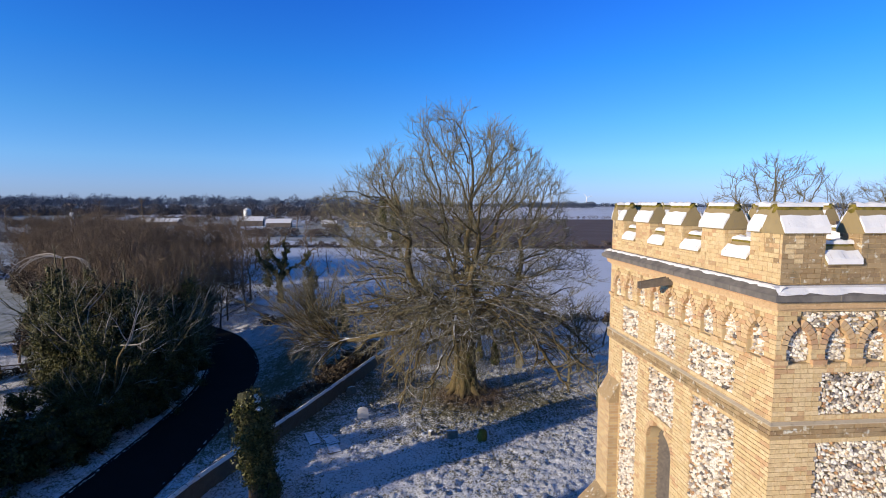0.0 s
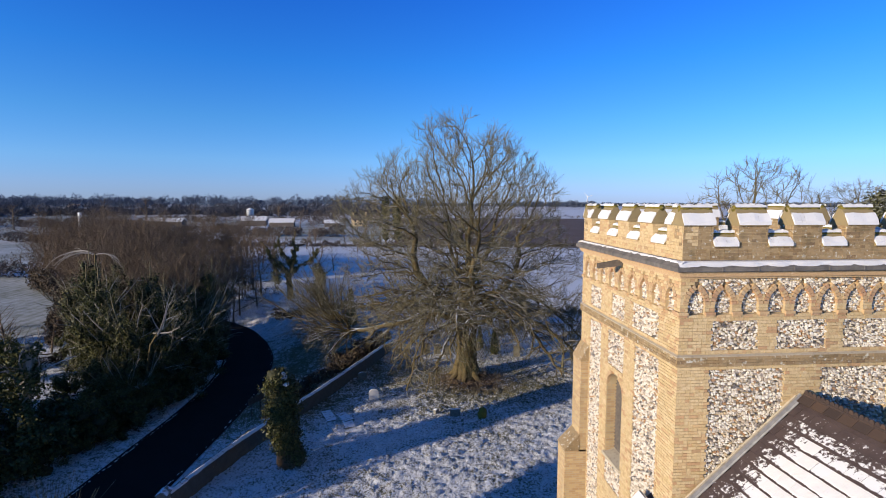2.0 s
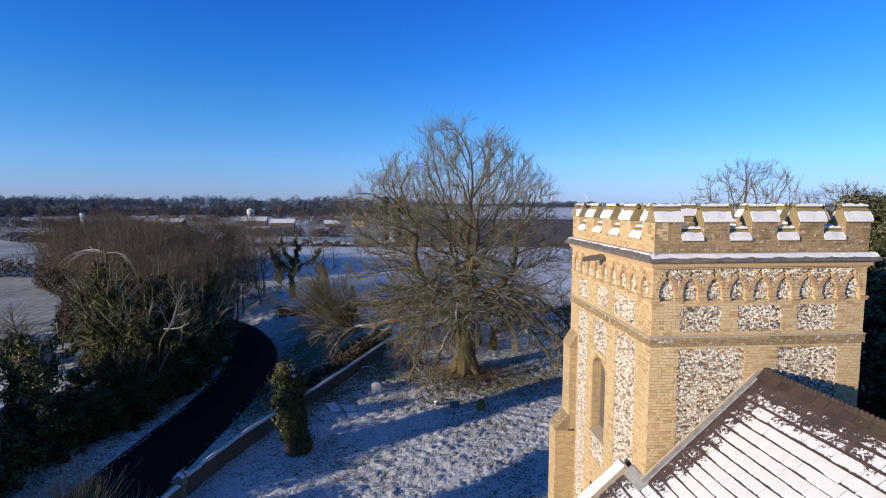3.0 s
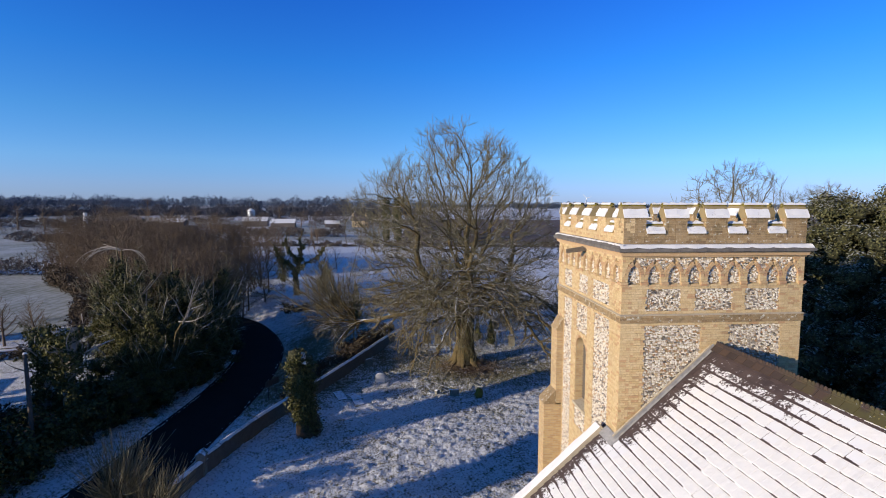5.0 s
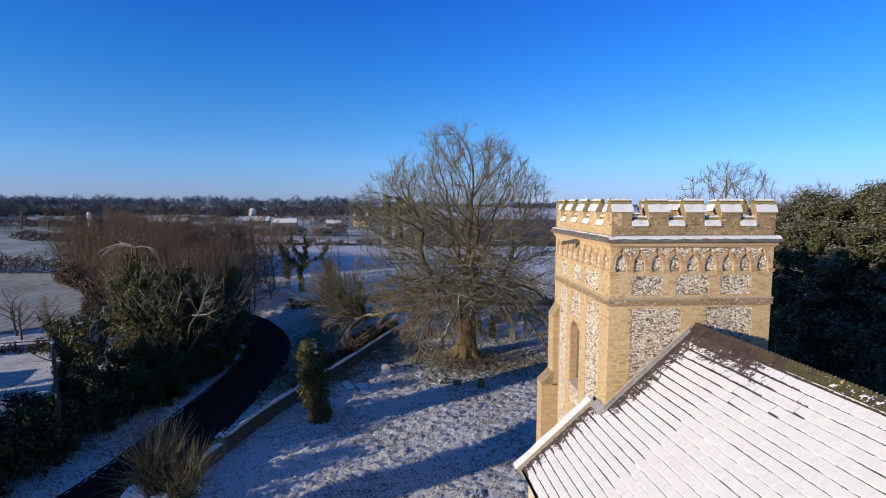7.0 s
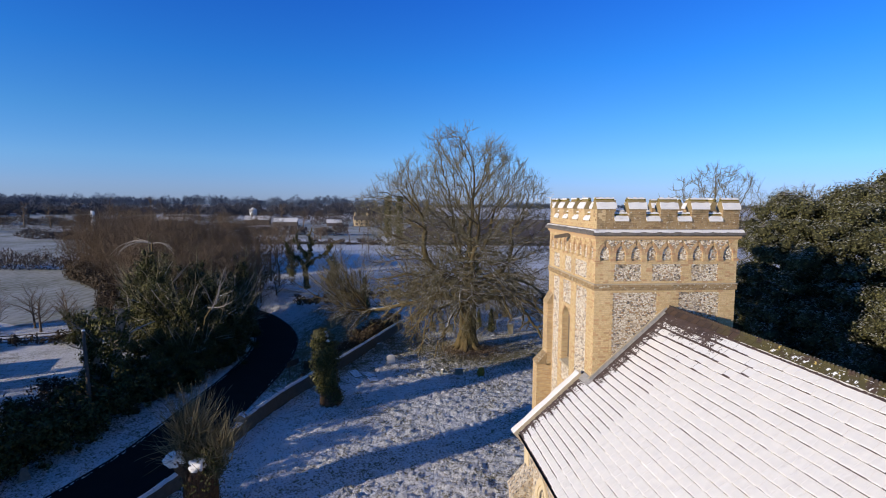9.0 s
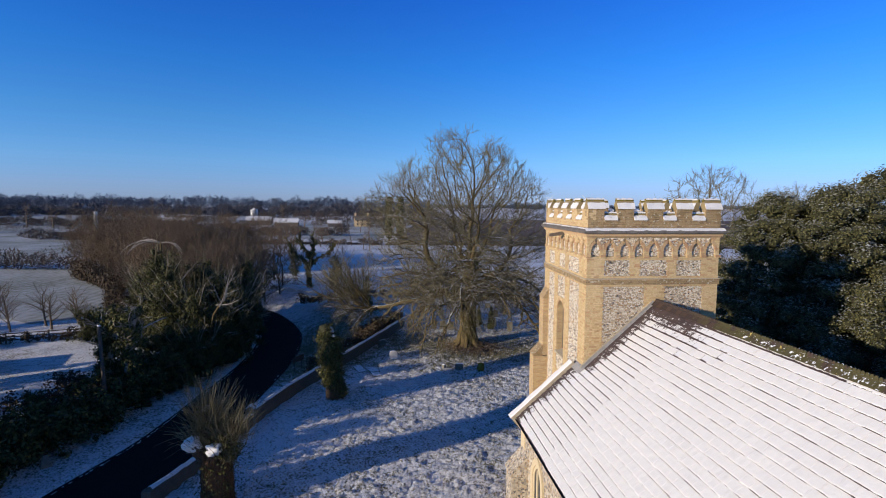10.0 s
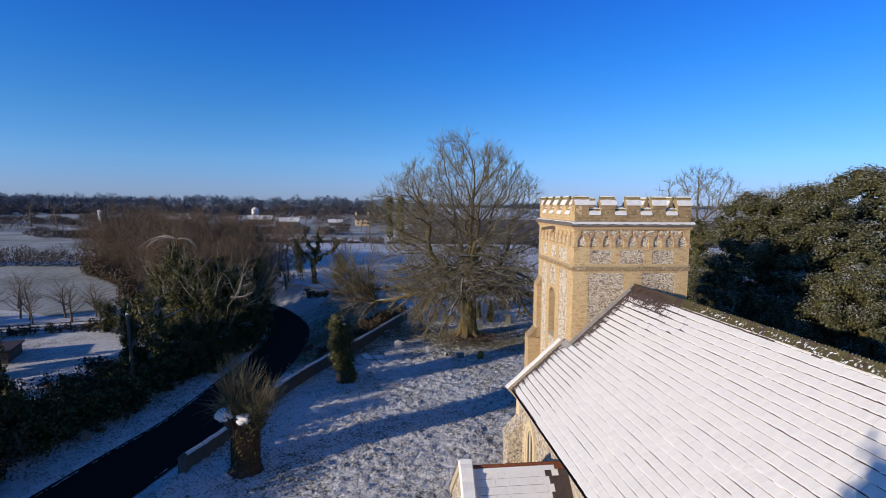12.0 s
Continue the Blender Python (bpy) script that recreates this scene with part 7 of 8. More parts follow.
def crown_wood(name, blobs, per, size, mat, seed, label):
    """Far bare woods: rounded crowns of fine twig sprays over upright stems, joined."""
    rng = np.random.default_rng(seed)
    b = np.repeat(np.array(blobs, float), per, axis=0)
    n = len(b)
    d = rng.normal(size=(n, 3))
    d /= np.linalg.norm(d, axis=1)[:, None]
    d[:, 2] = np.abs(d[:, 2]) * np.where(rng.random(n) < 0.55, 1, -1)
    r = rng.random(n) ** 0.35 * (1 + 0.2 * np.sin(d[:, 0] * 4 + b[:, 0]) * np.sin(d[:, 2] * 5 + b[:, 1]))
    p = b[:, :3] + d * r[:, None] * b[:, 3:] * (1, 1, 0.95)
    p[:, 2] = np.maximum(p[:, 2], size * 0.4)
    aim = d * (0.6, 0.6, 0.5) + rng.normal(size=(n, 3)) * 0.35 + (0, 0, 0.5)
    aim /= np.linalg.norm(aim, axis=1)[:, None]
    w = np.cross(aim, rng.normal(size=(n, 3)))
    w /= np.linalg.norm(w, axis=1)[:, None]
    s = size * rng.uniform(0.5, 1.4, n)[:, None]
    q = np.stack([p - aim * s, p - w * s * 0.42, p + aim * s, p + w * s * 0.42], 1).reshape(-1, 3)
    me = bpy.data.meshes.new(name)
    me.from_pydata(q.tolist(), [], np.arange(n * 4).reshape(-1, 4).tolist())
    me.materials.append(mat)
    return tagged(new(name, me), label, "trees", kind="stuff")


def row(x0, y0, x1, y1, step, w, h, rng, vary=0.35):
    n = max(1, int(math.dist((x0, y0), (x1, y1)) / step))
    out = []
    for i in range(n + 1):
        t = i / n
        k = h * (1 + vary * rng.uniform(-1, 1))
        out.append((x0 + (x1 - x0) * t + rng.uniform(-1, 1) * w * 0.4, y0 + (y1 - y0) * t + rng.uniform(-1, 1) * w * 0.4, k * 0.5, w * rng.uniform(0.7, 1.2), w * rng.uniform(0.7, 1.2), k * 0.55))
    return out


def build_far():
    rng = random.Random(101)
    hedges = row(-12, 173, 250, 169, 2.5, 1.6, 1.7, rng, 0.7) + row(10, 490, 430, 471, 6, 3, 3.2, rng) + row(-150, 113, -74, 106, 1.5, 2.2, 4.2, rng) + row(-400, 252, -150, 252, 4, 3, 5, rng) + row(-72, 183, -10, 176, 1.8, 1.6, 1.7, rng, 0.7)
    crown_wood("hedgerow", hedges, 260, 0.24, M_BELT, 1, "low dark field hedgerows")
    bushy("hedgerow", row(-17, 64, -8, 70, 0.8, 0.8, 1.3, rng) + row(-8, 70, 40, 60, 1.0, 0.8, 1.2, rng), 90, 0.22, M_HEDGE, 2, "low churchyard hedge beyond the graves")
    bushy("scrub", row(-68, 95, -50, 75, 1.2, 1.5, 3.0, rng, 0.5) + row(-50, 75, -43, 61, 1.0, 1.2, 2.2, rng, 0.5) + row(-43, 61, -38, 53, 1.0, 0.9, 1.4, rng, 0.4), 420, 0.16, M_HEDGE, 8, "brown scrub along the paddock's edge")
    near_belt = []
    for a, b, c, d, h in ((-330, 350, -190, 315, 6), (-150, 205, -95, 198, 4), (-75, 236, -30, 228, 4.5), (-120, 292, -104, 290, 5), (-60, 335, -42, 330, 7), (-20, 318, -5, 320, 7), (-260, 425, -225, 420, 8), (-190, 418, -140, 410, 8), (-110, 415, -60, 420, 8), (-40, 400, 30, 420, 7)):
        near_belt += row(a, b, c, d, 9, 6, h, rng, 0.5)
    crown_wood("tree_belt", near_belt, 900, 0.42, M_BELT, 3, "brown bare tree belts round the farm")
    mid = []
    for a, b, c, d, h in ((-700, 620, -420, 560, 15), (-430, 600, -200, 640, 14), (-210, 560, -20, 600, 15), (-900, 700, -600, 640, 15), (-20, 640, 40, 660, 11), (-560, 520, -420, 480, 12)):
        mid += row(a, b, c, d, 7, 8, h * 0.66, rng, 0.4)
        mid += row(a, b + 25, c, d + 25, 7, 8, h * 0.8, rng, 0.4)
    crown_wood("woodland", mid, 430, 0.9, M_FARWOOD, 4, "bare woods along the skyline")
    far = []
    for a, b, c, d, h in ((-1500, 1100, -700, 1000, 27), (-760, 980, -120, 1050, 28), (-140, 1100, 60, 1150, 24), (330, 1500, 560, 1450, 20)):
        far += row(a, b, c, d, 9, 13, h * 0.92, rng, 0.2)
    crown_wood("distant_woodland", far, 620, 1.25, M_FARBLUE, 5, "distant woods on the horizon, coloured blue-grey for haze")
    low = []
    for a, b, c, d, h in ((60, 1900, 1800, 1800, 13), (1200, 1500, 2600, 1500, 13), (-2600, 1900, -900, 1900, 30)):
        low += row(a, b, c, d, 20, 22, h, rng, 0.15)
    crown_wood("distant_woodland", low, 170, 3.0, M_FARBLUE, 6, "distant woods on the horizon, coloured blue-grey for haze")


build_far()


def barn(x, y, long, wide, eave, ridge, turn, wall, label, roof=None):
    t = thing("barn", label, "farm building", pose(x, y, 0, 0, 0, turn))
    w = Mesh()
    w.prism([(-wide / 2, 0), (wide / 2, 0), (wide / 2, eave), (0, ridge), (-wide / 2, eave)], -long / 2, long / 2, lambda a, b, s: (s, a, b))
    w.add("wall", wall, t)
    r = Mesh()
    for side in (-1, 1):
        p = [(0, ridge + 0.05), (side * (wide / 2 + 0.4), eave - 0.1), (side * (wide / 2 + 0.4), eave + 0.15), (0, ridge + 0.32)]
        r.prism(p, -long / 2 - 0.3, long / 2 + 0.3, lambda a, b, s: (s, a, b))
    r.add("roof", roof or M_SNOW, t, "snow-covered roof")
    return t


def build_farm():
    barn(-78, 330, 15, 9, 2.8, 5.0, 6, M_BARN, "dark farm barn with a white snowy roof")
    barn(-100, 345, 16, 10, 3.6, 6.0, 8, M_BARN, "low dark farm shed with a snowy roof")
    barn(-160, 350, 24, 10, 2.8, 4.8, 4, M_BARN, "long low barn with a snowy roof")
    barn(-206, 380, 30, 10, 2.8, 4.6, 4, M_BARN, "long low blue-roofed barn in the distance", M_STEEL)
    t = thing("silo", "round galvanised grain silo at the farm", "silo", pose(-124.5, 420, 0))
    q = Mesh()
    q.tube([(0, 0, 0), (0, 0, 9.5)], [3.0, 3.0], 20)
    q.add("wall", M_STEEL, t)
    q = Mesh()
    q.tube([(0, 0, 9.4), (0, 0, 11.2)], [3.15, 0.3], 20, cap=True)
    q.add("roof", M_SNOW, t)
    # cream house with chimneys and windows
    t = thing("farmhouse", "cream rendered farmhouse with chimneys in the sun", "house", pose(-28.5, 330, 0, 0, 0, 12))
    w = Mesh()
    w.prism([(-3, 0), (3, 0), (3, 4.4), (0, 7.0), (-3, 4.4)], -5, 5, lambda a, b, s: (s, a, b))
    w.add("wall", M_CREAM, t)
    r = Mesh()
    for side in (-1, 1):
        r.prism([(0, 7.05), (side * 3.4, 4.1), (side * 3.4, 4.3), (0, 7.3)], -5.1, 5.1, lambda a, b, s: (s, a, b))
    roof = r.add("roof", M_BARN, t)
    for x in (-4.3, 4.0):
        c = Mesh()
        c.box(x - 0.5, x + 0.5, -0.4, 0.4, 6.2, 9.0)
        c.box(x - 0.6, x + 0.6, -0.5, 0.5, 8.7, 8.9)
        c.add("chimney", M_CREAM, roof)
    for x in (-3.2, 0, 3.2):
        for z in (1.0, 3.0):
            wi = Mesh()
            wi.box(x - 0.5, x + 0.5, -3.05, -2.95, z, z + 1.2)
            wi.add("window", M_GLASS, t)
    barn(-46, 326, 9, 6, 2.4, 4.2, 12, M_BARN, "low outbuilding beside the farmhouse")
    t = thing("white_house", "white house among distant trees", "house", pose(-395, 640, 0, 0, 0, -20))
    w = Mesh()
    w.prism([(-4, 0), (4, 0), (4, 8), (0, 13), (-4, 8)], -9, 9, lambda a, b, s: (s, a, b))
    w.add("wall", M_WHITE, t)
    r = Mesh()
    for side in (-1, 1):
        r.prism([(0, 13.05), (side * 4.6, 7.6), (side * 4.6, 7.9), (0, 13.4)], -9.3, 9.3, lambda a, b, s: (s, a, b))
    r.add("roof", M_BARN, t)
    # pale water tower post in the field
    t = Mesh()
    t.tube([(-141, 229, 0), (-141, 229, 11.2)], [0.8, 0.8], 10, cap=True)
    tagged(t.add("white_post", M_WHITE), "white concrete post above the thicket", "post")
    # wind turbines
    for x, y, h, spin in ((640, 2350, 62, 10), (705, 2350, 72, 40), (840, 2250, 66, 75), (560, 2450, 52, 95), (505, 2500, 50, 20)):
        t = thing("wind_turbine", "white three-bladed wind turbine on the horizon", "wind turbine", pose(x, y, 0), "wind turbines")
        q = Mesh()
        q.tube([(0, 0, 0), (0, 0, h * 0.62)], [2.0, 1.2], 8)
        q.add("mast", M_WHITE, t)
        q = Mesh()
        q.box(-1.5, 1.5, -3, 3, h * 0.62 - 1.2, h * 0.62 + 1.6)
        q.add("nacelle", M_WHITE, t)
        for k in range(3):
            a = radians(spin + 120 * k)
            q = Mesh()
            d = Vector((math.sin(a), 0, math.cos(a)))
            o = Vector((0, -3.6, h * 0.62))
            q.tube([tuple(o), tuple(o + d * h * 0.12), tuple(o + d * h * 0.38)], [0.9, 1.3, 0.4], 5, cap=True)
            q.add("blade", M_WHITE, t)


build_farm()


# ---- churchyard wall, graves, lane side ----
def build_wall():
    wall = thing("churchyard_wall", "low flint churchyard wall with a snow-covered coping", "wall")
    line = smooth_line(WALL_LINE, 0.8)
    total = sum(math.dist(a, b) for a, b in zip(line, line[1:]))
    rng = random.Random(17)
    body, cop, snow = Mesh(), Mesh(), Mesh()
    s = 0.0
    while s < total - 0.05:
        e = min(s + rng.uniform(0.35, 0.6), total)
        x0, y0, dx, dy = line_at(line, s)
        x1, y1, ex, ey = line_at(line, e)
        high = (1.05 if y0 > 21.2 else 0.85) + rng.uniform(-0.025, 0.025)

        def to(a, b, c):
            t = (a - s) / (e - s)
            return x0 + (x1 - x0) * t - dy * b, y0 + (y1 - y0) * t + dx * b, c

        body.box(s, e, -0.17, 0.17, -0.9, high - 0.07, to)
        cop.prism([(-0.24, high - 0.07), (0.24, high - 0.07), (0.22, high), (0.07, high + 0.07), (-0.07, high + 0.07), (-0.22, high)], s + 0.005, e - 0.005, lambda p, q, t: to(t, p, q))
        k = [0.04 + rng.uniform(-0.03, 0.02) for _ in range(2)]
        pr = [(-0.21, 0.0, 0.02), (-0.15, 0.03, 1), (-0.05, 0.08, 1), (0.05, 0.08, 0.6), (0.075, 0.07, 0.0)]
        for a, b in zip(pr, pr[1:]):
            snow.poly([to(s, a[0], high + a[1] + k[0] * a[2]), to(e, a[0], high + a[1] + k[1] * a[2]), to(e, b[0], high + b[1] + k[1] * b[2]), to(s, b[0], high + b[1] + k[0] * b[2])])
        s = e
    body.add("wall_body", M_FLINTGREY, wall, "knapped flint set in mortar")
    c = cop.add("coping", M_FLINTGREY, wall, "rounded coping stones")
    snow.add("coping_snow", M_SNOW, c, "snow on the coping", smooth=True)
    p = Mesh()
    p.box(-14.86, -14.4, 11.7, 12.05, -0.9, 0.86)
    p.add("end_pier", M_FLINTGREY, wall)
    p = Mesh()
    p.box(-12.45, -11.95, 21.0, 21.6, -0.1, 1.25)
    p.prism([(-12.5, 1.25), (-11.9, 1.25), (-12.2, 1.42)], 20.95, 21.65, lambda a, b, t: (a, t, b))
    p.add("step_pier", M_GRAVE, wall)


build_wall()


def headstone(x, y, w, h, turn, mat, label, lean=0.0, curved=True, thick=0.11):
    prof = [(-w / 2, -0.1), (w / 2, -0.1), (w / 2, h * 0.72)]
    if curved:
        prof += [(w / 2 * math.cos(a), h * 0.72 + h * 0.28 * math.sin(a)) for a in np.linspace(0.25, math.pi - 0.25, 8)]
    else:
        prof += [(w / 2, h), (-w / 2, h)]
    prof.append((-w / 2, h * 0.72))
    bm = Mesh()
    bm.prism(prof, -thick / 2, thick / 2, lambda a, b, t: (a, t, b))
    ob = bm.add("headstone", mat)
    ob.matrix_basis = pose(x, y, 0, lean, 0, turn)
    return tagged(ob, label, "gravestone", "gravestones")


def build_graves():
    headstone(-2.6, 35.6, 0.78, 0.85, 6, M_GRAVEPALE, "pale round-topped headstone standing in snow", -4)
    headstone(-3.9, 40.2, 0.8, 0.8, 20, M_GRAVE, "dark leaning headstone beside the wall", 12)
    headstone(3.55, 32.0, 0.75, 0.55, 3, M_GRAVE, "low dark square headstone in snow", 0, False, 0.2)
    headstone(2.2, 32.6, 0.35, 0.35, 40, M_GRAVE, "small snow-topped stump of a headstone", 0, True, 0.25)
    rng = random.Random(23)
    for i in range(26):
        x, y = rng.uniform(-3, 17), rng.uniform(46, 62)
        headstone(x, y, rng.uniform(0.55, 0.85), rng.uniform(0.75, 1.25), rng.uniform(-12, 12), M_GRAVE if i % 4 else M_GRAVEPALE, "weathered headstone in the shaded churchyard", rng.uniform(-6, 6), i % 3 != 0)
    # mossy round stone
    ob = lumps("mossy_boulder", [(5.5, 31.5, 0.32, 0.34, 0.30, 0.48)], M_MOSS, None, 8, 0.25)
    tagged(ob, "rounded mossy yellow-green stone in the grass", "stone")
    # flat ledger stones beside the wall
    for x, y, turn, lean in ((-5.7, 32.6, 24, 3), (-4.5, 32.3, 30, -4), (-4.2, 31.4, 18, 2)):
        q = Mesh()
        q.box(-0.36, 0.36, -0.85, 0.85, -0.08, 0.05)
        ob = q.add("ledger_stone", M_GRAVE)
        ob.matrix_basis = pose(x, y, 0.06, lean, 0, turn)
        tagged(ob, "fallen flat gravestone lying tilted in snow", "gravestone", "ledger stones")


build_graves()


def build_lane_side():
    # thin broken lines of snow along both edges of the lane
    rng = random.Random(44)
    edge = Mesh()
    for i in range(len(ROAD_RIGHT) - 1):
        for side in (0.05, 0.05, 0.965):
            for f in (0.0, 0.33, 0.66):
                if rng.random() < (0.4 if side < 0.5 else 0.75):
                    continue
                o, w, e = side + rng.uniform(-0.014, 0.014), rng.uniform(0.002, 0.009), f + rng.uniform(0.05, 0.36)
                at = lambda t, u: tuple((ROAD_LEFT[i][k] * (1 - u) + ROAD_LEFT[i + 1][k] * u) * (1 - t) + (ROAD_RIGHT[i][k] * (1 - u) + ROAD_RIGHT[i + 1][k] * u) * t for k in (0, 1)) + (0.024 + lane_depth(ROAD_MID[i][1]) * (1 - u) + lane_depth(ROAD_MID[i + 1][1]) * u,)
                edge.poly([at(o - w, f), at(o + w, f), at(o + w, e), at(o - w, e)])
    tagged(edge.add("verge_snow", M_SNOW), "broken lines of snow along the lane's edges", "snow", kind="stuff")
    # timber pole with white cap
    t = thing("utility_pole", "weathered timber utility pole beside the lane", "pole", pose(-23.7, 24.7, ground_z(-23.7, 24.7), -7.0, -6.0, 0))
    q = Mesh()
    q.tube([(0, 0, -0.2), (0, 0, 3), (0, 0, 7.3)], [0.15, 0.135, 0.11], 10, cap=True)
    q.add("shaft", M_WOOD, t, smooth=True)
    q = Mesh()
    q.tube([(0, 0, 7.28), (0, 0, 7.4)], [0.13, 0.09], 10, cap=True)
    q.add("cap", M_WHITE, t, "snow-white cap")
    # road sign on two posts, seen from behind
    t = thing("road_sign", "grey-backed road sign on two posts on the verge", "road sign", pose(-12.2, 37.0, ground_z(-12.2, 37.0), 0, 0, 62))
    for x in (-0.5, 0.5):
        q = Mesh()
        q.tube([(x, 0, -0.1), (x, 0, 1.65)], [0.04, 0.04], 8, cap=True)
        q.add("post", M_WOOD, t)
    q = Mesh()
    q.box(-0.85, 0.85, -0.03, 0.0, 1.05, 1.6)
    q.add("panel", M_WOOD, t)
    # small white triangular board on the far verge
    q = Mesh()
    q.prism([(-0.32, 0), (0.32, 0), (0.14, 0.75), (-0.14, 0.75)], -0.04, 0.04, lambda a, b, s: (a, s, b))
    ob = q.add("verge_board", M_GRAVE)
    ob.matrix_basis = pose(-23.6, 18.0, ground_z(-23.6, 18.0) + 0.05, -18, 0, 40)
    tagged(ob, "small pale leaning board on the snowy verge", "board")
    # evergreen hedge, low wall and garden of the house across the lane
    rng = random.Random(61)
    blobs_sets = []
    for i in range(3):
        blobs = []
        for _ in range(30):
            z = rng.uniform(0.2, 3.1)
            w = 2.0 - 0.35 * z
            blobs.append((rng.uniform(-w, w), rng.uniform(-w, w) * 0.8, z, rng.uniform(0.3, 0.75), rng.uniform(0.3, 0.75), rng.uniform(0.25, 0.6)))
        blobs_sets.append((leaf_mesh("leaves", blobs, 3600, 0.085, M_IVY, 130 + i, 0.8), [(a * 0.8, b * 0.8, c * 0.85, d, e, f) for a, b, c, d, e, f in blobs[:14]]))
    inner = []
    # some of these stand out of view, added to shade lane and drive
    spots = [(-25.6, 16.0, 1.15), (-28.5, 18.5, 1.2), (-30.5, 16.5, 1.2), (-26.5, 13.0, 1.2), (-31.5, 20.5, 1.0), (-24.6, 21.5, 0.85), (-24.0, 24.5, 0.95), (-22.9, 27, 1.0), (-21.6, 29.5, 1.0), (-20.6, 32, 1.05), (-19.7, 34.5, 1.05), (-27.6, 23.5, 0.85), (-27.8, 28.5, 0.8), (-25.6, 31, 0.85), (-24.2, 33.5, 0.9), (-24.9, 12.0, 1.15), (-24.6, 18.5, 0.9), (-33.5, 17.0, 1.2), (-24.6, 8.0, 1.25), (-25.4, 4, 1.3), (-27, -0.5, 1.3), (-28.3, -5, 1.3), (-29.5, -9.5, 1.3), (-31, -14, 1.3), (-32.5, -19, 1.3), (-34, -24, 1.3), (-29.5, 13, 1.2), (-28, 23.5, 1.05), (-33, 10, 1.2), (-30, 8.5, 1.2), (-28, 5, 1.2), (-59, 16, 2.0), (-60, 22, 2.2), (-58, 28, 2.1), (-61, 35, 2.3), (-64, 44, 2.2)]
    # tall unseen evergreens, added to throw the shade that lies over the lane
    tall = [(-41.5, 29.5, 1.3, 2.7), (-39.5, 28.0, 1.3, 2.6), (-38.0, 26.5, 1.3, 2.4), (-36.5, 24.5, 1.3, 2.6), (-34.8, 22.5, 1.3, 2.55), (-33.0, 20.0, 1.3, 2.5), (-31.6, 17.5, 1.3, 2.35), (-30.0, 15.0, 1.3, 2.1), (-28.6, 12.0, 1.3, 2.1), (-27.4, 9.0, 1.3, 2.05), (-27.6, 6.0, 1.3, 1.9), (-28.0, 3.5, 1.3, 1.9), (-28.6, 1.0, 1.3, 1.9), (-29.2, -1.6, 1.3, 1.8), (-29.8, -4.2, 1.2, 1.7)]
    for i, (x, y, k, high) in enumerate([(x_ - (1.3 if x_ > -27 and 11 < y_ < 36 else 0), y_, k_ * (0.62 if x_ < -26.5 and 10 < y_ < 29 else 0.85 if 20 < y_ < 36 else 1.0), 0) for x_, y_, k_ in spots] + tall):
        lv, blobs = blobs_sets[i % 3]
        t = thing("garden_shrub", "dense dark evergreen garden shrub dusted with snow", "shrub", pose(x, y, ground_z(x, y) - 0.1, 0, 0, rng.uniform(0, 360)) @ Matrix.Diagonal((k, k, high or k, 1)), "garden shrubs")
        child("leaves", lv, t)
        if i < 3:
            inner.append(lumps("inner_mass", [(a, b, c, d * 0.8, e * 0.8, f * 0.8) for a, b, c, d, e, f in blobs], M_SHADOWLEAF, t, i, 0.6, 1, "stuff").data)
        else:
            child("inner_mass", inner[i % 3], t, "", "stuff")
    tangle = [(rng.uniform(-35, -23.4), rng.uniform(11, 35), rng.uniform(0.2, 1.4), rng.uniform(0.8, 1.8), rng.uniform(0.8, 1.8), rng.uniform(0.5, 1.1)) for _ in range(70)]
    tangle = [b for b in tangle if not (b[0] < -27.5 and b[1] > 28) and b[0] < -23.2 + (b[1] - 20) * 0.12]
    tagged(new("bramble_tangle", leaf_mesh("bramble_tangle", tangle, 12000, 0.13, M_HEDGE, 140, 0.9)), "dark bramble tangle behind the lane hedge", "brambles", kind="stuff")
    # unbroken thicket on the lane's bank, which keeps the lane in shade
    bank = []
    for i in range(0, len(ROAD_LEFT), 1):
        (x, y), (rx, ry) = ROAD_LEFT[i], ROAD_RIGHT[i]
        if not -2 < y < 37:
            continue
        ux, uy = (x - rx) / ROAD_WIDTH, (y - ry) / ROAD_WIDTH
        for _ in range(16):
            off, z = rng.uniform(2.6, 6.0), rng.uniform(0.2, 2.7)
            z += ground_z(x + ux * off, y + uy * off)
            bank.append((x + ux * off + rng.uniform(-0.5, 0.5), y + uy * off + rng.uniform(-0.5, 0.5), z, rng.uniform(0.35, 0.8), rng.uniform(0.35, 0.8), rng.uniform(0.3, 0.7)))
    tagged(new("lane_thicket", leaf_mesh("lane_thicket", bank, 34000, 0.13, M_IVY, 141, 0.9)), "unbroken dark evergreen thicket along the lane's bank", "thicket", kind="stuff")
    # dark brambles beneath the low limbs beyond the wall
    low = [(rng.uniform(-11, -2.5), 0, rng.uniform(0.1, 0.9), rng.uniform(0.5, 1.1), rng.uniform(0.5, 1.1), rng.uniform(0.25, 0.6)) for _ in range(60)]
    low = [(x, 34.2 + (x + 10) * 1.9 + rng.uniform(0.5, 6.0), z, a, b, c) for x, _, z, a, b, c in low]
    low = [(x, y, z + ground_z(x, y), a, b, c) for x, y, z, a, b, c in low]
    tagged(new("bramble_bank", leaf_mesh("bramble_bank", low, 9000, 0.11, M_HEDGE, 142, 0.9)), "dark bramble bank beside the churchyard wall", "brambles", kind="stuff")
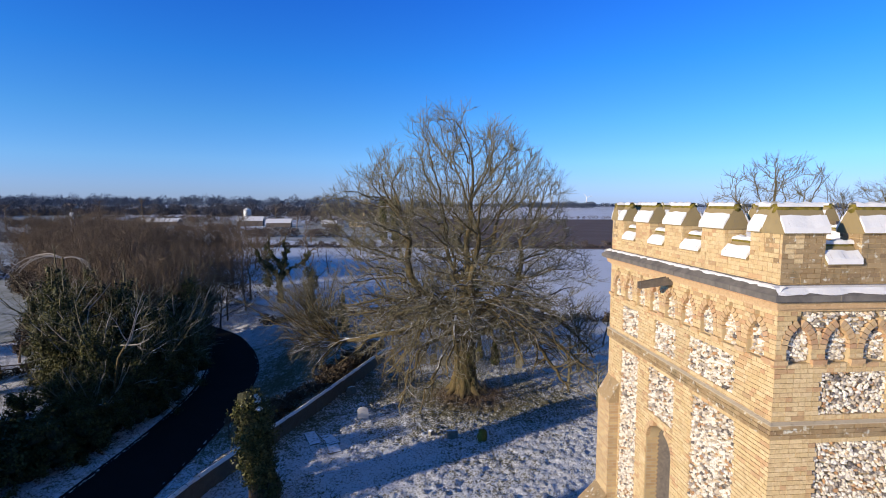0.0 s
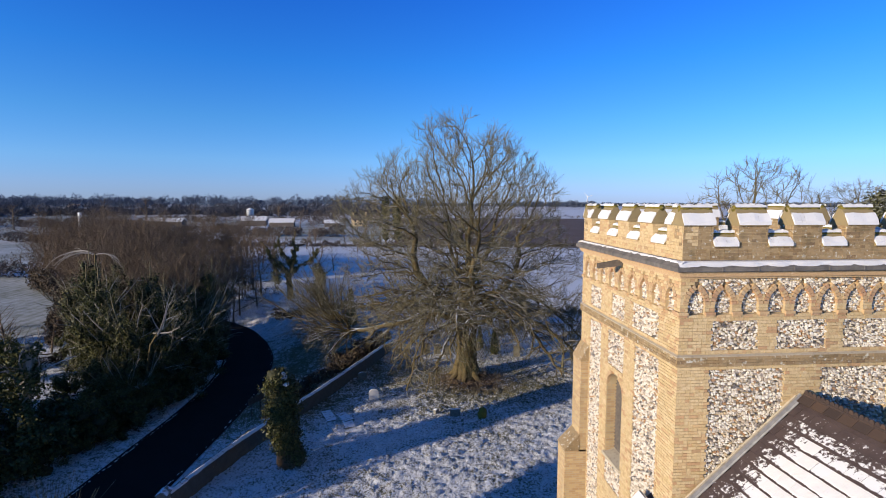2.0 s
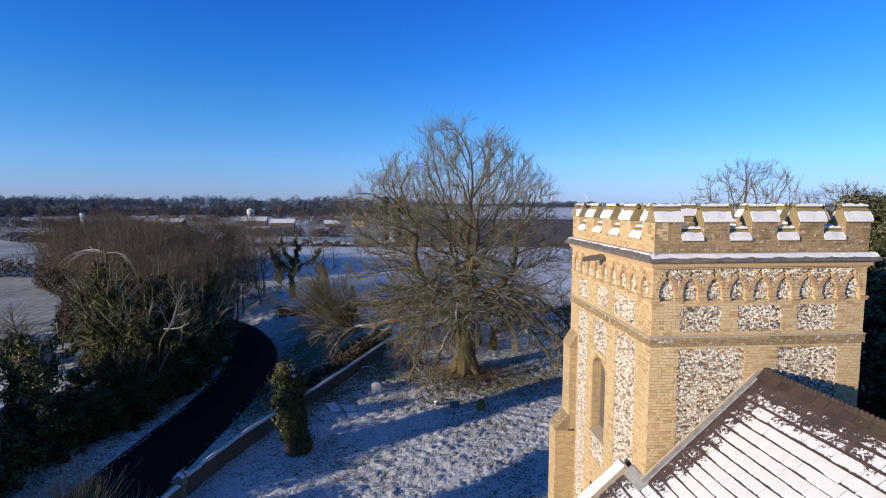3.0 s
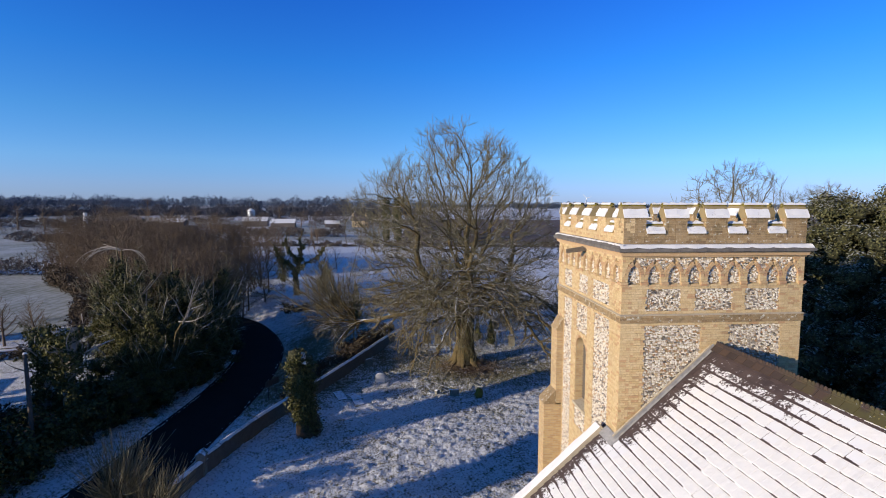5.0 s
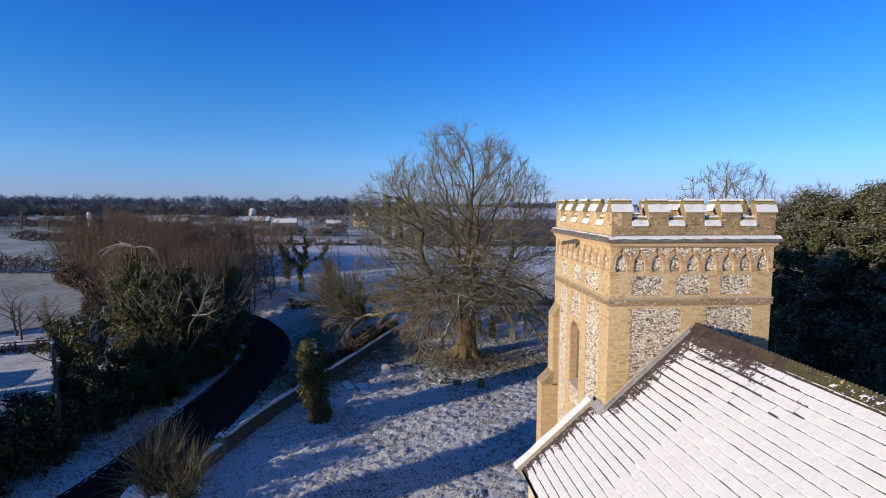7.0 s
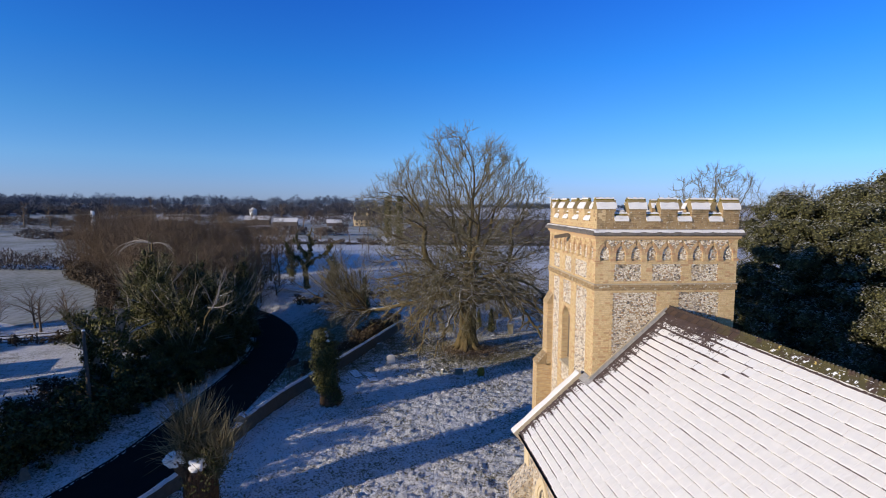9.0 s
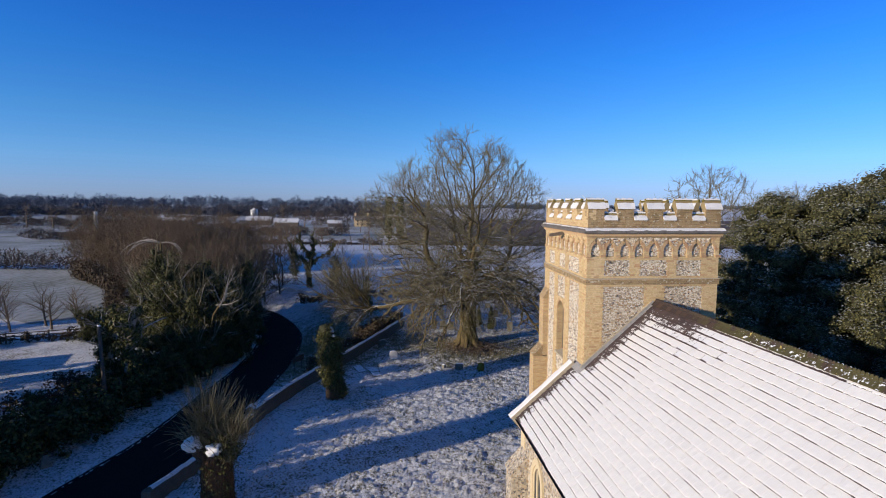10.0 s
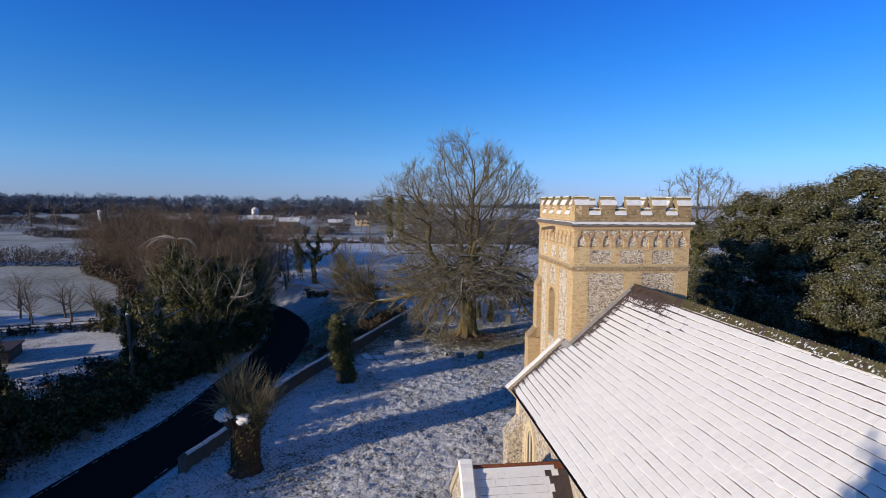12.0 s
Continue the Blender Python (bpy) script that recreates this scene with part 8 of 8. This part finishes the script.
    # two-stemmed ivy tower with pale stubs beside the lane
    for x, y, k, turn in ((-24.4, 29.4, 1.2, 0), (-26.4, 30.2, 1.02, 130)):
        t = thing("ivy_clad_tree", "broken trunk wrapped in dark ivy with bleached bare stubs", "tree", pose(x, y, ground_z(x, y), 0, 0, turn) @ Matrix.Scale(k, 4), "ivy-clad trunks beside the lane")
        g = Growth(160)
        pts = g.bend((0, 0, -0.1), (0.05, 0, 1), 6.6, 6, 0.05, 0.02)
        g.wood.tube(pts, np.linspace(0.4, 0.2, 7), 8)
        for a in np.arange(0, 6.2, 0.75):
            g.limb(g.bend(pts[4] + (0, 0, 0.8 * math.sin(a * 3)), (math.cos(a), math.sin(a), 0.9), 2.6, 6, 0.2, 0.08), 0.07, 0, [(0.5, 0.4, 0.7, 0.2, 0.03, 4, 0.6)])
        g.wood.add("trunk", M_DEADWOOD, t, "bleached trunk and stubs")
        g.twig.add("crown", M_DEADWOOD, t, "bleached crooked branches")
        cl = [(rng.uniform(-0.7, 0.7), rng.uniform(-0.7, 0.7), 0.4 + 0.2 * i, rng.uniform(0.4, 0.75), rng.uniform(0.4, 0.75), rng.uniform(0.4, 0.7)) for i in range(31)]
        child("ivy", leaf_mesh("ivy", cl, 5200, 0.10, M_IVY, 161, 0.6), t, "dense dark ivy")
    # post-and-rail fence along the drive
    fence = thing("paddock_fence", "dark timber post-and-rail fence with snowy rails", "fence")
    a, b = Vector((-52, 41.5, 0)), Vector((-33.5, 47.0, 0))
    n = 10
    ang = math.degrees(math.atan2(b.y - a.y, b.x - a.x))
    for i in range(n + 1):
        p = a.lerp(b, i / n)
        q = Mesh()
        q.box(-0.06, 0.06, -0.06, 0.06, -0.1, 1.25)
        q.add("post", M_WOOD, fence).matrix_basis = pose(*p, 0, 0, ang)
    for z in (0.4, 0.75, 1.1):
        q = Mesh()
        q.box(0, (b - a).length, -0.025, 0.025, z - 0.05, z + 0.05)
        q.add("rail", M_WOOD, fence).matrix_basis = pose(*a, 0, 0, ang)
    scrub = row(-52, 41.2, -33.5, 46.7, 0.7, 0.6, 1.1, rng, 0.3)
    tagged(new("fence_hedge", leaf_mesh("fence_hedge", scrub, 3600, 0.12, M_HEDGE, 150, 0.9)), "brown straggling hedge along the paddock fence", "hedge", kind="stuff")
    # snow-covered flat-roofed shed end
    t = thing("garden_shed", "low dark flat-roofed shed with snow on its edge", "shed", pose(-42.5, 33.5, 0, 0, 0, 20))
    q = Mesh()
    q.box(-3, 3, -2, 2, 0, 1.1)
    q.add("wall", M_BARN, t)
    q = Mesh()
    q.box(-3.2, 3.2, -2.2, 2.2, 1.1, 1.25)
    q.add("roof", M_SLATE, t)
    # bare sapling beside the pole
    sp = bare_tree_proto(97, 5.2, 1.9, 8, 0.06, M_TWIGB, M_TWIGB, [(0.5, 0.5, 0.6, 0.14, 0.05, 3, 0.6), (0.5, 0.5, 0.6, 0.14, 0.05, 2, 0.6)], 0.3, 0.6)
    plant(sp, -25.4, 23.3, "sapling", "thin bare sapling beside the pole", 1.0, 0)
    plant(sp, -29.5, 38.0, "sapling", "pale bare sapling at the wood's edge", 1.3, 120)
    # tall ivy-clad trees across the lane, beyond the picture, whose shadows fall over the churchyard
    p = bare_tree_proto(98, 14, 3.4, 14, 0.3, M_BARK, M_TWIGB, WOODLEVELS, 0.35, 0.4)
    blobs = [(rng.uniform(-0.4, 0.4), rng.uniform(-0.4, 0.4), 1 + 1.0 * k, 1.5, 1.5, 1.1) for k in range(11)]
    ivy = leaf_mesh("ivy", blobs, 5200, 0.2, M_IVY, 99)
    core = lumps("inner_mass", [(a, b, c, d * 0.8, e * 0.8, f) for a, b, c, d, e, f in blobs], M_SHADOWLEAF, None, 5, 0.3, 2)
    core_me = core.data
    bpy.data.objects.remove(core)
    for x, y, k, tall_k in ((-31, 2.3, 0.9, 0.95), (-32, 11.4, 0.6, 0.95), (-17.2, -21.6, 0.95, 1.38)):
        t = plant(p, x, y, "ivy_clad_tree", "tall ivy-clad bare tree across the lane", 1.0, 40, "trees across the lane", ivy)
        t.matrix_basis = pose(x, y, 0, 0, 0, 40) @ Matrix.Diagonal((k, k, tall_k, 1))
        child("inner_mass", core_me, t)


build_lane_side()
